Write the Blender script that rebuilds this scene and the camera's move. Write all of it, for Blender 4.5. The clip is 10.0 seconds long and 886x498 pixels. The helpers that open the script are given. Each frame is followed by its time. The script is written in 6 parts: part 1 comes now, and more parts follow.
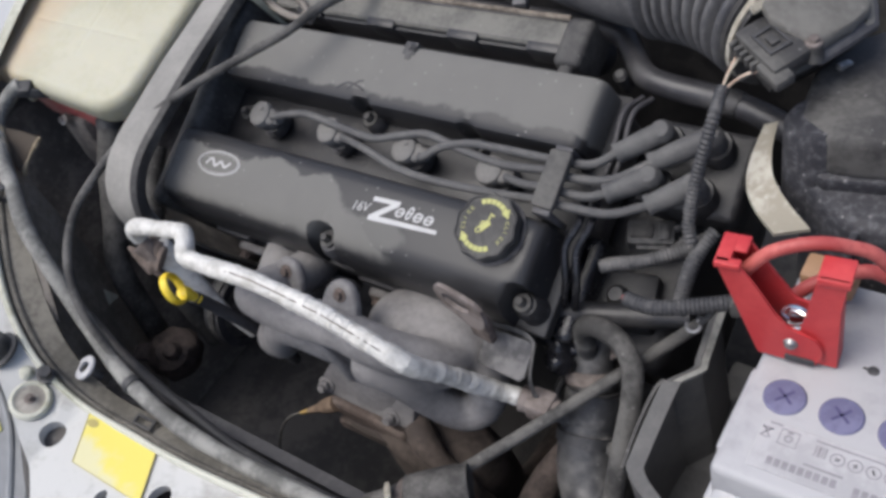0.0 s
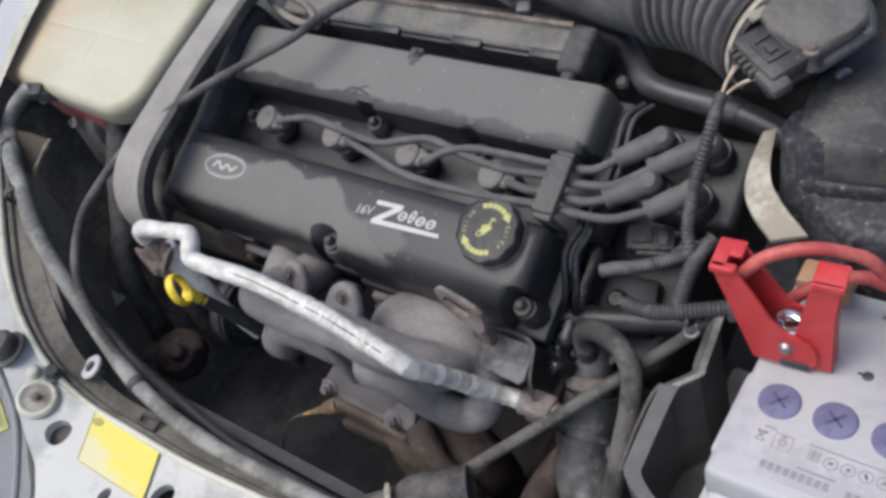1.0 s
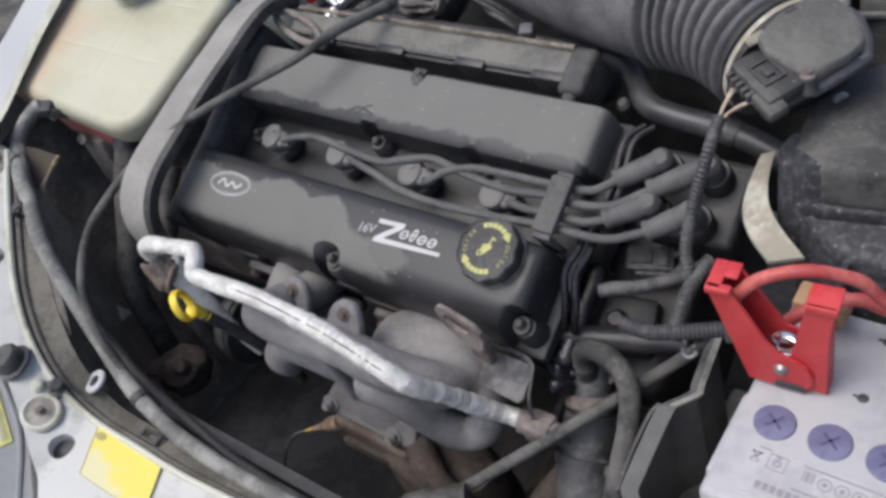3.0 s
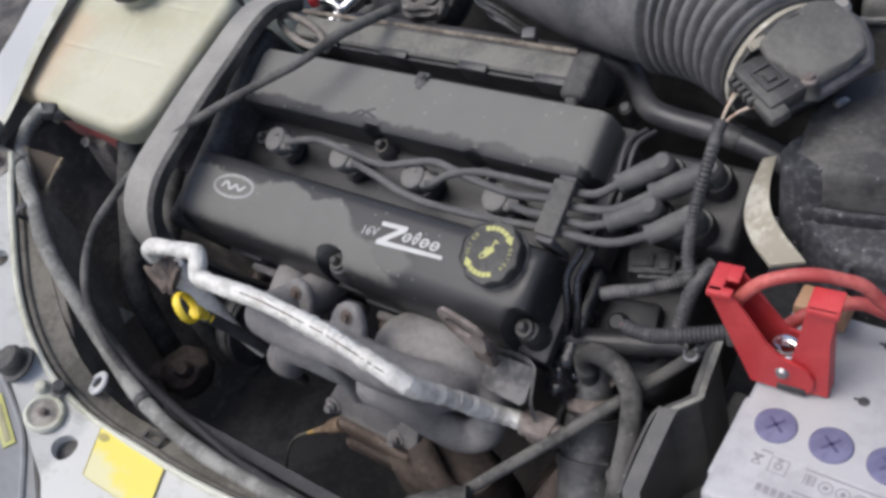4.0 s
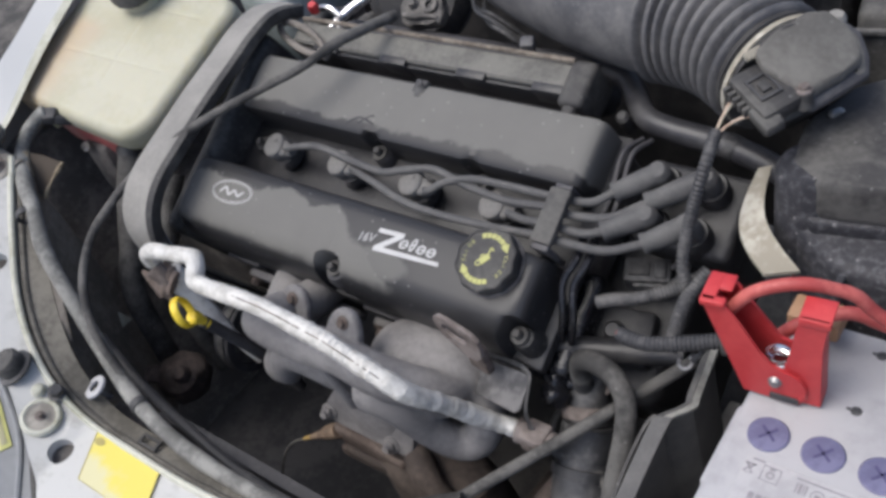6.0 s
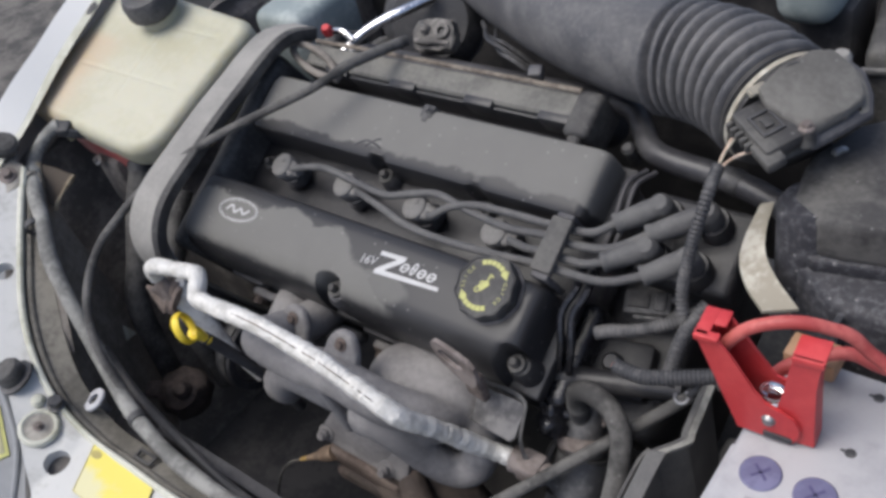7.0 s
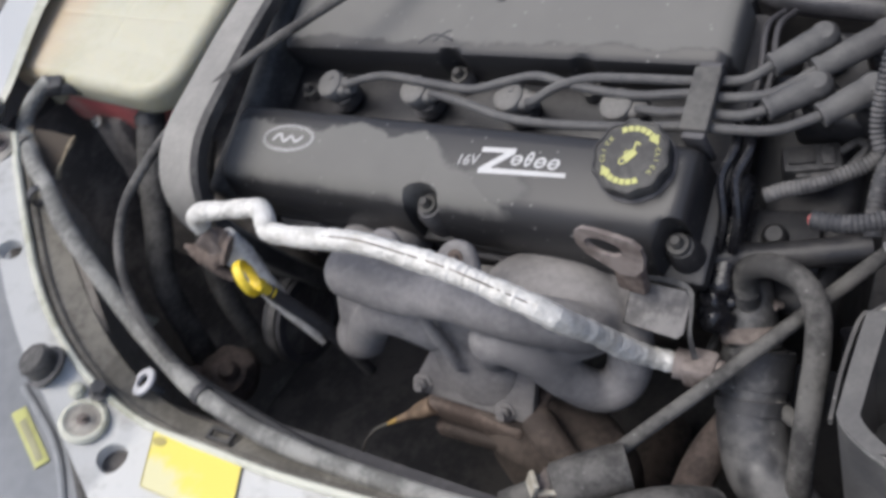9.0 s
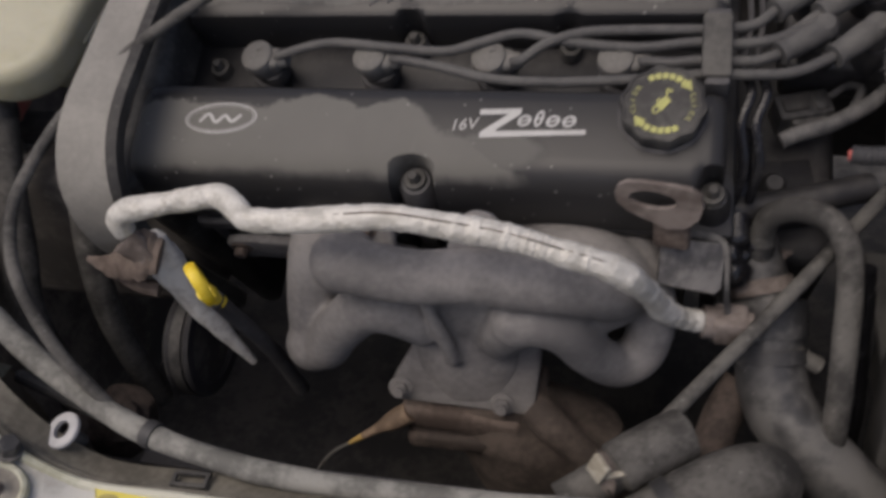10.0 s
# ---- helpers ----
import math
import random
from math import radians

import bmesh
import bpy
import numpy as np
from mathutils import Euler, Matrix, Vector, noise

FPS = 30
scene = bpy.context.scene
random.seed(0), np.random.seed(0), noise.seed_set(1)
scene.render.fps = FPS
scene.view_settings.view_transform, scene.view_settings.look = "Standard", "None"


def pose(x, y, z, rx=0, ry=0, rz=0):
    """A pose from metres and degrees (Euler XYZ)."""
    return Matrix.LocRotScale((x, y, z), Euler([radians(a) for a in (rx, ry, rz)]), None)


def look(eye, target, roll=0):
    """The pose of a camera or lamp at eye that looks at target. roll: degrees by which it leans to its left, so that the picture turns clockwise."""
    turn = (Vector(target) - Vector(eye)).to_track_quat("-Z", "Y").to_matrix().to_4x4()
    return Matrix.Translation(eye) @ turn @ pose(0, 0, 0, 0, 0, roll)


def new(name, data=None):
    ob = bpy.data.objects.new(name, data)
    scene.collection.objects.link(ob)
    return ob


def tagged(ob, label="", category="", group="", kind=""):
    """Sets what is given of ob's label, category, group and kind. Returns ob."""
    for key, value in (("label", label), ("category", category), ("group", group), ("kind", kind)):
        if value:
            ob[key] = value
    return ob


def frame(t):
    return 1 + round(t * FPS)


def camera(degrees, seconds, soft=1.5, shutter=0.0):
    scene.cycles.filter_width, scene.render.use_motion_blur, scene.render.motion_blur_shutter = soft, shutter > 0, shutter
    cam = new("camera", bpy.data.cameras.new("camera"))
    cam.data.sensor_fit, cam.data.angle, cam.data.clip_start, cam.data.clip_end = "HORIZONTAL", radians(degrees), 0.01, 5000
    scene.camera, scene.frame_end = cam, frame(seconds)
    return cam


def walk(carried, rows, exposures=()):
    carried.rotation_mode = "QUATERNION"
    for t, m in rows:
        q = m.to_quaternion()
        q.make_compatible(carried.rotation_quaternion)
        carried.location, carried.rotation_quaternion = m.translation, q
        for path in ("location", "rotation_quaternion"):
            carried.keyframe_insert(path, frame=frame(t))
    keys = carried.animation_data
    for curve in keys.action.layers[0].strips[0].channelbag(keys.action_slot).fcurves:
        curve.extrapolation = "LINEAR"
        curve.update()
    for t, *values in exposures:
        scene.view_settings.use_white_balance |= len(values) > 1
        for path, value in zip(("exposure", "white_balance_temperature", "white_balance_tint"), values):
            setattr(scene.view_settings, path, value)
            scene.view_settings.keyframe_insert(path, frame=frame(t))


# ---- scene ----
cam = camera(52.5, 10.0, soft=3.3, shutter=0.5)
PATH = [
    (0, (0.522, -0.434, 1.349), (-0.533, 0.527, -0.052), -20.3),
    (0.5, (0.53, -0.436, 1.349), (-0.542, 0.524, -0.04), -20.4),
    (1, (0.532, -0.436, 1.351), (-0.544, 0.524, -0.035), -20.2),
    (1.5, (0.534, -0.436, 1.351), (-0.552, 0.526, -0.026), -20.1),
    (2, (0.536, -0.434, 1.354), (-0.552, 0.53, -0.02), -19.9),
    (2.5, (0.539, -0.434, 1.354), (-0.558, 0.536, -0.009), -20.0),
    (4, (0.541, -0.438, 1.357), (-0.563, 0.543, 0.008), -19.6),
    (4.5, (0.541, -0.437, 1.357), (-0.561, 0.544, 0.007), -19.6),
    (5, (0.543, -0.44, 1.357), (-0.568, 0.538, 0.012), -19.7),
    (5.5, (0.545, -0.439, 1.356), (-0.577, 0.532, 0.014), -20.1),
    (6, (0.546, -0.437, 1.357), (-0.565, 0.553, 0.021), -19.1),
    (6.2, (0.552, -0.429, 1.359), (-0.591, 0.559, 0.05), -20.4),
    (7.3, (0.556, -0.43, 1.354), (-0.598, 0.574, 0.065), -16.9),
    (7.5, (0.551, -0.433, 1.356), (-0.602, 0.55, 0.051), -17.5),
    (7.8, (0.542, -0.438, 1.342), (-0.619, 0.518, 0.024), -18.7),
    (8, (0.532, -0.436, 1.33), (-0.645, 0.5, 0.011), -20.4),
    (8.2, (0.529, -0.432, 1.29), (-0.623, 0.476, -0.069), -22.0),
    (8.5, (0.478, -0.423, 1.261), (-0.674, 0.433, -0.132), -24.3),
    (8.7, (0.446, -0.461, 1.253), (-0.677, 0.488, -0.103), -22.9),
    (9, (0.392, -0.508, 1.242), (-0.65, 0.607, -0.051), -20.9),
    (9.2, (0.361, -0.538, 1.236), (-0.554, 0.703, -0.038), -18.2),
    (9.5, (0.302, -0.597, 1.23), (-0.421, 0.768, -0.04), -12.4),
    (9.7, (0.249, -0.582, 1.228), (-0.371, 0.793, -0.087), -11.0),
    (10, (0.173, -0.561, 1.201), (-0.295, 0.829, -0.159), -9.6),
]
walk(cam, [(t, look(eye, target, roll)) for t, eye, target, roll in PATH],
     [(0, 0.70, 6250, 8), (7.8, 0.70, 6250, 8), (8.5, 0.84, 6250, 8), (9.0, 0.80, 6250, 8), (9.5, 0.68, 6400, 8), (9.75, 0.44, 6650, 10), (10.0, -0.02, 6950, 12)])

# ---- light ----
world = bpy.data.worlds.new("sky")
scene.world = world
world.use_nodes = True
wn = world.node_tree.nodes
sky = wn.new("ShaderNodeTexSky")
sky.sky_type = "NISHITA"
sky.sun_disc = False
sky.sun_elevation = radians(65)
sky.sun_rotation = radians(217)
sky.air_density, sky.dust_density, sky.ozone_density = 0.6, 4.0, 0.6
world.node_tree.links.new(sky.outputs[0], wn["Background"].inputs[0])
wn["Background"].inputs[1].default_value = 0.15
sun = new("sun", bpy.data.lights.new("sun", "SUN"))
sun.data.energy, sun.data.angle, sun.data.color = 1.12, radians(40), (1.0, 0.98, 0.95)
sun.matrix_world = look((-0.66, -0.88, 3.2), (0, 0, 0.8))


# ---- materials ----
def surf(name, c1, c2, rough=0.6, metal=0.0, s1=9.0, s2=140.0, bump=0.15, lo=0.42, hi=0.62, rough2=None, spec=0.5, coat=0.0, specks=0.0):
    """A worn surface: two colours mixed by blotches and grain, with fine relief."""
    m = bpy.data.materials.new(name)
    m.use_nodes = True
    nt = m.node_tree
    n, l = nt.nodes, nt.links
    p = n["Principled BSDF"]
    tc = n.new("ShaderNodeTexCoord")
    big = n.new("ShaderNodeTexNoise")
    big.inputs["Scale"].default_value, big.inputs["Detail"].default_value, big.inputs["Roughness"].default_value = s1, 7, 0.62
    fine = n.new("ShaderNodeTexNoise")
    fine.inputs["Scale"].default_value, fine.inputs["Detail"].default_value = s2, 5
    for t in (big, fine):
        l.new(tc.outputs["Object"], t.inputs["Vector"])
    mix = n.new("ShaderNodeMath")
    mix.operation = "MULTIPLY_ADD"
    l.new(fine.outputs[0], mix.inputs[0])
    mix.inputs[1].default_value = 0.3
    l.new(big.outputs[0], mix.inputs[2])
    ramp = n.new("ShaderNodeMapRange")
    ramp.interpolation_type = "SMOOTHSTEP"
    l.new(mix.outputs[0], ramp.inputs[0])
    ramp.inputs[1].default_value, ramp.inputs[2].default_value = lo + 0.15, hi + 0.15
    col = n.new("ShaderNodeMix")
    col.data_type = "RGBA"
    l.new(ramp.outputs[0], col.inputs[0])
    col.inputs[6].default_value, col.inputs[7].default_value = (*c1, 1), (*c2, 1)
    out = col.outputs[2]
    if specks:
        vor = n.new("ShaderNodeTexVoronoi")
        vor.inputs["Scale"].default_value = 95
        l.new(tc.outputs["Object"], vor.inputs["Vector"])
        cut = n.new("ShaderNodeMapRange")
        l.new(vor.outputs["Distance"], cut.inputs[0])
        cut.inputs[1].default_value, cut.inputs[2].default_value, cut.inputs[3].default_value, cut.inputs[4].default_value = 0.05, 0.13, specks, 0
        sp = n.new("ShaderNodeMix")
        sp.data_type = "RGBA"
        l.new(cut.outputs[0], sp.inputs[0])
        l.new(out, sp.inputs[6])
        sp.inputs[7].default_value = (0.30, 0.29, 0.28, 1)
        out = sp.outputs[2]
    l.new(out, p.inputs["Base Color"])
    rr = n.new("ShaderNodeMapRange")
    l.new(ramp.outputs[0], rr.inputs[0])
    rr.inputs[3].default_value, rr.inputs[4].default_value = rough, rough2 if rough2 is not None else min(1, rough + 0.15)
    l.new(rr.outputs[0], p.inputs["Roughness"])
    p.inputs["Metallic"].default_value = metal
    p.inputs["Specular IOR Level"].default_value = spec
    p.inputs["Coat Weight"].default_value = coat
    b = n.new("ShaderNodeBump")
    b.inputs["Strength"].default_value, b.inputs["Distance"].default_value = bump, 0.002
    l.new(mix.outputs[0], b.inputs["Height"])
    l.new(b.outputs[0], p.inputs["Normal"])
    return m


def cover_material():
    """Black moulded plastic with a film of dust, wiped and oily towards the filler cap."""
    m = surf("cover_plastic", (0.018, 0.018, 0.020), (0.140, 0.137, 0.128), 0.5, 0, 40, 400, 0.10, spec=0.35, specks=0.55)
    nt = m.node_tree
    n, l = nt.nodes, nt.links
    col = [x for x in n if x.type == "MIX"][0]
    tc = [x for x in n if x.type == "TEX_COORD"][0]
    sep = n.new("ShaderNodeSeparateXYZ")
    l.new(tc.outputs["Object"], sep.inputs[0])
    nz = n.new("ShaderNodeTexNoise")
    nz.inputs["Scale"].default_value, nz.inputs["Detail"].default_value = 38, 6
    l.new(tc.outputs["Object"], nz.inputs["Vector"])

    def math_(op, a, b=None, c=None):
        k = n.new("ShaderNodeMath")
        k.operation = op
        for i, v in enumerate((a, b, c)):
            if v is None:
                continue
            if isinstance(v, (int, float)):
                k.inputs[i].default_value = v
            else:
                l.new(v, k.inputs[i])
        return k.outputs[0]

    def step(v, a, b):
        k = n.new("ShaderNodeMapRange")
        k.interpolation_type = "SMOOTHSTEP"
        l.new(v, k.inputs[0])
        k.inputs[1].default_value, k.inputs[2].default_value = a, b
        return k.outputs[0]

    x, v = sep.outputs[0], sep.outputs[1]
    wob = math_("MULTIPLY_ADD", nz.outputs[0], 0.044, -0.022)
    low = step(math_("ADD", v, wob), -0.046, -0.052)          # below the wiped strip
    reach = math_("ADD", math_("ADD", x, wob), math_("MULTIPLY", v, 1.5))
    left = step(reach, -0.070, -0.082)
    front = math_("MULTIPLY", low, left)
    # a small smear left under the lettering
    dx = math_("MULTIPLY", math_("SUBTRACT", x, 0.062), 30.0)
    dv = math_("MULTIPLY", math_("ADD", v, 0.083), 75.0)
    rad = math_("ADD", math_("ADD", math_("MULTIPLY", dx, dx), math_("MULTIPLY", dv, dv)), math_("MULTIPLY", wob, 40.0))
    smear = math_("MULTIPLY", step(rad, 1.3, 0.6), 0.8)
    edge = step(math_("ADD", v, math_("MULTIPLY", wob, 0.25)), -0.108, -0.098)
    front = math_("MULTIPLY", math_("MAXIMUM", front, smear), edge)
    rear = step(math_("ADD", v, math_("MULTIPLY", wob, 0.55)), 0.0400, 0.0450)
    mask = math_("MAXIMUM", front, rear)
    vary = n.new("ShaderNodeMapRange")
    l.new(nz.outputs[0], vary.inputs[0])
    vary.inputs[3].default_value, vary.inputs[4].default_value = 0.8, 1.05
    fac = math_("MULTIPLY", mask, vary.outputs[0])
    l.new(math_("MAXIMUM", fac, 0.06), col.inputs[0])
    for k in n:
        if k.type == "MAP_RANGE" and any(q.to_socket.name == "Roughness" for q in k.outputs[0].links):
            l.new(fac, k.inputs[0])
            k.inputs[3].default_value, k.inputs[4].default_value = 0.40, 0.9
    return m


def plain(name, c, rough=0.5, metal=0.0):
    return surf(name, tuple(v * 0.85 for v in c), c, rough, metal, 30, 300, 0.05)


M = {}
M["cover"] = cover_material()
M["black"] = surf("black_plastic", (0.046, 0.045, 0.049), (0.098, 0.096, 0.098), 0.55, 0, 14, 160, 0.10, 0.45, 0.75, spec=0.35)
M["dustblack"] = surf("dusty_black_plastic", (0.032, 0.031, 0.031), (0.092, 0.089, 0.083), 0.62, 0, 16, 200, 0.12, 0.38, 0.66, specks=0.3, spec=0.35)
M["ductdust"] = surf("dusty_duct_plastic", (0.053, 0.053, 0.057), (0.118, 0.115, 0.114), 0.5, 0, 16, 200, 0.08, 0.34, 0.68, spec=0.4, specks=0.2)
M["dusthose"] = surf("dusty_rubber", (0.032, 0.031, 0.030), (0.108, 0.104, 0.098), 0.78, 0, 22, 220, 0.15, 0.34, 0.64, spec=0.35, specks=0.35)
M["rubber"] = surf("black_rubber", (0.034, 0.034, 0.036), (0.10, 0.097, 0.095), 0.6, 0, 18, 200, 0.12, 0.46, 0.7)
M["sealdust"] = surf("dusty_brown_rubber", (0.072, 0.067, 0.057), (0.165, 0.155, 0.134), 0.75, 0, 14, 180, 0.15, 0.36, 0.66, spec=0.3)
M["lead"] = surf("lead_rubber", (0.056, 0.055, 0.056), (0.100, 0.098, 0.095), 0.6, 0, 40, 360, 0.05, 0.30, 0.70, spec=0.4)
M["boot"] = surf("grey_boot_rubber", (0.125, 0.121, 0.114), (0.166, 0.160, 0.151), 0.85, 0, 60, 500, 0.03, 0.30, 0.70, spec=0.25)
M["railgrey"] = surf("dusty_grey_rail", (0.085, 0.083, 0.077), (0.15, 0.146, 0.132), 0.85, 0, 18, 220, 0.12, 0.3, 0.6, specks=0.3, spec=0.35)
M["timing"] = surf("dusty_grey_belt_cover", (0.19, 0.184, 0.171), (0.262, 0.253, 0.234), 0.85, 0, 20, 240, 0.05, 0.30, 0.70, spec=0.35)
M["iron"] = surf("cast_iron", (0.122, 0.117, 0.117), (0.238, 0.228, 0.223), 0.74, 0.08, 13, 190, 0.5, 0.32, 0.70)
M["rust"] = surf("rusty_iron", (0.068, 0.050, 0.042), (0.158, 0.126, 0.108), 0.85, 0.1, 26, 200, 0.6, 0.36, 0.64)
M["rustgrey"] = surf("rust_stained_iron", (0.098, 0.079, 0.070), (0.20, 0.172, 0.158), 0.75, 0.15, 30, 200, 0.5, 0.36, 0.64)
# A darker rust brown for parts low in the bay.
M["rustdark"] = surf("dark_rusty_iron", (0.040, 0.031, 0.027), (0.115, 0.090, 0.078), 0.85, 0.1, 26, 200, 0.6, 0.36, 0.64)
M["rustwarm"] = surf("brown_rusty_casing", (0.046, 0.036, 0.031), (0.112, 0.090, 0.077), 0.85, 0.1, 22, 180, 0.5, 0.36, 0.64)
M["foil"] = surf("aluminium_foil_wrap", (0.40, 0.388, 0.355), (0.56, 0.548, 0.515), 0.40, 0.06, 60, 320, 0.9, 0.34, 0.60, 0.52)
M["steel"] = surf("dull_steel", (0.25, 0.245, 0.24), (0.46, 0.45, 0.44), 0.4, 0.8, 30, 220, 0.25)
M["chrome"] = surf("bright_steel", (0.6, 0.6, 0.6), (0.8, 0.8, 0.8), 0.15, 1.0, 30, 200, 0.05)
M["alloy"] = surf("dirty_alloy", (0.045, 0.045, 0.047), (0.15, 0.146, 0.142), 0.55, 0.4, 18, 160, 0.4, 0.42, 0.7)
M["grime"] = surf("oily_grime", (0.085, 0.079, 0.075), (0.20, 0.183, 0.168), 0.6, 0, 20, 150, 0.5, 0.42, 0.70, spec=0.3)
M["apron"] = surf("dust_caked_paint", (0.17, 0.158, 0.138), (0.33, 0.31, 0.275), 0.75, 0, 12, 150, 0.25, 0.36, 0.66, spec=0.3)
M["oil"] = surf("wet_oil", (0.008, 0.008, 0.010), (0.02, 0.02, 0.022), 0.12, 0, 60, 200, 0.8, 0.4, 0.7, 0.3)
# Near-black for oily castings, also painted where notches and the bore lie in shade.
M["oilshade"] = surf("oily_black_and_shade", (0.020, 0.020, 0.022), (0.048, 0.046, 0.046), 0.42, 0, 24, 180, 0.3, 0.42, 0.72, spec=0.4)
M["white"] = surf("white_paint", (0.48, 0.48, 0.455), (0.56, 0.56, 0.54), 0.35, 0, 7, 90, 0.04, 0.30, 0.52, 0.3, coat=0.3)
M["panel"] = surf("dusty_white_paint", (0.30, 0.293, 0.271), (0.452, 0.452, 0.434), 0.5, 0, 17, 130, 0.08, 0.27, 0.52, 0.42, specks=0.12)
M["cream"] = surf("old_paint_edge", (0.30, 0.30, 0.23), (0.46, 0.46, 0.39), 0.5, 0, 16, 120, 0.1, 0.34, 0.58)
M["tank"] = surf("yellowed_translucent_plastic", (0.355, 0.342, 0.246), (0.405, 0.394, 0.306), 0.42, 0, 9, 110, 0.05, 0.36, 0.62)


def stain_left(m, tint):
    """An old brownish tide mark over one end of the plastic."""
    n, l = m.node_tree.nodes, m.node_tree.links
    p = n["Principled BSDF"]
    base = p.inputs["Base Color"].links[0].from_socket
    tc = n.new("ShaderNodeTexCoord")
    sep = n.new("ShaderNodeSeparateXYZ")
    nz = n.new("ShaderNodeTexNoise")
    nz.inputs["Scale"].default_value, nz.inputs["Detail"].default_value = 26, 4
    l.new(tc.outputs["Object"], sep.inputs[0])
    l.new(tc.outputs["Object"], nz.inputs["Vector"])
    add = n.new("ShaderNodeMath")
    add.operation = "MULTIPLY_ADD"
    l.new(nz.outputs[0], add.inputs[0])
    add.inputs[1].default_value = 0.06
    l.new(sep.outputs[0], add.inputs[2])
    r = n.new("ShaderNodeMapRange")
    r.interpolation_type = "SMOOTHSTEP"
    l.new(add.outputs[0], r.inputs[0])
    r.inputs[1].default_value, r.inputs[2].default_value, r.inputs[3].default_value, r.inputs[4].default_value = -0.050, 0.004, 0.8, 0
    back = n.new("ShaderNodeMapRange")
    back.interpolation_type = "SMOOTHSTEP"
    l.new(sep.outputs[1], back.inputs[0])
    back.inputs[1].default_value, back.inputs[2].default_value, back.inputs[3].default_value, back.inputs[4].default_value = -0.010, 0.012, 1, 0
    both = n.new("ShaderNodeMath")
    both.operation = "MULTIPLY"
    l.new(r.outputs[0], both.inputs[0])
    l.new(back.outputs[0], both.inputs[1])
    mix = n.new("ShaderNodeMix")
    mix.data_type = "RGBA"
    l.new(both.outputs[0], mix.inputs[0])
    l.new(base, mix.inputs[6])
    mix.inputs[7].default_value = (*tint, 1)
    l.new(mix.outputs[2], p.inputs["Base Color"])


stain_left(M["tank"], (0.42, 0.335, 0.235))
tk = M["tank"].node_tree.nodes["Principled BSDF"]
tk.inputs["Subsurface Weight"].default_value = 0.55
tk.inputs["Subsurface Radius"].default_value = (0.03, 0.025, 0.015)
M["coolant"] = surf("red_stained_plastic", (0.42, 0.11, 0.105), (0.50, 0.27, 0.235), 0.45, 0, 18, 120, 0.1, 0.40, 0.66)
M["battery"] = surf("pale_grey_battery_plastic", (0.265, 0.263, 0.272), (0.34, 0.338, 0.346), 0.45, 0, 10, 130, 0.06, 0.32, 0.56)
M["batside"] = surf("white_battery_plastic", (0.36, 0.36, 0.37), (0.44, 0.44, 0.45), 0.4, 0, 10, 130, 0.06)
M["batlabel"] = plain("silver_label", (0.385, 0.38, 0.385), 0.35)
M["violet"] = surf("violet_plug_plastic", (0.098, 0.095, 0.170), (0.142, 0.139, 0.228), 0.55, 0, 25, 220, 0.08)
M["violetshade"] = plain("violet_slot_shade", (0.065, 0.06, 0.14), 0.6)
M["red"] = surf("red_plastic", (0.42, 0.030, 0.034), (0.50, 0.052, 0.052), 0.45, 0, 14, 200, 0.06)
M["redcable"] = surf("red_cable_rubber", (0.34, 0.055, 0.05), (0.46, 0.11, 0.095), 0.5, 0, 30, 200, 0.1)
M["yellow"] = surf("yellow_plastic", (0.62, 0.44, 0.02), (0.72, 0.55, 0.05), 0.4, 0, 40, 300, 0.05)
M["print"] = plain("yellow_print", (0.42, 0.42, 0.15), 0.6)
M["whiteprint"] = plain("silver_print", (0.42, 0.42, 0.415), 0.5)
M["darkprint"] = plain("dark_print", (0.25, 0.24, 0.255), 0.6)
M["band"] = surf("beige_tape", (0.25, 0.228, 0.18), (0.41, 0.388, 0.33), 0.7, 0, 20, 160, 0.2)
M["tanedge"] = surf("broken_tan_edge", (0.16, 0.13, 0.085), (0.30, 0.255, 0.18), 0.8, 0, 40, 200, 0.3)
M["copper"] = surf("bare_wire", (0.42, 0.30, 0.22), (0.58, 0.47, 0.38), 0.5, 0.1, 60, 300, 0.1)
M["bluegrey"] = surf("pale_blue_bottle", (0.20, 0.235, 0.235), (0.30, 0.335, 0.33), 0.5, 0, 14, 120, 0.1)
M["loom"] = surf("dusty_loom_tape", (0.102, 0.101, 0.094), (0.240, 0.238, 0.221), 0.8, 0, 26, 200, 0.2, 0.34, 0.62)
M["lamp"] = surf("headlamp_housing", (0.13, 0.138, 0.145), (0.21, 0.218, 0.225), 0.35, 0, 3, 90, 0.03, 0.2, 0.7)
M["lens"] = surf("clear_lamp_lens", (0.42, 0.44, 0.46), (0.58, 0.60, 0.62), 0.12, 0, 14, 120, 0.05)
M["ground"] = surf("leaf_littered_soil", (0.038, 0.036, 0.034), (0.12, 0.112, 0.100), 0.95, 0, 6, 60, 1.0, 0.36, 0.64)
M["floordust"] = surf("dust_covered_tray", (0.024, 0.023, 0.023), (0.060, 0.056, 0.053), 0.85, 0, 14, 100, 0.4)
M["boxdust"] = surf("dust_spattered_plastic", (0.026, 0.026, 0.030), (0.080, 0.079, 0.084), 0.6, 0, 190, 800, 0.10, 0.44, 0.70, spec=0.35, specks=0.55)
M["tanloop"] = surf("tan_dusty_metal", (0.115, 0.102, 0.088), (0.20, 0.182, 0.16), 0.75, 0.1, 30, 200, 0.3, 0.36, 0.64)
M["dustalloy"] = surf("dust_covered_alloy", (0.070, 0.066, 0.062), (0.20, 0.188, 0.172), 0.7, 0.15, 30, 180, 0.5, 0.40, 0.66)
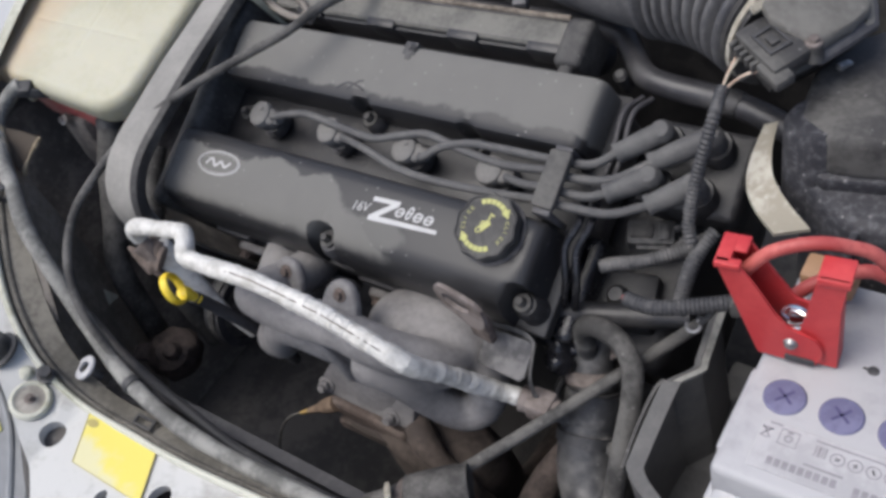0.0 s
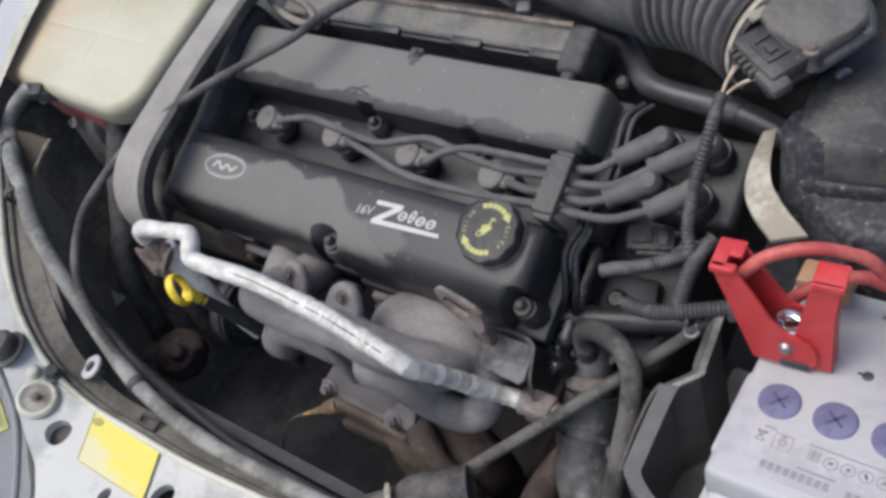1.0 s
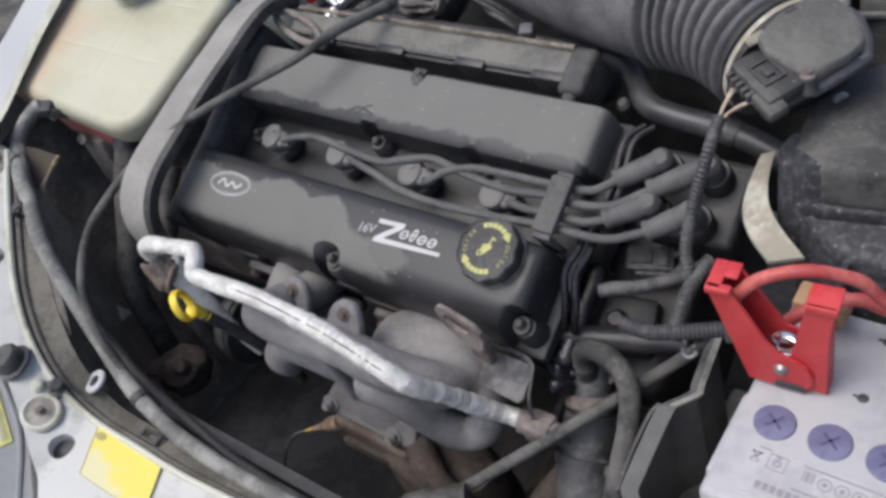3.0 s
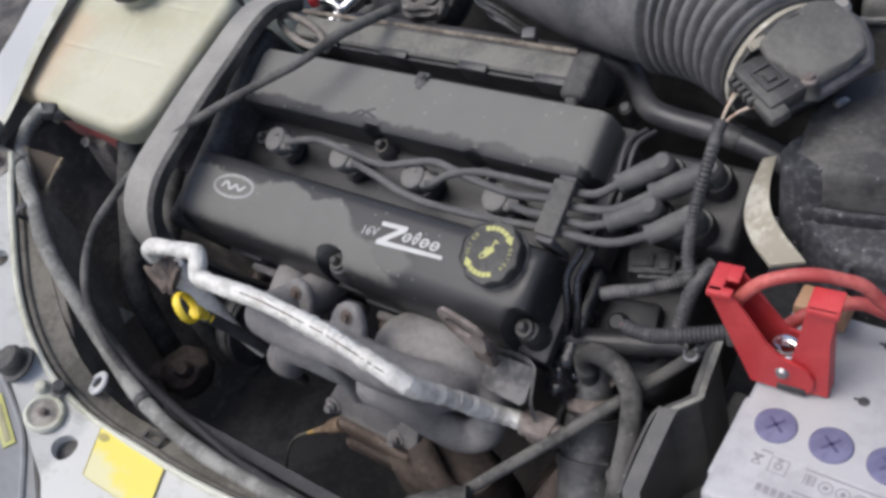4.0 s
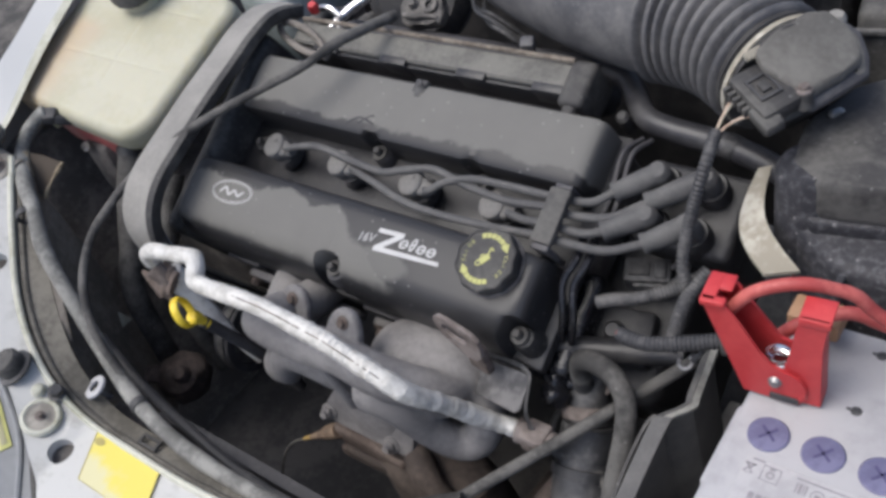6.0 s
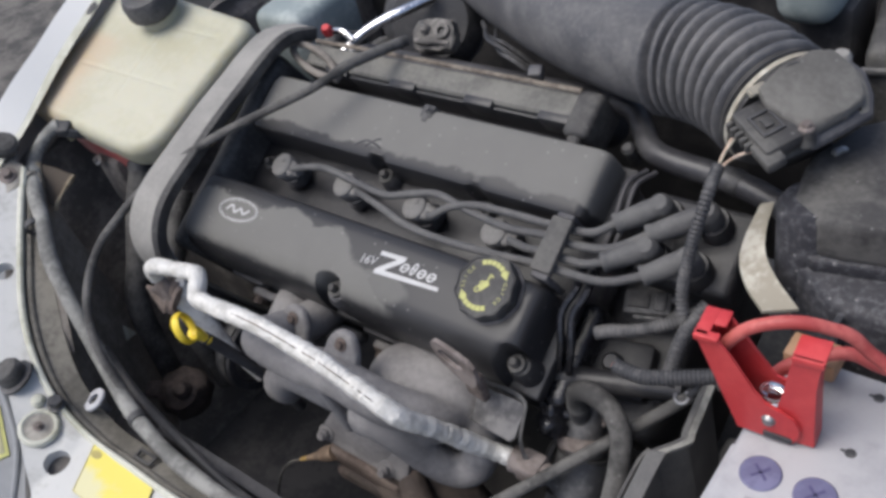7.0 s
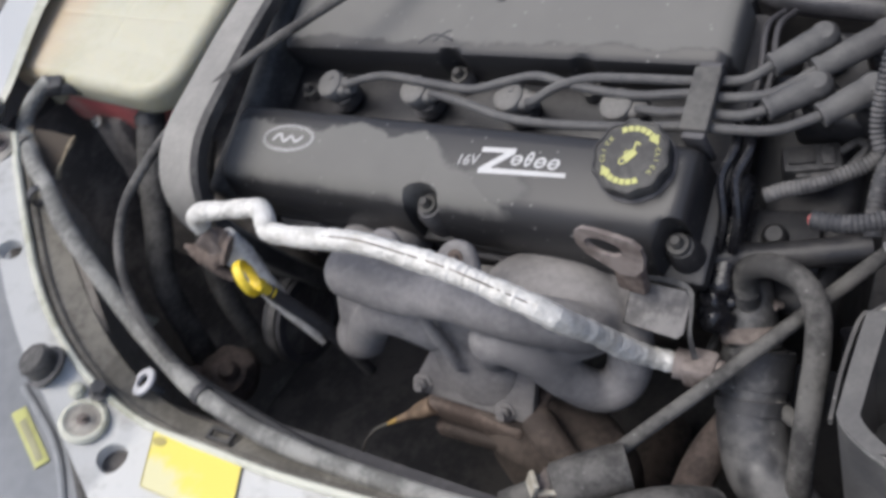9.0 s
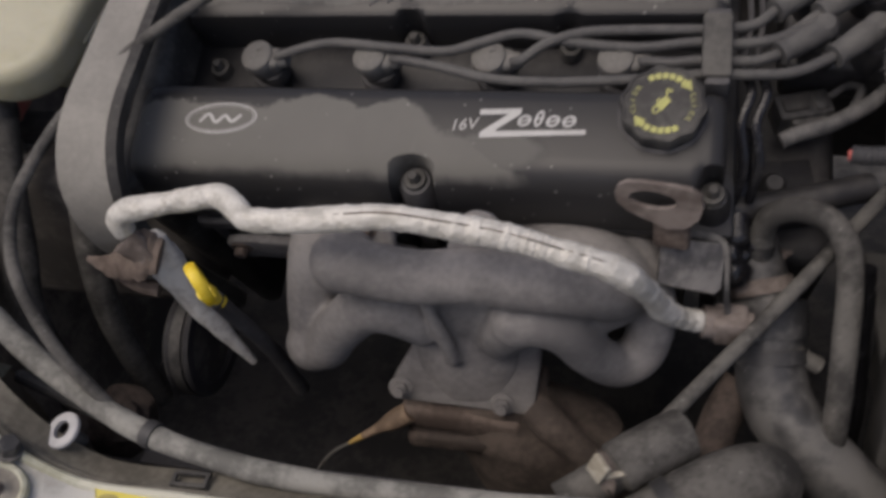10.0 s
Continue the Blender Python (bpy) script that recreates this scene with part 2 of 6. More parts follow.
M["sleeve"] = surf("crumpled_silver_sleeve", (0.48, 0.465, 0.44), (0.70, 0.69, 0.66), 0.42, 0.1, 60, 260, 0.6, 0.34, 0.60)
M["platedust"] = surf("warm_dusty_plastic", (0.088, 0.084, 0.077), (0.142, 0.137, 0.126), 0.75, 0, 16, 220, 0.06, 0.34, 0.68, specks=0.25, spec=0.3)
M["sheet"] = surf("stained_sheet_steel", (0.075, 0.072, 0.070), (0.17, 0.163, 0.156), 0.36, 0.75, 22, 180, 0.3, 0.36, 0.66)
M["servohose"] = surf("smooth_black_hose", (0.030, 0.030, 0.034), (0.068, 0.067, 0.070), 0.42, 0, 20, 220, 0.05, 0.40, 0.70, spec=0.5)
M["brownlip"] = surf("brown_dusty_edge", (0.085, 0.070, 0.055), (0.19, 0.165, 0.135), 0.85, 0, 40, 200, 0.3, 0.36, 0.64)
M["ochre"] = surf("scorched_ochre_steel", (0.12, 0.085, 0.06), (0.235, 0.17, 0.12), 0.7, 0.1, 40, 200, 0.4, 0.36, 0.64)
M["hoseshine"] = surf("worn_shiny_rubber", (0.036, 0.036, 0.038), (0.105, 0.103, 0.102), 0.38, 0, 24, 160, 0.35, 0.36, 0.64, 0.7, spec=0.5, specks=0.35)


def sticker_material():
    m = surf("yellow_sticker", (0.66, 0.55, 0.12), (0.70, 0.62, 0.28), 0.4, 0, 40, 200, 0.05)
    nt = m.node_tree
    n, l = nt.nodes, nt.links
    col = [x for x in n if x.type == "MIX"][0]
    tc = [x for x in n if x.type == "TEX_COORD"][0]
    col.inputs[6].default_value, col.inputs[7].default_value = (0.60, 0.52, 0.10, 1), (0.54, 0.51, 0.30, 1)
    nz = n.new("ShaderNodeTexNoise")
    nz.inputs["Scale"].default_value, nz.inputs["Detail"].default_value = 46, 4
    l.new(tc.outputs["Object"], nz.inputs["Vector"])
    sep = n.new("ShaderNodeSeparateXYZ")
    l.new(tc.outputs["Object"], sep.inputs[0])
    add = n.new("ShaderNodeMath")
    add.operation = "MULTIPLY_ADD"
    l.new(nz.outputs[0], add.inputs[0])
    add.inputs[1].default_value = 0.060
    sub = n.new("ShaderNodeMath")
    sub.operation = "MULTIPLY_ADD"
    l.new(sep.outputs[0], sub.inputs[0])
    sub.inputs[1].default_value = 0.3
    l.new(sep.outputs[1], sub.inputs[2])
    l.new(sub.outputs[0], add.inputs[2])
    r = n.new("ShaderNodeMapRange")
    r.interpolation_type = "SMOOTHSTEP"
    l.new(add.outputs[0], r.inputs[0])
    r.inputs[1].default_value, r.inputs[2].default_value, r.inputs[3].default_value, r.inputs[4].default_value = 0.010, 0.034, 1, 0
    l.new(r.outputs[0], col.inputs[0])
    return m


M["sticker"] = sticker_material()


# ---- helpers for meshes ----
def thing(name, label, category, m=None, group="", kind=""):
    ob = new(name)
    ob.empty_display_size = 0.02
    if m is not None:
        ob.matrix_world = m
    return tagged(ob, label, category, group, kind)


def finish(name, bm, material, angle=35):
    me = bpy.data.meshes.new(name)
    bmesh.ops.recalc_face_normals(bm, faces=bm.faces[:])
    bm.to_mesh(me)
    bm.free()
    me.polygons.foreach_set("use_smooth", [True] * len(me.polygons))
    me.set_sharp_from_angle(angle=radians(angle))
    me.materials.append(material if not isinstance(material, str) else M[material])
    return me


def part(name, bm, material, parent, label="", angle=35, m=None):
    ob = new(name, finish(name, bm, material, angle))
    ob.parent = parent
    if m is not None:
        ob.matrix_basis = m
    return tagged(ob, label)


def solo(name, bm, material, label, category, group="", kind="", angle=35, m=None):
    ob = new(name, finish(name, bm, material, angle))
    if m is not None:
        ob.matrix_world = m
    return tagged(ob, label, category, group, kind)


def join(*bms):
    """One bmesh of several; each may come with a pose: (bm, m)."""
    out = bmesh.new()
    for b in bms:
        b, m = b if isinstance(b, tuple) else (b, None)
        if m is not None:
            b.transform(m)
        me = bpy.data.meshes.new("tmp")
        b.to_mesh(me)
        b.free()
        out.from_mesh(me)
        bpy.data.meshes.remove(me)
    return out


def rbox(lo, hi, r=0.003, seg=2):
    """A box with rounded edges."""
    bm = bmesh.new()
    bmesh.ops.create_cube(bm, size=1)
    lo, hi = Vector(lo), Vector(hi)
    for v in bm.verts:
        v.co = Vector([(lo[i] + hi[i]) / 2 + v.co[i] * (hi[i] - lo[i]) for i in range(3)])
    if r > 0:
        bmesh.ops.bevel(bm, geom=bm.edges[:], offset=min(r, 0.49 * min(hi - lo)), segments=seg, profile=0.5, affect="EDGES", clamp_overlap=True)
    return bm


def loft(rings, closed=True, caps=True):
    bm = bmesh.new()
    rows = [[bm.verts.new(p) for p in ring] for ring in rings]
    n = len(rows[0])
    for a, b in zip(rows, rows[1:]):
        for i in range(n if closed else n - 1):
            j = (i + 1) % n
            bm.faces.new((a[i], a[j], b[j], b[i]))
    if caps and closed:
        bm.faces.new(rows[0][::-1])
        bm.faces.new(rows[-1])
    return bm


def smooth_path(points, res=6):
    P = [Vector(p) for p in points]
    if len(P) < 3:
        return [P[0].lerp(P[-1], i / res) for i in range(res + 1)]
    out = []
    ext = [2 * P[0] - P[1], *P, 2 * P[-1] - P[-2]]
    for i in range(1, len(ext) - 2):
        a, b, c, d = ext[i - 1:i + 3]
        for k in range(res):
            t = k / res
            out.append(0.5 * (2 * b + (c - a) * t + (2 * a - 5 * b + 4 * c - d) * t * t + (3 * b - a - 3 * c + d) * t ** 3))
    out.append(P[-1])
    return out


def tube(points, r, n=14, res=6, wall=0.0, flat=1.0, jitter=0.0, step=None):
    """A pipe along a smooth line. r: a radius, or a function of the way along it in metres and of 0..1."""
    path = smooth_path(points, res)
    if step:
        fine = [path[0]]
        for a, b in zip(path, path[1:]):
            k = max(1, int((b - a).length / step))
            fine += [a.lerp(b, (i + 1) / k) for i in range(k)]
        path = fine
    total = sum((b - a).length for a, b in zip(path, path[1:]))
    side = (path[1] - path[0]).orthogonal().normalized()
    rings, gone = [], 0.0
    rnd = random.Random(len(path) * 7 + int(abs(path[0][0]) * 1000))
    for i, p in enumerate(path):
        ahead = (path[min(i + 1, len(path) - 1)] - path[max(i - 1, 0)]).normalized()
        side = (side - ahead * side.dot(ahead)).normalized()
        up = ahead.cross(side)
        if i:
            gone += (p - path[i - 1]).length
        rr = r(gone, gone / total) if callable(r) else r
        rings.append([p + (side * math.cos(a) + up * math.sin(a) * flat) * rr * (1 + jitter * rnd.uniform(-1, 1)) for a in (2 * math.pi * k / n for k in range(n))])
    if wall:
        inner = [[p + (q - p) * (1 - wall) for q in ring] for p, ring in zip(path, rings)]
        rings = [inner[min(2, len(inner) - 1)], inner[0], *rings, inner[-1], inner[max(-3, -len(inner))]]
    return loft(rings)


def ribbed(r, amp, pitch):
    return lambda s, u: r + amp * math.sin(2 * math.pi * s / pitch)


def lathe(profile, n=32, wave=0.0, lobes=0):
    """A turned shape about z from (radius, height) pairs."""
    rings = []
    for r, z in profile:
        rings.append([((r * (1 + wave * math.cos(lobes * a))) * math.cos(a), (r * (1 + wave * math.cos(lobes * a))) * math.sin(a), z) for a in (2 * math.pi * k / n for k in range(n))])
    return loft(rings, caps=profile[0] != profile[-1])


def prism(poly, depth, bevel=0.0, seg=2):
    """An outline in x and y, thick in z from 0 to depth."""
    bm = bmesh.new()
    lower = [bm.verts.new((x, y, 0)) for x, y in poly]
    upper = [bm.verts.new((x, y, depth)) for x, y in poly]
    n = len(poly)
    bm.faces.new(lower[::-1])
    bm.faces.new(upper)
    for i in range(n):
        bm.faces.new((lower[i], lower[(i + 1) % n], upper[(i + 1) % n], upper[i]))
    if bevel:
        bmesh.ops.bevel(bm, geom=bm.edges[:], offset=bevel, segments=seg, profile=0.5, affect="EDGES", clamp_overlap=True)
    return bm


def circle(cx, cy, rx, ry=None, n=28, a0=0.0):
    ry = rx if ry is None else ry
    return [(cx + rx * math.cos(a0 + 2 * math.pi * k / n), cy + ry * math.sin(a0 + 2 * math.pi * k / n)) for k in range(n)]


def ring_flat(cx, cy, rx, ry, width, depth, a=0.0, b=2 * math.pi, n=48):
    """A flat band along an ellipse or an arc of it."""
    full = abs(b - a - 2 * math.pi) < 1e-6
    bm = bmesh.new()
    cols = []
    for k in range(n if full else n + 1):
        t = a + (b - a) * k / n
        row = []
        for rad in (0, width):
            for z in (0, depth):
                row.append(bm.verts.new((cx + (rx - rad) * math.cos(t), cy + (ry - rad) * math.sin(t), z)))
        cols.append(row)
    m = len(cols)
    for k in range(m if full else m - 1):
        p, q = cols[k], cols[(k + 1) % m]
        for i, j in ((1, 3), (3, 2), (2, 0), (0, 1)):
            bm.faces.new((p[i], p[j], q[j], q[i]))
    if not full:
        for p in (cols[0], cols[-1]):
            bm.faces.new((p[0], p[1], p[3], p[2]))
    return bm


def between(a, b, roll=0.0):
    """A pose at a whose z axis points to b."""
    d = (Vector(b) - Vector(a))
    return Matrix.Translation(a) @ d.to_track_quat("Z", "Y").to_matrix().to_4x4() @ pose(0, 0, 0, 0, 0, roll)


def hex_bolt(r=0.006, h=0.006, flange=0.0):
    bm = prism(circle(0, 0, r, n=6), h, 0.0008, 1)
    if flange:
        bm = join((bm, pose(0, 0, 0.0015)), lathe([(0.0005, 0), (flange, 0), (flange, 0.0015), (r * 0.8, 0.0026), (0.0005, 0.0026)], 20))
    return bm


def lettering(words, size, depth=0.0003):
    """Words in the built-in font as a thin mesh, from its lower left corner."""
    cu = bpy.data.curves.new("letters", "FONT")
    cu.body, cu.size, cu.extrude = words, size, depth
    ob = bpy.data.objects.new("letters", cu)
    scene.collection.objects.link(ob)
    dg = bpy.context.evaluated_depsgraph_get()
    me = bpy.data.meshes.new_from_object(ob.evaluated_get(dg))
    bm = bmesh.new()
    bm.from_mesh(me)
    bpy.data.objects.remove(ob)
    bpy.data.curves.remove(cu)
    bpy.data.meshes.remove(me)
    return bm


ENGINE = pose(0, 0, 0.85, 27)      # x along the crankshaft, y to the back of the car, z up the cylinders


# ---- setting: the yard and the bay of the car ----
def ground():
    bm = bmesh.new()
    bmesh.ops.create_grid(bm, x_segments=60, y_segments=60, size=60)
    for v in bm.verts:
        v.co.z = 0.02 * noise.noise(v.co * 0.35)
    solo("ground", bm, "ground", "brown soil with dry leaves under the car", "ground", kind="structure")


ground()

INNER = [(-0.437, -0.136), (-0.428, -0.148), (-0.414, -0.165), (-0.37, -0.21), (-0.328, -0.25), (-0.285, -0.28), (-0.24, -0.299), (-0.19, -0.305), (-0.12, -0.306),
         (-0.04, -0.306), (0.06, -0.299), (0.14, -0.294), (0.30, -0.29), (0.72, -0.28)]
OUTER = [(-0.457, -0.160), (-0.447, -0.172), (-0.43, -0.19), (-0.40, -0.217), (-0.37, -0.247), (-0.333, -0.281), (-0.297, -0.309), (-0.266, -0.328), (-0.240, -0.345),
         (-0.212, -0.363), (-0.182, -0.383), (-0.152, -0.408), (-0.128, -0.45), (-0.118, -0.50), (0.72, -0.50)]


def panel_z(x, y):
    return 0.714 + 0.6 * max(0.0, -x - 0.19) + 0.25 * max(0.0, y + 0.15)


def front_panel(parent):
    """The pressed cross panel behind the headlamp, with its holes."""
    inner = [p.to_2d() for p in smooth_path([(x, y, 0) for x, y in INNER], 5)]
    outer = [p.to_2d() for p in smooth_path([(x, y, 0) for x, y in OUTER], 5)]
    loops = [[tuple(p) for p in inner] + [tuple(p) for p in outer[::-1]]]
    for cx, cy, rx, ry in ((-0.366, -0.237, 0.0085, 0.011), (-0.194, -0.342, 0.0115, 0.013), (-0.039, -0.341, 0.0115, 0.013), (-0.094, -0.366, 0.006, 0.008),
                           (-0.128, -0.414, 0.007, 0.006), (-0.105, -0.410, 0.006, 0.005), (-0.086, -0.428, 0.007, 0.005), (0.09, -0.345, 0.0115, 0.013), (0.02, -0.39, 0.006, 0.008)):
        loops.append(circle(cx, cy, rx, ry, 20))
    bm = bmesh.new()
    for loop in loops:
        vs = [bm.verts.new((x, y, 0)) for x, y in loop]
        for i in range(len(vs)):
            bm.edges.new((vs[i], vs[(i + 1) % len(vs)]))
    bmesh.ops.triangle_fill(bm, use_beauty=True, use_dissolve=False, edges=bm.edges[:])
    long = [e for e in bm.edges if e.calc_length() > 0.03]
    bmesh.ops.subdivide_edges(bm, edges=long, cuts=2)
    bmesh.ops.triangulate(bm, faces=bm.faces[:])
    for v in bm.verts:
        x, y = v.co.x, v.co.y
        dent = -0.006 * math.exp(-(((x + 0.228) / 0.02) ** 2 + ((y + 0.329) / 0.02) ** 2))
        v.co.z = panel_z(x, y) + dent
    edge = [e for e in bm.edges if e.is_boundary]
    got = bmesh.ops.extrude_edge_only(bm, edges=edge)
    for v in got["geom"]:
        if isinstance(v, bmesh.types.BMVert):
            v.co.z -= 0.010
    return part("front_panel", bm, "panel", parent, "dusty white painted cross panel with round holes", 40)


car_body = thing("car_body", "white car body with its bonnet open over the engine bay", "car body")
front_panel(car_body)
# rolled lip along the bay
lip = [(x, y, panel_z(x, y) + 0.002) for x, y in INNER]
part("panel_lip", tube(lip, 0.0035, 8, 4), "cream", car_body, "cream painted rolled edge")


def strip(points_a, points_b, thick, res=4):
    """A band between two lines, thick downwards."""
    a, b = smooth_path(points_a, res), smooth_path(points_b, res)
    d = Vector((0, 0, -thick))
    return loft([[p, q, q + d, p + d] for p, q in zip(a, b)])


def shifted(points, d, dz):
    """The line moved towards the bay by d and up by dz."""
    out = []
    for i, (x, y) in enumerate(points):
        x0, y0 = points[max(i - 1, 0)]
        x1, y1 = points[min(i + 1, len(points) - 1)]
        t = Vector((x1 - x0, y1 - y0)).normalized()
        out.append((x - t.y * d, y + t.x * d, panel_z(x, y) + dz))
    return out


# the apron that falls from the panel into the bay, and the seal on it
part("apron", loft([[p, q] for p, q in zip(smooth_path(shifted(INNER, 0.003, -0.004), 4), smooth_path([(x, y, 0.46) for x, y, z in shifted(INNER, 0.02, 0)], 4))], closed=False, caps=False), "apron", car_body)
reach = [0.014, 0.018, 0.022, 0.028, 0.032, 0.032, 0.030] + [0.028] * len(INNER)
seal_in, seal_out = [shifted(INNER, d, -0.005 - 0.22 * d)[i] for i, d in zip(range(len(INNER)), reach)], shifted(INNER, 0.003, -0.006)
seal = thing("rubber_seal", "dusty brown-black rubber sealing strip along the bay edge", "seal")
part("band", strip(seal_in, seal_out, 0.006), "sealdust", seal)
part("bead", tube(shifted(INNER, 0.0070, -0.0055), 0.0034, 10, 4), "sealdust", seal, "rounded rubber bead")


part("inner_flange", strip([(-0.318, -0.212, 0.803), (-0.294, -0.233, 0.780), (-0.272, -0.255, 0.752)], [(-0.314, -0.207, 0.801), (-0.290, -0.228, 0.778), (-0.268, -0.250, 0.750)], 0.003), "tanloop", car_body, "brown dusty flange inside the bay")

# the wing on the reservoir's side
wing_in = [(-0.440, -0.26, 0.850), (-0.456, -0.168, 0.876), (-0.470, -0.109, 0.892), (-0.484, -0.06, 0.911), (-0.495, -0.016, 0.929), (-0.506, 0.045, 0.950), (-0.526, 0.14, 0.975), (-0.55, 0.32, 1.00), (-0.58, 0.55, 1.02)]
wing_out = [(-0.515, -0.27, 0.875), (-0.510, -0.175, 0.898), (-0.507, -0.11, 0.915), (-0.514, -0.07, 0.930), (-0.522, -0.02, 0.946), (-0.536, 0.04, 0.965), (-0.566, 0.14, 0.985), (-0.60, 0.32, 1.01), (-0.63, 0.55, 1.03)]
wing_end = [(-0.463, -0.140, 0.8835)] + wing_in[2:], [(-0.496, -0.160, 0.900)] + [(x + 0.006, y, z) for x, y, z in wing_out[2:]]
part("wing_edge", strip(*wing_end, 0.004), "white", car_body, "glossy white wing edge")
wing_low = [(x - 0.09 - 0.02 * i, y - 0.02, z - 0.30) for i, (x, y, z) in enumerate(wing_end[1])]
part("wing_skin", loft([[p, q] for p, q in zip(smooth_path(wing_end[1], 4), smooth_path(wing_low, 4))], closed=False, caps=False), "white", car_body)
part("wing_flange", loft([[p, q] for p, q in zip(smooth_path(wing_in, 4), smooth_path([(x + 0.003 + 0.002 * min(i, 4), y + 0.002, z - 0.001 - 0.0006 * min(i, 4)) for i, (x, y, z) in enumerate(wing_in)], 4))], closed=False, caps=False), "cream", car_body)
part("inner_wing", rbox((-0.60, -0.20, -0.03), (-0.515, 0.6, 0.83), 0.02), "grime", car_body)
part("inner_wing", rbox((0.70, -0.30, -0.03), (0.78, 0.6, 0.90), 0.02), "grime", car_body)
part("bulkhead", rbox((-0.62, 0.52, 0.36), (0.78, 0.60, 1.02), 0.02), "oilshade", car_body)
part("undertray", rbox((-0.62, -0.36, 0.22), (0.78, 0.6, 0.25), 0.004), "floordust", car_body)

# Thin dark plates draw the slots' inner shade; the flange is not cut.
for x, y, z in ((-0.4975, -0.016, 0.9275), (-0.509, 0.055, 0.9535)):
    part("slot", prism(circle(0, 0, 0.0035, 0.010, 16), 0.0012), "rubber", car_body, m=Matrix.Translation((x + 0.0055, y + 0.007, z + 0.0002)) @ pose(0, 0, 0, 20, 22, 14))

# the opposite half of the bay is closed by the other wing's edge
wing_r = [(0.70, -0.34, 0.80), (0.71, 0.0, 0.90), (0.72, 0.55, 1.02)]
part("wing_edge", strip(wing_r, [(x + 0.05, y, z + 0.01) for x, y, z in wing_r], 0.004), "white", car_body)
# Dark sheet added below the panel so its holes read as shaded depth.
under = [(x, y, panel_z(x, y) - 0.024) for x, y in INNER], [(x, y, panel_z(x, y) - 0.024) for x, y in OUTER]
part("hole_backing", loft([[p, q] for p, q in zip(smooth_path(under[0], 3), smooth_path(under[1], 3))], closed=False, caps=False), "grime", car_body)
part("bumper_skin", loft([[p, q] for p, q in zip([(-0.115, -0.50, 0.714), (0.3, -0.50, 0.70), (0.72, -0.50, 0.714)], [(-0.17, -0.56, 0.40), (0.3, -0.58, 0.40), (0.72, -0.56, 0.40)])], closed=False, caps=False), "white", car_body)


def front_bits():
    """What is fixed on the cross panel."""
    st = thing("warning_sticker", "yellow warning sticker on the white front panel", "sticker", pose(-0.113, -0.331, 0.7155, 0, 0, 0))
    quad = [(-0.064, 0.0245), (0.038, 0.0225), (0.062, -0.0225), (-0.036, -0.0225)]
    part("sheet", prism(quad, 0.0008, 0.0002, 1), "sticker", st, m=pose(0, 0, 0))
    part("mark", prism(circle(-0.050, 0.0165, 0.0075, 0.004, 20), 0.0004), plain("olive_print", (0.34, 0.29, 0.10)), st, m=pose(0, 0, 0.0009))
    ol = []
    for i in range(4):
        a, b = Vector(quad[i]), Vector(quad[(i + 1) % 4])
        ol.append(prism([tuple(a * 1.005), tuple(b * 1.005), tuple(b * 0.985), tuple(a * 0.985)], 0.0004))
    part("border", join(*ol), plain("olive_border", (0.42, 0.36, 0.10)), st, m=pose(0, 0, 0.0009))

    for x, y, r, h, lab in ((-0.276, -0.308, 0.0155, 0.019, "round black rubber bonnet stop on the panel"),):
        z = panel_z(x, y)
        stop = thing("bonnet_stop", lab, "rubber stop", Matrix.Translation((x, y, z)) @ pose(0, 0, 0, 14, -4, 0))
        part("cap", lathe([(0.0005, h), (r * 0.85, h), (r, h - 0.004), (r * 0.98, 0.006), (r * 0.8, 0.0), (0.0005, 0)], 28), "dusthose", stop)
        part("foot", lathe([(0.0005, 0.0), (r * 1.25, 0.0), (r * 1.25, 0.003), (r * 0.7, 0.006), (0.0005, 0.006)], 28), "rubber", stop)

    stop = thing("bonnet_stop", "black rubber bonnet stop at the wing edge", "rubber stop", between((-0.470, -0.1365, 0.878), (-0.454, -0.134, 0.900)))
    part("cap", lathe([(0.0005, 0.0275), (0.012, 0.027), (0.0155, 0.024), (0.0160, 0.016), (0.0125, 0.012), (0.0005, 0.012)], 28), "dusthose", stop)
    part("foot", lathe([(0.0005, 0.013), (0.011, 0.013), (0.0115, 0.0), (0.0005, 0.0)], 24), "rubber", stop)

    mount = thing("panel_mount", "pressed round mounting boss with a steel stud", "mount", Matrix.Translation((-0.228, -0.329, panel_z(-0.228, -0.329) + 0.001)) @ pose(0, 0, 0, 0, 26, 0) @ Matrix.Scale(0.86, 4))
    part("boss", lathe([(0.004, 0.0015), (0.008, 0.0020), (0.011, 0.0005), (0.015, 0.0005), (0.017, 0.0015), (0.017, -0.004), (0.004, -0.004)], 32), "apron", mount, "dirt-filled boss")
    part("rim", lathe([(0.0160, 0.0006), (0.0190, 0.0030), (0.0215, 0.0024), (0.0240, -0.002), (0.0160, -0.002), (0.0160, 0.0006)], 36), "cream", mount, "soiled raised rim")
    part("stud", join(lathe([(0.0005, 0.009), (0.0028, 0.009), (0.0034, 0.008), (0.0034, -0.004), (0.0005, -0.004)], 14), lathe([(0.0036, 0.003), (0.0062, 0.003), (0.0062, -0.001), (0.0036, -0.001)], 20)), "rustgrey", mount)

    nut = thing("clip_nut", "dark clip nut on the panel edge", "nut", Matrix.Translation((-0.232, -0.303, panel_z(-0.232, -0.303) + 0.002)) @ pose(0, 0, 0, 5, 24, 30))
    part("nut", hex_bolt(0.0075, 0.009, 0.009), "alloy", nut)
    nut = thing("clip_nut", "pale plastic clip nut on the panel", "nut", Matrix.Translation((-0.247, -0.311, panel_z(-0.247, -0.311))) @ pose(0, 0, 0, 5, 24, 10))
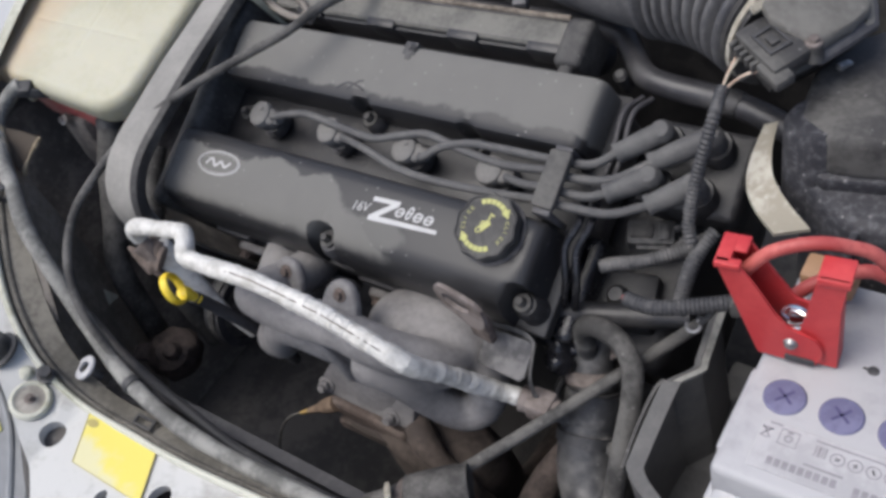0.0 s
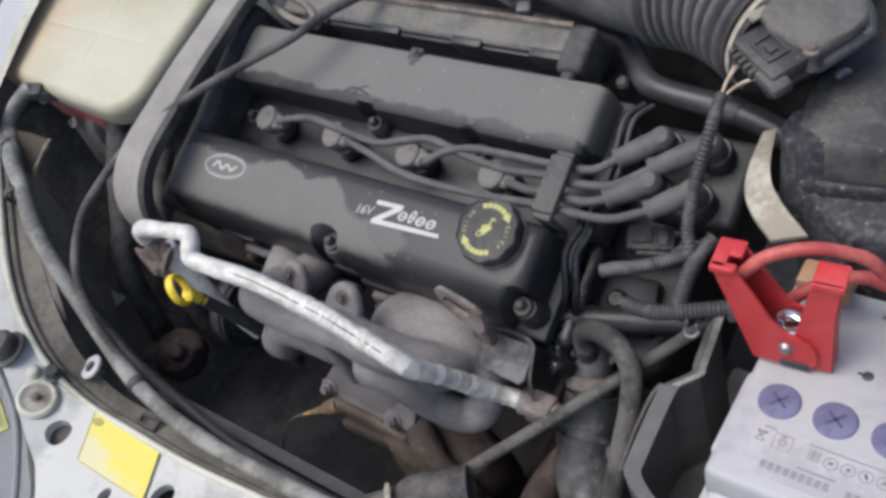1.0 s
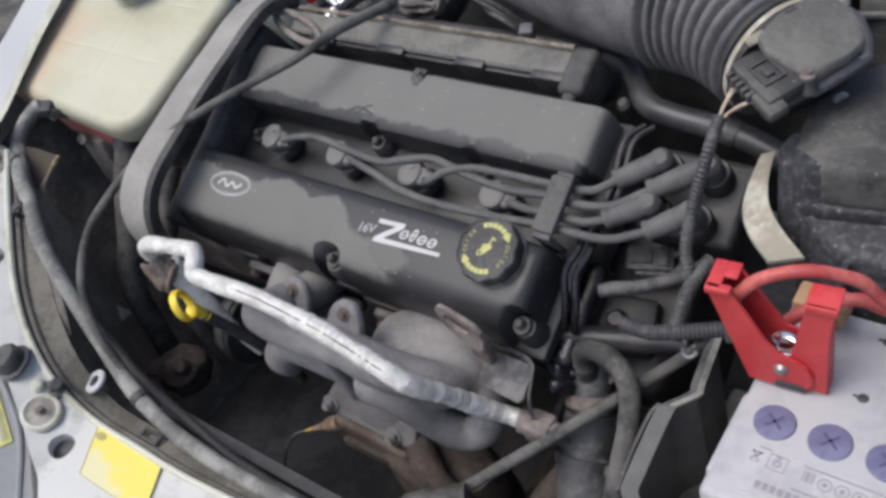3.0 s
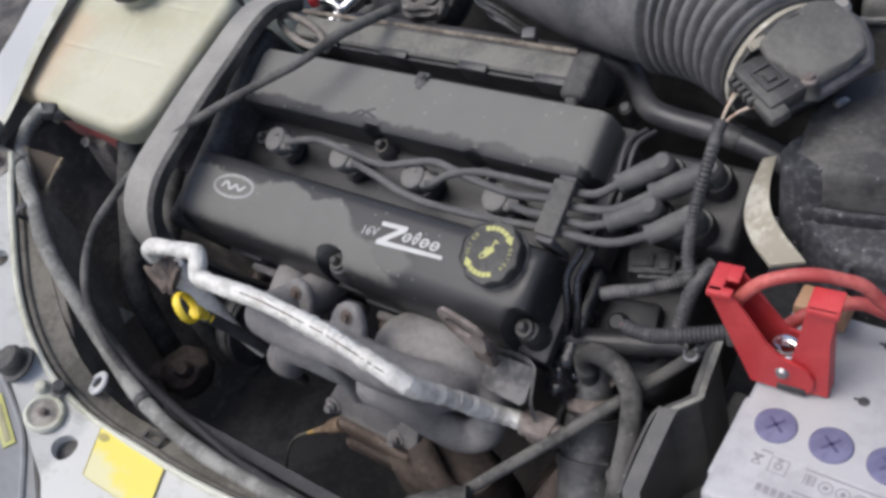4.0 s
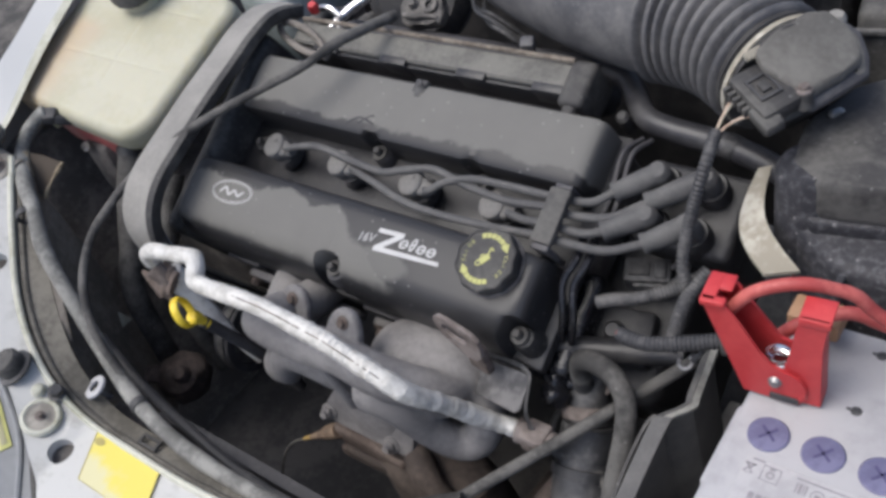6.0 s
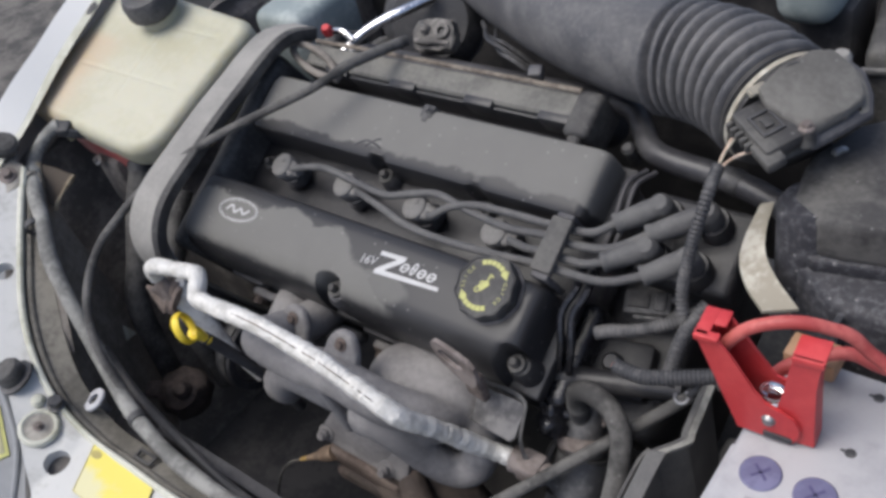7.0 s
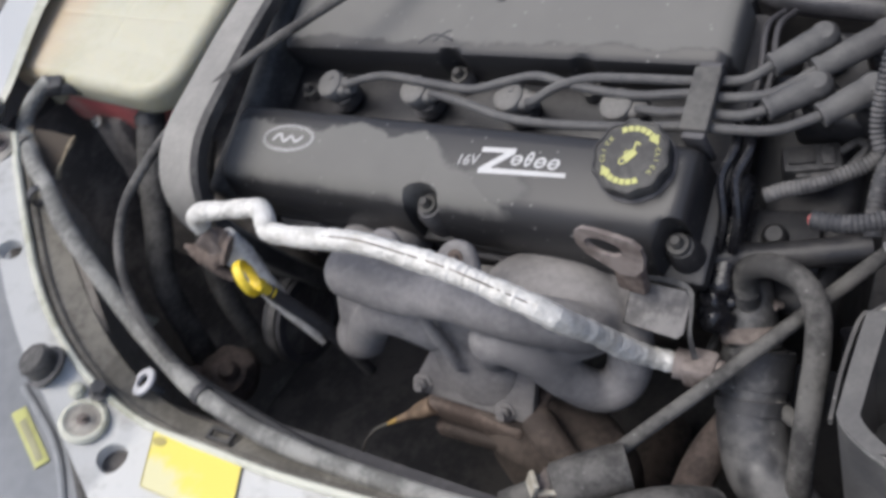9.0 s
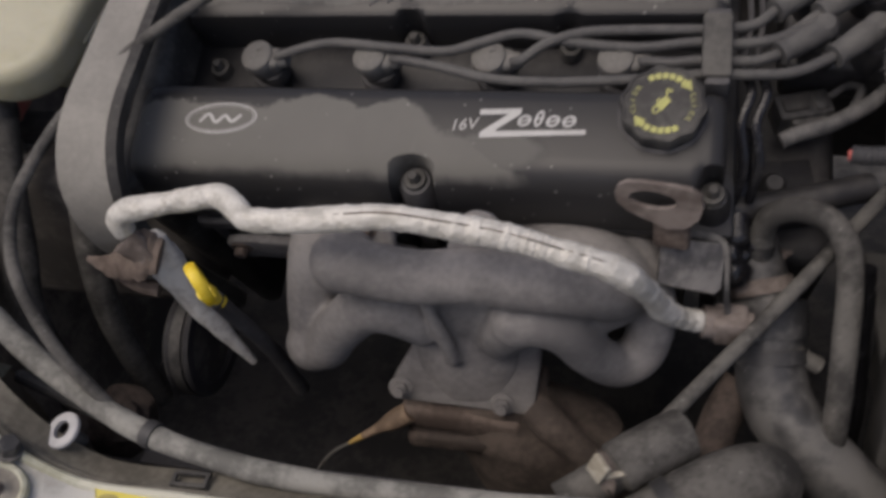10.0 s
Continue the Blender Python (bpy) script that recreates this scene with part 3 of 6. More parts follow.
    part("nut", lathe([(0.0005, 0.007), (0.0045, 0.006), (0.0068, 0.003), (0.0075, 0.0), (0.0005, 0.0)], 18), "cream", nut)

    w = thing("washer_clip", "pale plastic washer clip on the rubber seal", "clip", Matrix.Translation((-0.2150, -0.2740, 0.7262)) @ pose(0, 0, 0, 14, -12, 0))
    part("washer", lathe([(0.0064, 0.0022), (0.0122, 0.0022), (0.0132, 0.0012), (0.0132, -0.001), (0.0064, -0.001), (0.0064, 0.0022)], 28), "batside", w)
    part("pin", lathe([(0.0005, -0.006), (0.0040, -0.006), (0.0050, -0.009), (0.0050, -0.02), (0.0005, -0.02)], 18), "rubber", w)

    bolt = thing("wing_bolt", "dull steel bolt with a wide flange on the wing end", "bolt", Matrix.Translation((-0.444, -0.154, panel_z(-0.444, -0.154) + 0.001)) @ pose(0, 0, 0, 10, 24, 0))
    part("head", hex_bolt(0.0065, 0.007, 0.0105), "rustgrey", bolt)
    part("plate", rbox((-0.016, -0.02, -0.004), (0.018, 0.02, 0.0), 0.003), "apron", bolt, "dust-caked plate")

    for x, y, turn in ((-0.118, -0.289, 2), (0.107, -0.287, 6)):
        c = thing("seal_clip", "small dark clip on the rubber seal", "clip", pose(x, y, 0.7075, 0, 0, turn), group="clips on the seal")
        part("frame", join(rbox((-0.013, -0.006, 0), (0.013, -0.003, 0.004), 0.0008), rbox((-0.013, 0.003, 0), (0.013, 0.006, 0.004), 0.0008), rbox((-0.013, -0.003, 0), (-0.010, 0.003, 0.004), 0.0008),
                           rbox((0.010, -0.003, 0), (0.013, 0.003, 0.004), 0.0008)), "dustblack", c)

    catch = thing("bonnet_catch", "worn steel bonnet catch on the front panel", "catch", pose(-0.093, -0.402, 0.715, 0, 0, 20))
    part("plate", prism([(-0.016, -0.012), (0.016, -0.010), (0.02, 0.008), (0.006, 0.016), (-0.012, 0.012)], 0.003, 0.0008, 1), "steel", catch)
    part("tongue", rbox((-0.004, -0.018, 0.002), (0.005, 0.012, 0.008), 0.002), "steel", catch)


front_bits()


def headlamp():
    h = thing("headlamp", "grey headlamp unit beside the white front panel", "headlamp", Matrix.Translation((-0.30, -0.37, 0.74)))
    body = [(-0.17, 0.20), (-0.105, 0.135), (-0.06, 0.085), (0.0, 0.056), (0.036, 0.034), (0.064, 0.012), (0.095, -0.010), (0.128, -0.036), (0.158, -0.075), (0.176, -0.13), (0.02, -0.20), (-0.25, -0.15), (-0.30, 0.18)]
    bm = prism(body, 0.05, 0.006)
    for v in bm.verts:
        v.co.z += -0.066 - 0.25 * v.co.x
    part("housing", bm, "lamp", h, "grey plastic housing")
    part("lens", (lambda b: (b.transform(pose(-0.085, -0.065, -0.03, 0, 20, 35)), b)[1])(rbox((-0.06, -0.09, -0.03), (0.03, 0.09, 0.05), 0.02, 4)), "lens", h, "clear lens")
    lab = Matrix.Translation((0.013, 0.016, -0.0185)) @ pose(0, 0, 0, 0, 14, 0) @ pose(0, 0, 0, 0, 0, 63)
    part("label", rbox((-0.0065, -0.033, 0), (0.0065, 0.033, 0.0012), 0.0004), "print", h, "faded yellow label", m=lab)
    part("label_print", rbox((-0.0035, -0.028, 0.0010), (0.0030, 0.020, 0.0018), 0.0002), plain("olive_bars", (0.27, 0.26, 0.15)), h, m=lab)
    part("ridge", tube([(-0.03, 0.052, -0.008), (0.035, 0.022, -0.024), (0.08, -0.016, -0.036), (0.118, -0.06, -0.045), (0.135, -0.12, -0.05)], 0.0035, 8), "lamp", h)
    part("rim", tube([(-0.09, 0.104, 0.006), (0.0, 0.058, -0.016), (0.04, 0.034, -0.026), (0.095, -0.008, -0.040), (0.128, -0.034, -0.048), (0.158, -0.073, -0.055), (0.176, -0.13, -0.060)], 0.005, 8), "dustblack", h, "black rubber rim")


headlamp()


# ---- the engine ----
engine = thing("engine", "dusty four-cylinder car engine with a black cam cover", "engine", ENGINE)


def hump(profile, x0, x1, pockets=(), round_end=0.012):
    """A moulded bank of the cover: an outline in y and z, swept along x, with rounded ends and bolt pockets (x, half width, side, depth)."""
    xs = sorted({round(x0 + (x1 - x0) * k / 130, 5) for k in range(131)} | {x0 + round_end * k / 6 for k in range(7)} | {x1 - round_end * k / 6 for k in range(7)})
    cy = sum(p[0] for p in profile) / len(profile)
    rings = []
    for x in xs:
        d = min(x - x0, x1 - x)
        k = 1.0 if d >= round_end else math.sqrt(max(0.0, 1 - (1 - d / round_end) ** 2))
        drop = (1 - k) * 0.010
        ring = []
        for y, z in profile:
            yy = cy + (y - cy) * (1 - 0.10 * (1 - k))
            zz = z - drop * max(0.0, (z + 0.03) / 0.05)
            for px, half, side, deep in pockets:
                f = max(0.0, 1 - ((x - px) / half) ** 2) ** 0.5 if abs(x - px) < half else 0.0
                if f > 0:
                    if side < 0 and yy < -deep:
                        yy = yy + (-deep - yy) * f
                    if side > 0 and yy < deep:
                        yy = yy + (deep - yy) * f
            ring.append((x, yy, zz))
        rings.append(ring)
    return loft(rings)


FRONT = [(-0.1165, -0.034), (-0.1155, -0.020), (-0.1130, -0.006), (-0.1085, 0.006), (-0.1020, 0.0135), (-0.094, 0.0180), (-0.086, 0.0190), (-0.066, 0.0192), (-0.046, 0.0190), (-0.038, 0.0172),
         (-0.0335, 0.0125), (-0.0315, 0.004), (-0.0305, -0.012), (-0.0300, -0.034)]
REAR = [(0.0285, -0.034), (0.0290, -0.012), (0.0300, 0.001), (0.0320, 0.0075), (0.0365, 0.0100), (0.050, 0.0105), (0.070, 0.0105), (0.088, 0.0100), (0.0940, 0.0070), (0.0962, 0.000), (0.0970, -0.012), (0.0975, -0.034)]
cover = part("cam_cover", join(hump(FRONT, -0.221, 0.212, [(0.002, 0.016, -1, 0.087), (0.207, 0.0125, -1, 0.087)]),
                               hump(REAR, -0.207, 0.212, [(-0.020, 0.010, 1, 0.0365), (0.10, 0.009, 1, 0.034)]),
                               ), "cover", engine, "black plastic cam cover, dusty with an oily wiped patch", 40)
part("base_rim", rbox((-0.212, -0.118, -0.048), (0.222, 0.100, -0.033), 0.004), "oilshade", cover, "black gasket rim")
# Dark proud blocks stand for a pocket's shade; nothing is recessed.
part("pocket_block", join(rbox((0.008, 0.0845, -0.004), (0.022, 0.0980, 0.0112), 0.0015), rbox((0.012, 0.080, 0.006), (0.019, 0.088, 0.0111), 0.0012)), "rubber", cover, "dark block drawn as a bolt pocket in the rear edge")
part("pocket_bolt", hex_bolt(0.0030, 0.003, 0.0040), "alloy", cover, "dull bolt", m=pose(0.017, 0.0915, 0.0110))
for k in range(4):
    x = -0.1377 + 0.0918 * k
    part("plug_well", lathe([(0.0115, -0.0265), (0.0155, -0.0265), (0.0155, -0.0235), (0.0145, -0.0215), (0.0115, -0.0215), (0.0115, -0.0265)], 28), "black", cover, m=pose(x, 0, 0))
for x, y, z in ((0.002, -0.099, 0.003), (0.205, -0.098, -0.004), (-0.196, -0.100, -0.012), (-0.020, 0.0255, -0.016), (0.1, 0.024, -0.022), (-0.185, 0.005, -0.024)):
    b = part("bolt", lathe([(0.0005, 0.004), (0.0042, 0.004), (0.0046, 0.003), (0.0046, 0.0), (0.0076, 0.0), (0.0084, -0.002), (0.0084, -0.014), (0.0005, -0.014)], 24), "dustblack", cover, "dusty bolt in a rubber bush", m=pose(x, y, z))
    part("bolt_head", hex_bolt(0.0042, 0.004), "dustblack", b, m=pose(0, 0, 0.003))
part("bolt_boss", lathe([(0.0005, -0.008), (0.009, -0.010), (0.0120, -0.016), (0.0130, -0.034), (0.0005, -0.034)], 28), "cover", cover, m=pose(0.206, -0.098, 0))
part("bolt_boss", lathe([(0.0005, 0.001), (0.0105, -0.001), (0.0140, -0.008), (0.0160, -0.034), (0.0005, -0.034)], 28), "black", cover, m=pose(0.002, -0.099, 0))
part("bolt_boss", lathe([(0.0005, -0.017), (0.008, -0.018), (0.010, -0.021), (0.011, -0.034), (0.0005, -0.034)], 28), "black", cover, m=pose(-0.020, 0.0255, 0))
# scratches of the dust on the rear bank
part("scuff", join(tube([(-0.052, 0.039, 0.0104), (-0.040, 0.047, 0.0106), (-0.028, 0.046, 0.0106), (-0.018, 0.043, 0.0106)], 0.0013, 6, 4, flat=0.3), tube([(-0.038, 0.041, 0.0105), (-0.028, 0.050, 0.0106), (-0.022, 0.052, 0.0106)], 0.001, 6, 4, flat=0.3)), "black", cover)

# emblem and lettering on the front bank, as plain shapes
part("emblem", join(ring_flat(0, 0, 0.0285, 0.0125, 0.0011, 0.0004), ring_flat(0, 0, 0.0262, 0.0103, 0.0005, 0.0004)), "whiteprint", cover, "oval silver printed emblem", m=pose(-0.148, -0.0635, 0.0193, 0, 0, 4))
wave = tube([(-0.017, -0.002, 0.0), (-0.010, 0.004, 0.0), (-0.004, -0.003, 0.0), (0.003, 0.002, 0.0), (0.009, -0.003, 0.0), (0.016, 0.002, 0.0)], 0.0013, 6, 5)
wave.transform(Matrix.Diagonal((1, 1, 0.25, 1)))
part("emblem_wave", wave, "whiteprint", cover, m=pose(-0.148, -0.0635, 0.0194, 0, 0, 4))
zig = [(0.000, 0.000), (0.029, 0.001), (0.0285, -0.0035), (0.011, -0.0165), (0.073, -0.0150), (0.0735, -0.0185), (0.001, -0.0215), (0.001, -0.0175), (0.020, -0.0035), (0.000, -0.0040)]
part("lettering_mark", prism(zig, 0.0004), "whiteprint", cover, "silver zigzag printed mark", m=pose(0.047, -0.0522, 0.0193, 0, 0, 1))
slant = Matrix(((1, 0.25, 0, 0), (0, 1, 0, 0), (0, 0, 1, 0), (0, 0, 0, 1)))
bars = []
for x, rx, ry in ((0.0785, 0.0046, 0.0044), (0.0885, 0.0030, 0.0062), (0.0980, 0.0046, 0.0044), (0.1090, 0.0046, 0.0044)):
    bars.append((ring_flat(0, 0, rx, ry, 0.0017, 0.0004, n=28), Matrix.Translation((x, -0.0600 + ry - 0.0044, 0)) @ slant))
    bars.append((rbox((-rx * 0.8, -0.0006, 0), (rx * 0.8, 0.0006, 0.0004), 0), pose(x, -0.0600 + ry - 0.0044, 0.0001, 0, 0, 12)))
part("lettering", join(*bars), "whiteprint", cover, "row of plain silver ovals", m=pose(0.0, 0.0, 0.0193))
bm = lettering("16V", 0.0122)
bm.transform(slant)
part("valve_lettering", bm, "whiteprint", cover, "small silver print", m=pose(0.0265, -0.0690, 0.0194, 0, 0, 6))

# head and block under the cover
part("cylinder_head", rbox((-0.205, -0.105, -0.17), (0.215, 0.095, -0.046), 0.006), "grime", engine, "grimy alloy cylinder head")
for k in range(5):
    part("head_rib", rbox((-0.19 + 0.09 * k, -0.118, -0.150), (-0.175 + 0.09 * k, -0.100, -0.050), 0.004), "black", engine)
for k in range(4):
    x = -0.1377 + 0.0918 * k
    part("exhaust_port", rbox((x - 0.030, -0.122, -0.115), (x + 0.030, -0.10, -0.066), 0.012, 3), "oilshade", engine)
for k, x in enumerate((-0.165, -0.085, 0.035, 0.115)):
    part("casting", rbox((x - 0.026, -0.122 - 0.004 * (k % 2), -0.066), (x + 0.026, -0.10, -0.050), 0.004), "black", engine)
part("block", rbox((-0.20, -0.085, -0.50), (0.20, 0.10, -0.165), 0.015), "grime", engine, "grimy engine block")
part("end_casting", rbox((0.212, -0.11, -0.30), (0.30, 0.09, -0.10), 0.014, 3), "oilshade", engine)
part("oily_patch", rbox((0.214, -0.116, -0.12), (0.235, -0.02, -0.052), 0.008, 3), "oil", engine, "wet oily end of the head")

rl = random.Random(9)
for k in range(9):
    x, y, z = rl.uniform(0.218, 0.246), rl.uniform(-0.135, -0.075), rl.uniform(-0.085, -0.06)
    lump = bmesh.new()
    bmesh.ops.create_icosphere(lump, subdivisions=3, radius=rl.uniform(0.006, 0.013))
    for v in lump.verts:
        v.co *= 1 + 0.35 * noise.noise(v.co * 130 + Vector((k, 0, 0)))
    part("oily_lump", lump, "oil", engine, m=pose(x, y, z, 0, 0, 40 * k))

# inlet flange behind the cover
part("inlet_rail", hump([(0.1190, -0.05), (0.1192, -0.012), (0.1200, -0.0062), (0.1225, -0.004), (0.1410, -0.004), (0.1445, -0.006), (0.1455, -0.012), (0.1455, -0.05)], -0.19, 0.155, [], 0.004), "railgrey", engine, "dusty grey inlet rail", 40)
# Near-black strip darkens the rail's shaded front; the blocks draw shade in uncut notches.
part("rail_front_strip", rbox((-0.196, 0.1150, -0.05), (0.155, 0.1186, -0.0085), 0.002), "oilshade", engine, "near-black strip that darkens the inlet rail's shaded front")
for x in (-0.138, -0.044, 0.0525, 0.138):
    part("notch_block", rbox((x - 0.017, 0.1140, -0.030), (x + 0.017, 0.1236, -0.0036), 0.002), "oilshade", engine, "near-black block drawn as a notch")
part("rail_edge", tube([(-0.185, 0.1475, -0.003), (-0.05, 0.1478, -0.0025), (0.155, 0.1475, -0.003)], 0.0026, 8, jitter=0.08), "brownlip", engine, "brown dusty edge of the inlet flange")
part("rail_end", join(rbox((0.152, 0.104, -0.05), (0.178, 0.150, -0.001), 0.006, 3), rbox((0.158, 0.094, -0.02), (0.172, 0.110, -0.004), 0.005, 3)), "dustblack", engine)
for x, y, z in ((0.196, 0.122, -0.050), (0.206, 0.094, -0.048)):
    part("fixing", lathe([(0.0005, 0.006), (0.004, 0.006), (0.0065, 0.003), (0.0065, -0.02), (0.0005, -0.02)], 20), "alloy", engine, m=pose(x, y, z))
part("rear_manifold", rbox((-0.20, 0.147, -0.14), (0.15, 0.19, -0.060), 0.02, 3), "black", engine)
part("gap_floor", rbox((-0.207, 0.098, -0.06), (0.152, 0.116, -0.040), 0.002), "black", engine)

# belt cover at the end of the engine
ARC = [(0.150, -0.020), (0.128, 0.006), (0.100, 0.018), (0.060, 0.026), (0.010, 0.036), (-0.040, 0.043), (-0.075, 0.0475), (-0.098, 0.0455), (-0.116, 0.036), (-0.128, 0.021), (-0.136, 0.000), (-0.140, -0.030), (-0.140, -0.10), (-0.136, -0.18)]


def along_arc(columns):
    """A band along the arc from columns of (x at the back, x at the front, depth below the arc)."""
    path = smooth_path([(0, y, z) for y, z in ARC], 5)
    rings = []
    for i, p in enumerate(path):
        k = min(1.0, i / (len(path) - 1) * 1.6)
        t = (path[min(i + 1, len(path) - 1)] - path[max(i - 1, 0)]).normalized()
        down = Vector((0, t.z, -t.y))
        rings.append([p + Vector((a + (b - a) * k, 0, 0)) + down * d for a, b, d in columns])
    return loft(rings)


part("belt_cover", along_arc([(-0.238, -0.246, 0.004), (-0.233, -0.241, 0.0), (-0.213, -0.210, 0.0), (-0.208, -0.205, 0.003), (-0.208, -0.205, 0.020), (-0.238, -0.246, 0.020)]), "timing", engine, "dusty grey plastic timing belt cover", 50)
part("belt_cover_lip", along_arc([(-0.2078, -0.2048, 0.0045), (-0.2020, -0.1995, 0.006), (-0.2005, -0.1975, 0.009), (-0.2005, -0.1975, 0.019), (-0.2078, -0.2048, 0.021)]), "dustblack", engine, "black inner lip of the belt cover", 50)
part("belt_cover_back", join(rbox((-0.236, -0.12, -0.30), (-0.213, 0.12, 0.010), 0.01, 3)), "dustblack", engine, "black back plate behind the belt cover")
part("seam_bolt", hex_bolt(0.004, 0.004, 0.006), "rust", engine, m=Matrix.Translation((-0.240, -0.02, 0.040)) @ pose(0, 0, 0, 0, -30))


# ---- oil filler cap ----
cap = thing("oil_filler_cap", "black oil filler cap with yellow print on the cam cover", "filler cap", ENGINE @ pose(0.1700, -0.0528, 0.0185, 0, 0, -8) @ Matrix.Scale(0.96, 4))
part("body", lathe([(0.0005, 0.0), (0.0275, 0.0), (0.0275, 0.004), (0.0285, 0.006), (0.0290, 0.013), (0.0280, 0.0168), (0.0262, 0.0175), (0.0255, 0.0165), (0.0005, 0.0165)], 96, 0.035, 10), "dustblack", cap, "ribbed black plastic body", 50)
part("collar", lathe([(0.0275, 0.0), (0.0305, 0.0), (0.0305, 0.0015), (0.0290, 0.002), (0.0275, 0.002), (0.0275, 0.0)], 48), "black", cap)
for a in (0, 180):
    arc = [ring_flat(0, 0, 0.0228, 0.0228, 0.0042, 0.0005, radians(a + 52 + 13 * k), radians(a + 52 + 13 * k + 10.5), 4) for k in range(6)]
    for piece in arc:
        part("arrow_bar", piece, "print", cap, m=pose(0, 0, 0.0166))
    t = radians(a + 46)
    part("arrow_head", prism([(-0.004, -0.0035), (0.004, -0.0035), (0.0, 0.004)], 0.0005), "print", cap, m=pose(0.0207 * math.cos(t), 0.0207 * math.sin(t), 0.0166, 0, 0, a + 46 + 180))
    for k, ch in enumerate("CLICK"):
        t = radians(a + 180 - 26 + 13 * k) if a == 0 else radians(a + 180 + 26 - 13 * (4 - k) + 0)
        q = 206 - 13 * k + a
        bm = lettering(ch, 0.0048, 0.0002)
        part("letter", bm, "print", cap, m=pose(0, 0, 0.0167, 0, 0, q - 90) @ pose(-0.0016, 0.0186, 0))
can = [(prism([(-0.0055, -0.0030), (0.0045, -0.0030), (0.0055, 0.0018), (0.0015, 0.0030), (-0.0045, 0.0030)], 0.0005), pose(0, 0, 0)),
       (rbox((0, -0.0007, 0), (0.0080, 0.0007, 0.0005), 0), pose(0.0035, 0.0005, 0, 0, 0, 32)),
       (ring_flat(0, 0, 0.0030, 0.0026, 0.0010, 0.0005, n=20), pose(-0.0068, 0.0004, 0)),
       (rbox((-0.0022, 0.0036, 0), (0.0012, 0.0046, 0.0005), 0), pose(0, 0, 0)),
       (prism(circle(0, 0, 0.0010, 0.0015, 10), 0.0005), pose(0.0102, 0.0020, 0))]
part("oil_can_symbol", join(*can), "print", cap, "yellow oil can symbol", m=pose(0, 0, 0.0166, 0, 0, 60))

# ---- ignition leads, coil and their clip ----
LEADS = [
    # plug x, line to the clip, line after the clip, boot tail, boot head
    (-0.1377, [(-0.117, 0.000, 0.004), (-0.08, 0.009, 0.006), (-0.03, 0.004, 0.008), (0.012, 0.001, 0.008), (0.040, 0.010, 0.007), (0.068, 0.016, 0.008), (0.104, 0.010, 0.006), (0.15, 0.006, 0.006), (0.19, 0.009, 0.008)], [(0.212, 0.008, 0.007), (0.245, 0.014, 0.006)], (0.270, 0.034, 0.004), (0.308, 0.0645, 0.002)),
    (-0.0459, [(-0.022, -0.004, 0.004), (0.010, -0.011, 0.006), (0.047, -0.020, 0.006), (0.09, -0.0225, 0.006), (0.15, -0.020, 0.007), (0.192, -0.0165, 0.008)], [(0.215, -0.016, 0.008), (0.252, -0.013, 0.006)], (0.279, 0.001, 0.004), (0.307, 0.0246, 0.002)),
    (0.0459, [(0.068, -0.004, 0.004), (0.085, 0.007, 0.008), (0.111, 0.016, 0.009), (0.143, 0.018, 0.009), (0.186, 0.019, 0.008)], [(0.210, 0.020, 0.008), (0.228, 0.023, 0.008)], (0.241, 0.035, 0.006), (0.270, 0.0610, 0.002)),
    (0.1377, [(0.158, -0.004, 0.004), (0.175, -0.006, 0.006), (0.190, -0.0055, 0.008)], [(0.213, -0.005, 0.007), (0.230, -0.004, 0.006)], (0.244, 0.002, 0.005), (0.273, 0.0240, 0.002)),
]
for x, a, b, tail, head in LEADS:
    lead = thing("ignition_lead", "dusty black ignition lead with grey rubber boots", "ignition lead", ENGINE, group="ignition leads")
    part("plug_boot", join((lathe([(0.0005, -0.030), (0.0105, -0.030), (0.0120, -0.016), (0.0132, -0.008), (0.0138, -0.001), (0.0128, 0.0030), (0.0108, 0.0046), (0.0060, 0.0052), (0.0001, 0.0053)], 24), pose(-0.002, 0, 0, 0, -6)),
                                  (rbox((-0.002, -0.0088, -0.013), (0.0135, 0.0088, 0.0035), 0.0045, 3), pose(0.003, 0, 0, 0, 6)),
                                  (lathe([(0.0005, 0.0), (0.0070, 0.0), (0.0068, 0.006), (0.0052, 0.010), (0.0005, 0.010)], 18), pose(0.012, 0, -0.004, 0, 84))), "boot", lead, "pale dusty rubber plug boot", m=pose(x, 0, 0))
    part("boot_collar", lathe([(0.0095, -0.004), (0.0130, -0.004), (0.0135, 0.0), (0.0130, 0.005), (0.0095, 0.005), (0.0095, -0.004)], 24), "rubber", lead, "dark collar", m=pose(x + 0.004, 0.0, -0.018))
    part("tab", rbox((-0.0026, -0.0018, 0), (0.0026, 0.0018, 0.0036), 0.001), "boot", lead, "small tab", m=pose(x + 0.001, 0.004, 0.0035, 0, 0, 20))
    part("cable", tube([(x + 0.012, 0, -0.003), *a, *b, tail], 0.0037, 10, 6), "lead", lead, "dusty rubber cable")
    part("coil_boot", join(tube([tail, Vector(tail).lerp(Vector(head), 0.5), head], lambda s, u: 0.0076 + 0.0017 * min(1, u * 1.6) + (0.0011 if u < 0.12 else 0), 18, 8),
                           (lathe([(0.0005, 0.0095), (0.0063, 0.0086), (0.0094, 0.0045), (0.0100, 0.0), (0.0098, -0.030), (0.0005, -0.030)], 24), Matrix.Translation(head))), "lead", lead, "dusty rubber coil boot")

clip = thing("lead_clip", "flat black plastic clip over the ignition leads", "clip", ENGINE)
part("plate", rbox((0.1935, -0.0245, 0.0135), (0.2130, 0.0245, 0.0215), 0.002), "dustblack", clip, m=pose(0, 0, 0, 0, 0, 0))
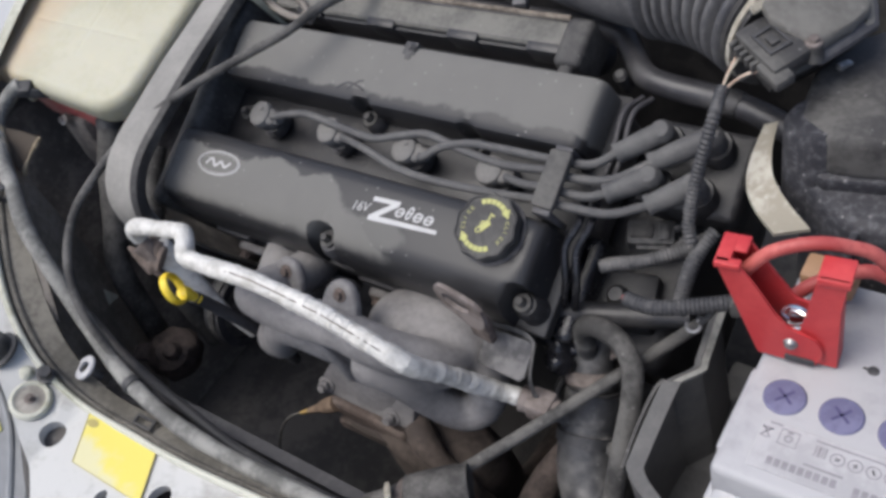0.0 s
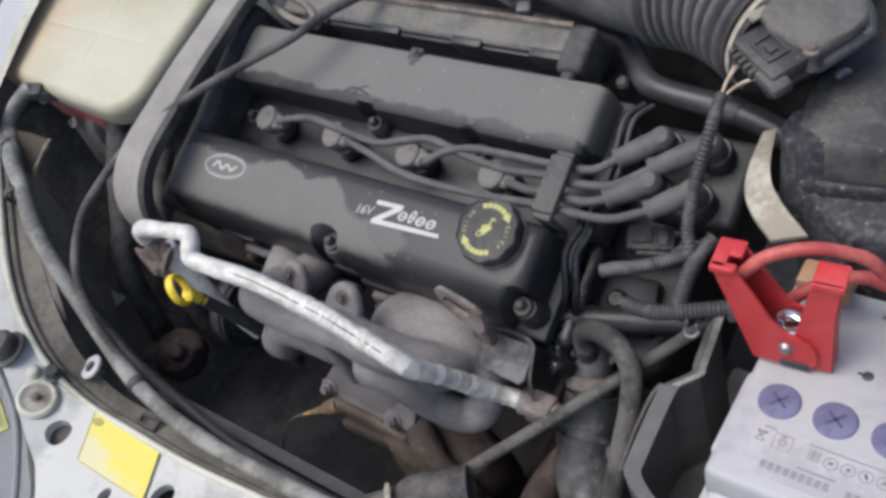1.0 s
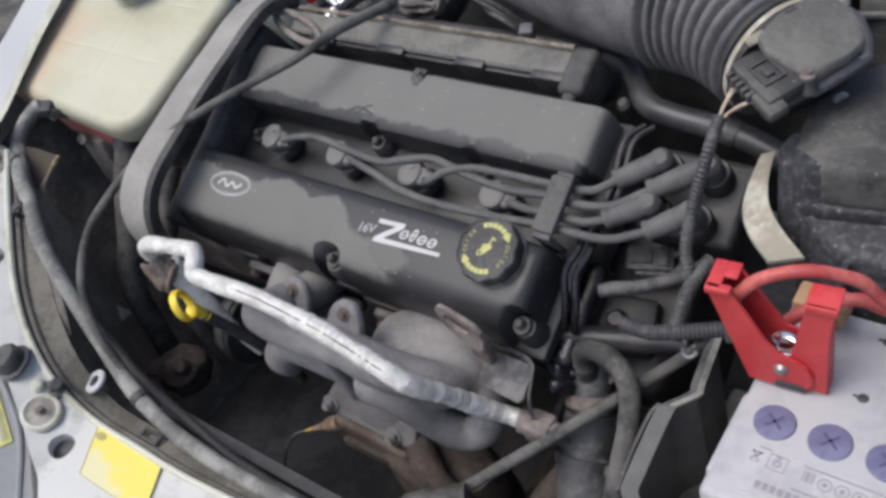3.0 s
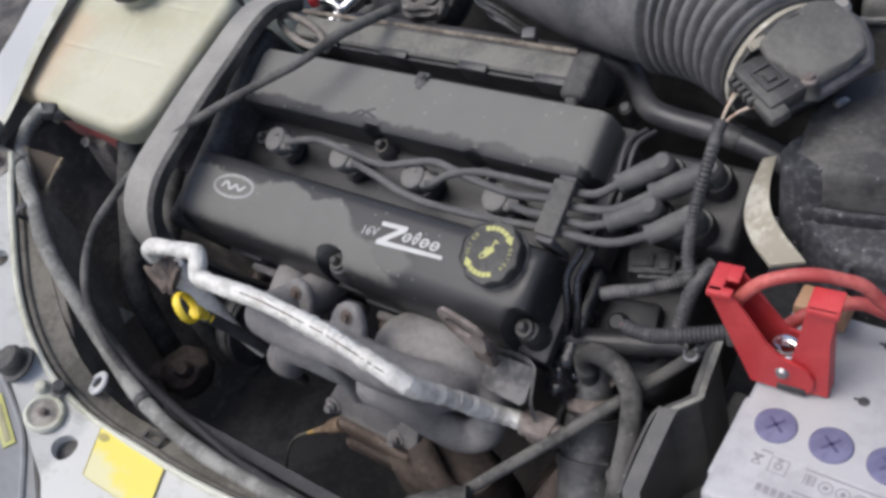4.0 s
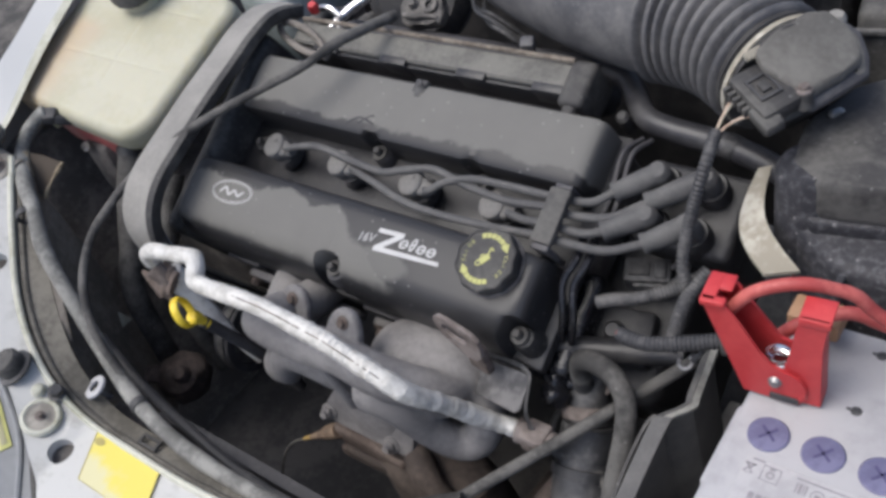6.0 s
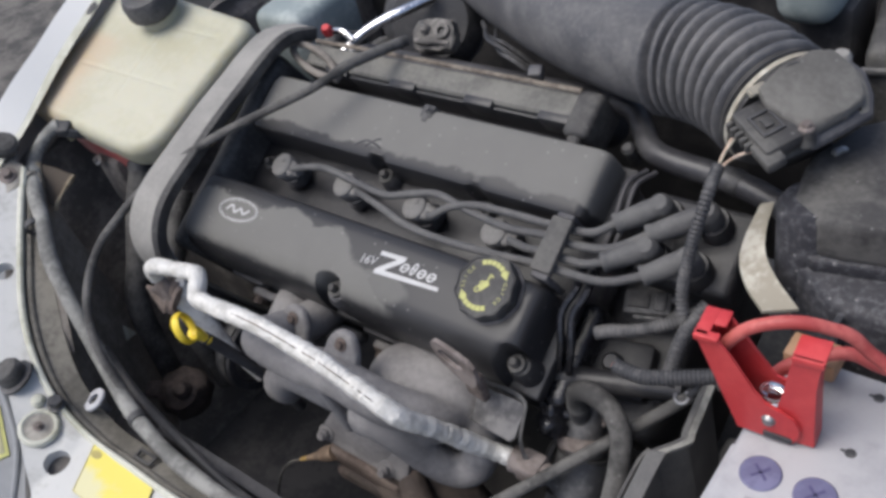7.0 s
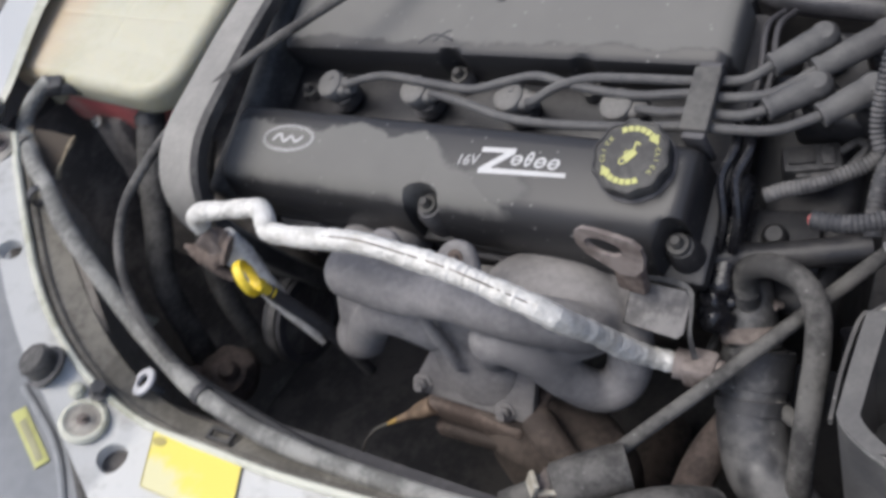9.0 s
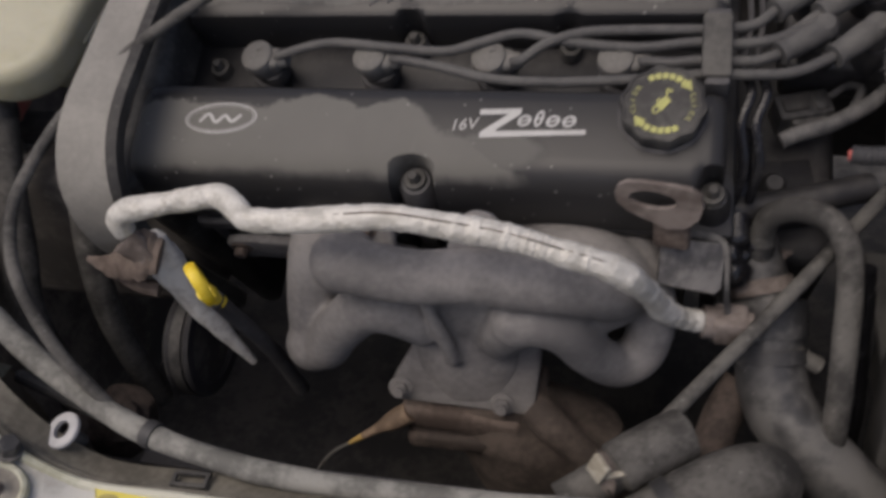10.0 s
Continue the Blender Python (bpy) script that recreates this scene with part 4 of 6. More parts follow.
part("leg", rbox((0.196, 0.0245, -0.02), (0.212, 0.029, 0.0195), 0.0015), "black", clip)
part("leg", rbox((0.196, -0.030, -0.02), (0.212, -0.0245, 0.0195), 0.0015), "black", clip)

coil = thing("ignition_coil", "black ignition coil block under the lead boots", "ignition coil", ENGINE)
part("block", rbox((0.252, 0.012, -0.075), (0.335, 0.085, -0.030), 0.006, 3), "oilshade", coil)
for x, y in ((0.270, 0.061), (0.308, 0.0645), (0.273, 0.024), (0.307, 0.0246)):
    part("tower", lathe([(0.0005, 0.0), (0.0125, 0.0), (0.014, -0.004), (0.014, -0.03), (0.0005, -0.03)], 20), "oilshade", coil, m=pose(x, y, -0.012))

sensor = thing("sensor_connector", "dusty grey electrical connector beside the head", "connector", Matrix.Translation((0.268, 0.022, 0.792)) @ pose(0, 0, 0, 20, 0, 18))
part("body", join(rbox((-0.020, -0.011, -0.012), (0.020, 0.011, 0.012), 0.003), rbox((-0.012, -0.014, -0.008), (0.014, -0.010, 0.008), 0.002), rbox((0.006, -0.008, 0.010), (0.016, 0.008, 0.014), 0.002)), "alloy", sensor)
part("latch", rbox((-0.016, -0.006, 0.0115), (0.002, 0.006, 0.0145), 0.001), "dustblack", sensor)
solo("sensor_wire", tube([(0.285, 0.028, 0.80), (0.297, 0.030, 0.81), (0.305, 0.018, 0.815), (0.298, 0.0, 0.812)], 0.003, 8), "rubber", "thin black wire from the connector", "wire")

# ---- exhaust manifold ----
manifold = thing("exhaust_manifold", "grey cast-iron exhaust manifold with four runners", "exhaust manifold")
RUN = [
    [(-0.098, -0.060, 0.742), (-0.085, -0.086, 0.745), (-0.083, -0.106, 0.736), (-0.088, -0.121, 0.704), (-0.089, -0.131, 0.678), (-0.077, -0.142, 0.677), (-0.058, -0.147, 0.706), (-0.030, -0.150, 0.736), (-0.008, -0.146, 0.730), (0.012, -0.138, 0.708)],
    [(-0.040, -0.070, 0.750), (-0.039, -0.112, 0.762), (-0.037, -0.146, 0.783), (-0.028, -0.161, 0.790), (-0.008, -0.162, 0.786), (0.016, -0.160, 0.781), (0.040, -0.157, 0.781), (0.062, -0.157, 0.783), (0.084, -0.158, 0.780), (0.108, -0.156, 0.776), (0.130, -0.148, 0.766), (0.148, -0.134, 0.750), (0.150, -0.110, 0.735)],
    [(0.140, -0.058, 0.745), (0.158, -0.088, 0.738), (0.167, -0.110, 0.728), (0.170, -0.119, 0.704), (0.163, -0.130, 0.684), (0.147, -0.140, 0.682), (0.130, -0.150, 0.705), (0.113, -0.158, 0.737), (0.092, -0.160, 0.747), (0.076, -0.152, 0.730), (0.062, -0.138, 0.700)],
]
cast = [tube(pts, (lambda s, u, k=k: 0.0198 + 0.0010 * math.sin(u * 9) + ((0.0030 * max(0.0, 1 - 2.2 * u) - 0.0035 * max(0.0, u - 0.5)) if k == 0 else -0.0022 if k == 2 else -0.008 * max(0.0, u - 0.6))), 20, 6) for k, pts in enumerate(RUN)]
bulge = bmesh.new()
bmesh.ops.create_uvsphere(bulge, u_segments=32, v_segments=20, radius=1)
bulge.transform(Matrix.Translation((0.110, -0.113, 0.743)) @ pose(0, 0, 0, 14, 4, -4) @ Matrix.Diagonal((0.062, 0.044, 0.030, 1)))
cast.append(bulge)
for x, y, z, r in ((-0.036, -0.158, 0.789, 0.0225), (0.082, -0.158, 0.744, 0.0205), (-0.089, -0.136, 0.673, 0.0235)):
    knob = bmesh.new()
    bmesh.ops.create_uvsphere(knob, u_segments=20, v_segments=12, radius=r)
    knob.transform(Matrix.Translation((x, y, z)))
    cast.append(knob)
# the body between the runners, hollowed on both sides of a rib
cast.append(loft([[(x + rx * math.cos(a), y + ry * math.sin(a), z) for a in (2 * math.pi * i / 28 for i in range(28))] for rx, ry, x, y, z in ((0.040, 0.016, 0.036, -0.152, 0.785), (0.036, 0.013, 0.036, -0.135, 0.740), (0.040, 0.014, 0.035, -0.131, 0.705), (0.044, 0.020, 0.034, -0.134, 0.670), (0.040, 0.022, 0.034, -0.136, 0.640))]))
cast.append(tube([(0.014, -0.160, 0.776), (0.021, -0.158, 0.740), (0.027, -0.155, 0.710), (0.030, -0.152, 0.684)], lambda s, u: 0.0045 + 0.002 * u, 12, 6))
casting = part("casting", join(*cast), "iron", manifold, "cast runners and collector")
fuse = casting.modifiers.new("fuse", "REMESH")
fuse.mode, fuse.voxel_size, fuse.use_smooth_shade = "VOXEL", 0.0026, True
soft = casting.modifiers.new("soft", "SMOOTH")
soft.factor, soft.iterations = 0.5, 7
for k in range(4):
    x = -0.1377 + 0.0918 * k
    f = part("port_flange", prism([(-0.036, -0.014), (-0.022, -0.026), (0.022, -0.026), (0.036, -0.014), (0.036, 0.002), (0.020, 0.010), (-0.004, 0.012), (-0.026, 0.009), (-0.036, 0.002)], 0.009, 0.003), "iron", manifold, m=ENGINE @ pose(x, -0.122, -0.078, 90, 0, 0))
    part("stud", hex_bolt(0.006, 0.007, 0.009), "rust", f, "rusty nut", m=pose(-0.022, 0.000, 0.009))
    part("stud", hex_bolt(0.006, 0.009, 0.009), "rust", f, "rusty nut", m=pose(0.022, -0.012, 0.011))
for x, y, z in ((-0.025, -0.124, 0.782), (0.056, -0.136, 0.797)):
    ear = part("ear", prism([(-0.023, -0.045), (0.023, -0.045), (0.0195, 0.000), (0.0165, 0.010), (0.0105, 0.0175), (0.002, 0.0200), (-0.006, 0.0190), (-0.0135, 0.0135), (-0.0185, 0.004), (-0.0205, -0.010)], 0.010, 0.004, 4), "iron", manifold, "bolt ear of the casting", m=Matrix.Translation((x, y, z)) @ pose(0, 0, 0, 56, 0, 0))
    part("nut", hex_bolt(0.0045, 0.004, 0.0065), "rust", ear, "rusty nut", m=pose(0.001, 0.007, 0.0095))
# the outlet flange faces forwards and slightly up
FL = Matrix.Translation((0.033, -0.136, 0.657)) @ pose(0, 0, 0, 66, 6, 1)
flange = part("outlet_flange", prism([(-0.056, -0.022), (-0.050, -0.029), (0.050, -0.027), (0.056, -0.021), (0.057, 0.030), (0.050, 0.040), (-0.026, 0.044), (-0.034, 0.038), (-0.056, -0.010)], 0.013, 0.004), "iron", manifold, "thick outlet flange", m=FL)
for x, y in ((-0.049, -0.017), (0.031, -0.019)):
    part("bolt", join(hex_bolt(0.0070, 0.006, 0.0095), (lathe([(0.0005, 0.011), (0.004, 0.011), (0.0045, 0.009), (0.0045, 0), (0.0005, 0)], 14), pose(0, 0, 0))), "iron", flange, "dull flange bolt", m=pose(x, y, 0.013))

downpipe = thing("downpipe", "rusty exhaust downpipe bolted under the manifold", "exhaust pipe")
part("flange_plate", rbox((-0.020, -0.163, 0.606), (0.076, -0.118, 0.629), 0.005, 3), "rust", downpipe, "rust-stained flange", m=Matrix.Translation((0.028, 0, 0.617)) @ pose(0, 0, 0, 0, 5, 0) @ Matrix.Translation((-0.028, 0, -0.617)))
part("flange_step", rbox((0.068, -0.152, 0.612), (0.094, -0.112, 0.644), 0.006, 3), "rust", downpipe)
part("casing", loft([[(x + rx * math.cos(a), y + ry * math.sin(a), z + 0.10 * rx * math.cos(a)) for a in (2 * math.pi * i / 36 for i in range(36))] for rx, ry, x, y, z in ((0.044, 0.022, 0.052, -0.136, 0.632), (0.050, 0.028, 0.056, -0.134, 0.618), (0.060, 0.036, 0.070, -0.132, 0.600), (0.064, 0.040, 0.078, -0.132, 0.592), (0.068, 0.040, 0.084, -0.132, 0.586), (0.070, 0.044, 0.088, -0.130, 0.560), (0.066, 0.048, 0.090, -0.124, 0.520), (0.055, 0.045, 0.090, -0.11, 0.47), (0.036, 0.034, 0.088, -0.09, 0.42))]), "rustwarm", downpipe, "broad rust-brown casing below the flange")
part("outlet_pipe", tube([(0.088, -0.095, 0.43), (0.088, -0.08, 0.38), (0.085, -0.03, 0.31), (0.08, 0.10, 0.275)], 0.027, 20, 5), "rustdark", downpipe)
part("lower_flange", rbox((-0.018, -0.166, 0.584), (0.076, -0.116, 0.601), 0.005, 3), "rustdark", downpipe, "dark rusty lower flange")
part("branch", tube([(0.086, -0.148, 0.632), (0.104, -0.160, 0.624), (0.126, -0.168, 0.604), (0.144, -0.168, 0.578), (0.152, -0.162, 0.54)], lambda s, u: 0.0135 + 0.0015 * math.sin(u * 14), 16, 6, jitter=0.03), "rustwarm", downpipe, "short rusty branch")
probe = thing("exhaust_sensor", "brown exhaust sensor with a thin wire", "sensor")
part("body", join((lathe([(0.0005, 0.048), (0.003, 0.048), (0.0045, 0.030), (0.007, 0.022), (0.0085, 0.012), (0.0085, 0.0), (0.0005, 0.0)], 18), between((-0.012, -0.160, 0.626), (-0.050, -0.171, 0.604)))), "ochre", probe)
part("tip", lathe([(0.0005, 0.016), (0.0018, 0.016), (0.003, 0.0), (0.0005, 0.0)], 12), plain("ochre_sleeve", (0.40, 0.27, 0.09)), probe, m=between((-0.051, -0.1713, 0.6035), (-0.065, -0.175, 0.595)))
part("wire", tube([(-0.063, -0.1745, 0.596), (-0.080, -0.180, 0.586), (-0.094, -0.190, 0.568), (-0.096, -0.205, 0.545), (-0.085, -0.22, 0.52), (-0.07, -0.23, 0.48)], 0.0016, 6), "dusthose", probe)

# lifting eye at the end of the head
eye = thing("lifting_eye", "rusty steel lifting eye on the head", "bracket", Matrix.Translation((0.172, -0.116, 0.821)) @ pose(0, 0, 0, 90, -3, -12) @ Matrix.Diagonal((1.10, 0.88, 1, 1)))
hole_loop = circle(-0.004, 0.001, 0.0140, 0.0082, 28)


def plate_with_hole(outer, hole, depth):
    bm = bmesh.new()
    for loop in (outer, hole):
        vs = [bm.verts.new((x, y, 0)) for x, y in loop]
        for i in range(len(vs)):
            bm.edges.new((vs[i], vs[(i + 1) % len(vs)]))
    bmesh.ops.triangle_fill(bm, use_beauty=True, use_dissolve=False, edges=bm.edges[:])
    got = bmesh.ops.extrude_face_region(bm, geom=bm.faces[:])
    for v in got["geom"]:
        if isinstance(v, bmesh.types.BMVert):
            v.co.z += depth
    return bm


part("plate", plate_with_hole([(-0.0265, 0.004), (-0.0245, 0.010), (-0.0195, 0.0145), (-0.010, 0.0160), (0.008, 0.0160), (0.018, 0.0145), (0.0235, 0.009), (0.0250, 0.000), (0.0225, -0.012), (0.0150, -0.022), (0.004, -0.024), (-0.008, -0.018), (-0.0185, -0.0125), (-0.0250, -0.005)], hole_loop, 0.0038), "rustgrey", eye)
part("foot", rbox((-0.006, -0.050, -0.010), (0.016, -0.016, -0.001), 0.003), "rust", eye)

bracket = thing("pipe_bracket", "rust-stained folded steel bracket at the head", "bracket")
part("plate", prism([(-0.024, -0.017), (0.016, -0.019), (0.020, -0.014), (0.020, 0.012), (0.015, 0.017), (-0.020, 0.016), (-0.024, 0.010)], 0.004, 0.001, 1), "sheet", bracket, "bent grey plate", m=Matrix.Translation((0.196, -0.108, 0.757)) @ pose(0, 0, 0, 44, 10, 4))
part("rim", strip([(0.174, -0.098, 0.771), (0.200, -0.095, 0.770), (0.2125, -0.098, 0.767), (0.216, -0.106, 0.760), (0.217, -0.118, 0.744), (0.219, -0.121, 0.724)], [(0.174, -0.096, 0.775), (0.201, -0.093, 0.774), (0.2155, -0.096, 0.770), (0.219, -0.105, 0.763), (0.220, -0.117, 0.747), (0.223, -0.119, 0.724)], 0.002, 3), "alloy", bracket, "thin folded edge")

# ---- foil-wrapped pipe ----
pipe = thing("foil_wrapped_pipe", "silver foil-wrapped pipe above the exhaust manifold", "pipe")
FOIL = [(-0.195, -0.157, 0.806), (-0.195, -0.158, 0.817), (-0.188, -0.157, 0.824), (-0.171, -0.155, 0.828), (-0.138, -0.154, 0.835), (-0.117, -0.1525, 0.8385), (-0.106, -0.157, 0.840), (-0.093, -0.168, 0.841), (-0.084, -0.176, 0.8415), (-0.074, -0.1775, 0.8415), (-0.053, -0.177, 0.842), (-0.020, -0.178, 0.847),
        (0.015, -0.180, 0.852), (0.052, -0.180, 0.847), (0.085, -0.180, 0.841), (0.119, -0.181, 0.831), (0.145, -0.181, 0.822), (0.158, -0.176, 0.807), (0.168, -0.158, 0.778), (0.178, -0.138, 0.742), (0.190, -0.126, 0.722), (0.206, -0.119, 0.712)]
rr = random.Random(4)
crumple = [rr.uniform(-1, 1) for _ in range(200)]


def foil_radius(s, u):
    k = s / 0.0045
    i = int(k)
    f = k - i
    base = 0.0083 + 0.0005 * (crumple[i] * (1 - f) + crumple[i + 1] * f) + 0.0004 * math.sin(s * 70)
    if u > 0.40 and u < 0.97:
        base += 0.00028 * math.sin(2 * math.pi * s / (0.0046 + 0.0012 * math.sin(s * 40))) * (0.55 + 0.45 * math.sin(u * 23))
    return base


wrap = tube(FOIL, foil_radius, 26, 6, step=0.0014)
for v in wrap.verts:
    n3 = noise.noise(v.co * 95) * 0.0011 + noise.noise(v.co * 260) * 0.0007 + abs(noise.noise(v.co * 520)) * 0.0007
    v.co += Vector((0.25, -0.7, 0.7)) * n3
part("wrap", wrap, "foil", pipe, "crumpled aluminium foil wrap", 14)
seam_line = [Vector((p[0], p[1] - 0.0041, p[2] + 0.0074)) for p in FOIL[11:18]]
seam = tube(seam_line, 0.0006, 6, 14)
for v in seam.verts:
    v.co += Vector((0.25, -0.7, 0.7)) * (noise.noise(v.co * 95) * 0.0011 + noise.noise(v.co * 260) * 0.0006)
part("seam", seam, "rustdark", pipe, "dark open seam of the foil")
part("end_fitting", join(tube([(0.205, -0.119, 0.712), (0.216, -0.118, 0.7105), (0.228, -0.118, 0.709), (0.238, -0.119, 0.708)], lambda s, u: 0.0118 - 0.001 * u, 18, 5), rbox((0.212, -0.131, 0.700), (0.236, -0.107, 0.7215), 0.004)), "rustgrey", pipe, "rust-brown end fitting")
part("start_fitting", tube([(-0.195, -0.157, 0.807), (-0.195, -0.156, 0.794), (-0.194, -0.155, 0.782)], 0.0065, 14, 4), "steel", pipe)

# ---- dipstick and its guide ----
dip = thing("dipstick", "yellow ring-handled oil dipstick in a steel guide", "dipstick")
face = Vector((0.740, 0.650, 0.150)).normalized()
along = Vector((-0.04, 0.26, -0.965))
along = (along - face * along.dot(face)).normalized()
ringm = Matrix.Translation((-0.131, -0.184, 0.785)) @ Matrix((along.cross(face), along, face)).transposed().to_4x4()
ring = [(0.0135 * math.cos(2 * math.pi * k / 40), 0.0170 * math.sin(2 * math.pi * k / 40), 0) for k in range(40)]
part("ring", loft([[(Vector(p) + (Vector(p).normalized() * math.cos(b) * 0.0022) + Vector((0, 0, math.sin(b) * 0.0042))) for b in (2 * math.pi * j / 10 for j in range(10))] for p in ring + ring[:1]], caps=False), "yellow", dip, "yellow plastic ring handle", m=ringm)
part("stopper", tube([(-0.136, -0.178, 0.771), (-0.136, -0.173, 0.762), (-0.134, -0.168, 0.750)], lambda s, u: 0.0058 + 0.0012 * math.sin(u * 6), 14, 4), "yellow", dip)
part("guide_tube", tube([(-0.136, -0.170, 0.755), (-0.136, -0.160, 0.730), (-0.134, -0.145, 0.690), (-0.132, -0.130, 0.645), (-0.13, -0.115, 0.58)], 0.0065, 12), "black", dip, "black dipstick tube")
tab = thing("pipe_tab", "rusty torn steel tab with a crushed silver strip below", "bracket")
part("sheet", tube([(-0.240, -0.156, 0.774), (-0.226, -0.157, 0.770), (-0.214, -0.158, 0.772), (-0.200, -0.159, 0.780), (-0.186, -0.160, 0.786), (-0.174, -0.160, 0.784)], lambda s, u: 0.002 + 0.016 * min(1, u * 1.5) * (1 if u < 0.9 else 0.7), 12, 5, flat=0.35, jitter=0.12), "rust", tab, "torn rusty sheet")
part("lug", tube([(-0.196, -0.160, 0.800), (-0.188, -0.160, 0.790), (-0.182, -0.160, 0.778)], lambda s, u: 0.010 - 0.001 * u, 12, 4, jitter=0.1), "rustgrey", tab)
part("spike", tube([(-0.226, -0.157, 0.768), (-0.216, -0.157, 0.756), (-0.204, -0.156, 0.748), (-0.192, -0.154, 0.744)], lambda s, u: 0.003 + 0.004 * u, 8, 4, jitter=0.1), "rust", tab)
part("sleeve", tube([(-0.186, -0.152, 0.790), (-0.181, -0.146, 0.757), (-0.172, -0.141, 0.705), (-0.162, -0.136, 0.665), (-0.154, -0.132, 0.635)], lambda s, u: 0.0142 - 0.0112 * u ** 1.3, 16, 6, flat=0.7, jitter=0.10), "sleeve", tab, "crumpled silver sleeve", 60)


# ---- pulleys and dark parts low in the bay ----
pump = thing("coolant_pump", "grimy rust-brown pump housing low in the bay", "pump", Matrix.Translation((-0.278, -0.172, 0.585)) @ pose(0, 0, 0, 20, 25, 0) @ Matrix.Scale(0.78, 4))
casing_shape = join(lathe([(0.0005, 0.045), (0.014, 0.043), (0.028, 0.034), (0.037, 0.018), (0.040, 0.0), (0.036, -0.022), (0.026, -0.045), (0.0005, -0.05)], 32), (rbox((-0.062, -0.014, -0.022), (0.02, 0.016, 0.016), 0.008, 3), pose(0, 0, 0, 0, 10, 30)))
for v in casing_shape.verts:
    v.co *= 1 + 0.16 * noise.noise(v.co * 42)
part("body", casing_shape, "rustdark", pump)
part("stub", lathe([(0.0005, 0.028), (0.009, 0.027), (0.013, 0.02), (0.015, 0.0), (0.0005, 0)], 18), "rustdark", pump, m=pose(0.008, 0.004, 0.03))
pulley = thing("belt_pulley", "dark dusty belt pulley at the engine end", "pulley", Matrix.Translation((-0.222, -0.085, 0.60)) @ pose(0, 0, 0, 0, -90, 0))
part("rim", lathe([(0.040, 0.0), (0.050, 0.0), (0.052, 0.003), (0.048, 0.008), (0.048, 0.016), (0.052, 0.021), (0.050, 0.024), (0.040, 0.024), (0.040, 0.0)], 40), "black", pulley)
part("web", lathe([(0.0005, 0.016), (0.012, 0.016), (0.018, 0.010), (0.041, 0.010), (0.041, 0.005), (0.0005, 0.005)], 36), "grime", pulley)
part("belt", lathe([(0.0485, 0.007), (0.0515, 0.007), (0.0515, 0.017), (0.0485, 0.017), (0.0485, 0.007)], 40), "rubber", pulley, "black ribbed belt")
fan = thing("radiator_fan", "black radiator fan shroud behind the front panel", "radiator fan", Matrix.Translation((0.06, -0.235, 0.52)) @ pose(0, 0, 0, 90, 0, 0))
part("shroud", plate_with_hole([(-0.26, -0.16), (0.20, -0.16), (0.20, 0.13), (-0.26, 0.13)], circle(0, 0, 0.125, n=40), 0.012), "black", fan)
part("motor", lathe([(0.0005, 0.03), (0.03, 0.03), (0.04, 0.02), (0.04, -0.02), (0.0005, -0.02)], 28), "black", fan)
for k in range(5):
    part("blade", rbox((0.038, -0.022, -0.004), (0.12, 0.022, 0.004), 0.002), "black", fan, m=pose(0, 0, 0, 0, 0, 72 * k) @ pose(0, 0, 0, 25))
radiator = thing("radiator", "dark radiator behind the front panel", "radiator", pose(0.05, -0.27, 0.48))
part("core", rbox((-0.30, -0.015, -0.2), (0.30, 0.015, 0.18), 0.003), "grime", radiator)
part("tank", rbox((0.27, -0.03, -0.2), (0.32, 0.035, 0.19), 0.008), "black", radiator)


# ---- coolant hoses and thermostat ----
def hose(name, label, pts, r, material="dusthose", clampat=None, category="hose", n=18, jitter=0.01):
    h = thing(name, label, category)
    part("hose", tube(pts, r, n, 6, jitter=jitter), material, h)
    for a, b in clampat or ():
        rad = r if not callable(r) else r(1, 1)
        part("hose_clamp", lathe([(rad, -0.005), (rad * 1.07, -0.005), (rad * 1.07, 0.005), (rad, 0.005), (rad, -0.005)], 28), "alloy", h, "dull steel hose clamp", m=between(a, b))
    return h


hose("vent_hose", "dusty black rubber hose bent over like a hook", [(0.244, -0.066, 0.728), (0.243, -0.066, 0.750), (0.246, -0.067, 0.766), (0.255, -0.068, 0.774), (0.268, -0.070, 0.7765), (0.283, -0.074, 0.772), (0.295, -0.083, 0.759), (0.2995, -0.099, 0.737), (0.2995, -0.120, 0.709), (0.299, -0.145, 0.672), (0.298, -0.165, 0.62), (0.297, -0.18, 0.54)], 0.0088, "dusthose", clampat=[((0.2435, -0.066, 0.738), (0.243, -0.066, 0.748))])
stat = thing("thermostat_housing", "grimy alloy thermostat housing with a steel clip", "thermostat")
part("body", tube([(0.236, -0.046, 0.728), (0.244, -0.064, 0.712), (0.251, -0.080, 0.696)], 0.020, 24, 5), "alloy", stat)
part("rim", lathe([(0.016, -0.005), (0.0225, -0.005), (0.0235, 0.0), (0.0225, 0.006), (0.016, 0.006), (0.016, -0.005)], 28), "rustgrey", stat, "brown stained rim", m=between((0.247, -0.072, 0.704), (0.253, -0.090, 0.686)))
part("terminal", join(rbox((-0.006, -0.004, -0.003), (0.006, 0.004, 0.004), 0.001), rbox((0.004, -0.002, -0.002), (0.010, 0.002, 0.006), 0.0008)), "rustgrey", stat, "small copper-brown terminal", m=Matrix.Translation((0.256, -0.058, 0.722)) @ pose(0, 0, 0, 30, 10, 20))
part("clip", tube([(0.226, -0.062, 0.690), (0.219, -0.076, 0.690), (0.219, -0.092, 0.684), (0.226, -0.104, 0.676)], 0.0040, 10), "alloy", stat, "grey curved spring clip")
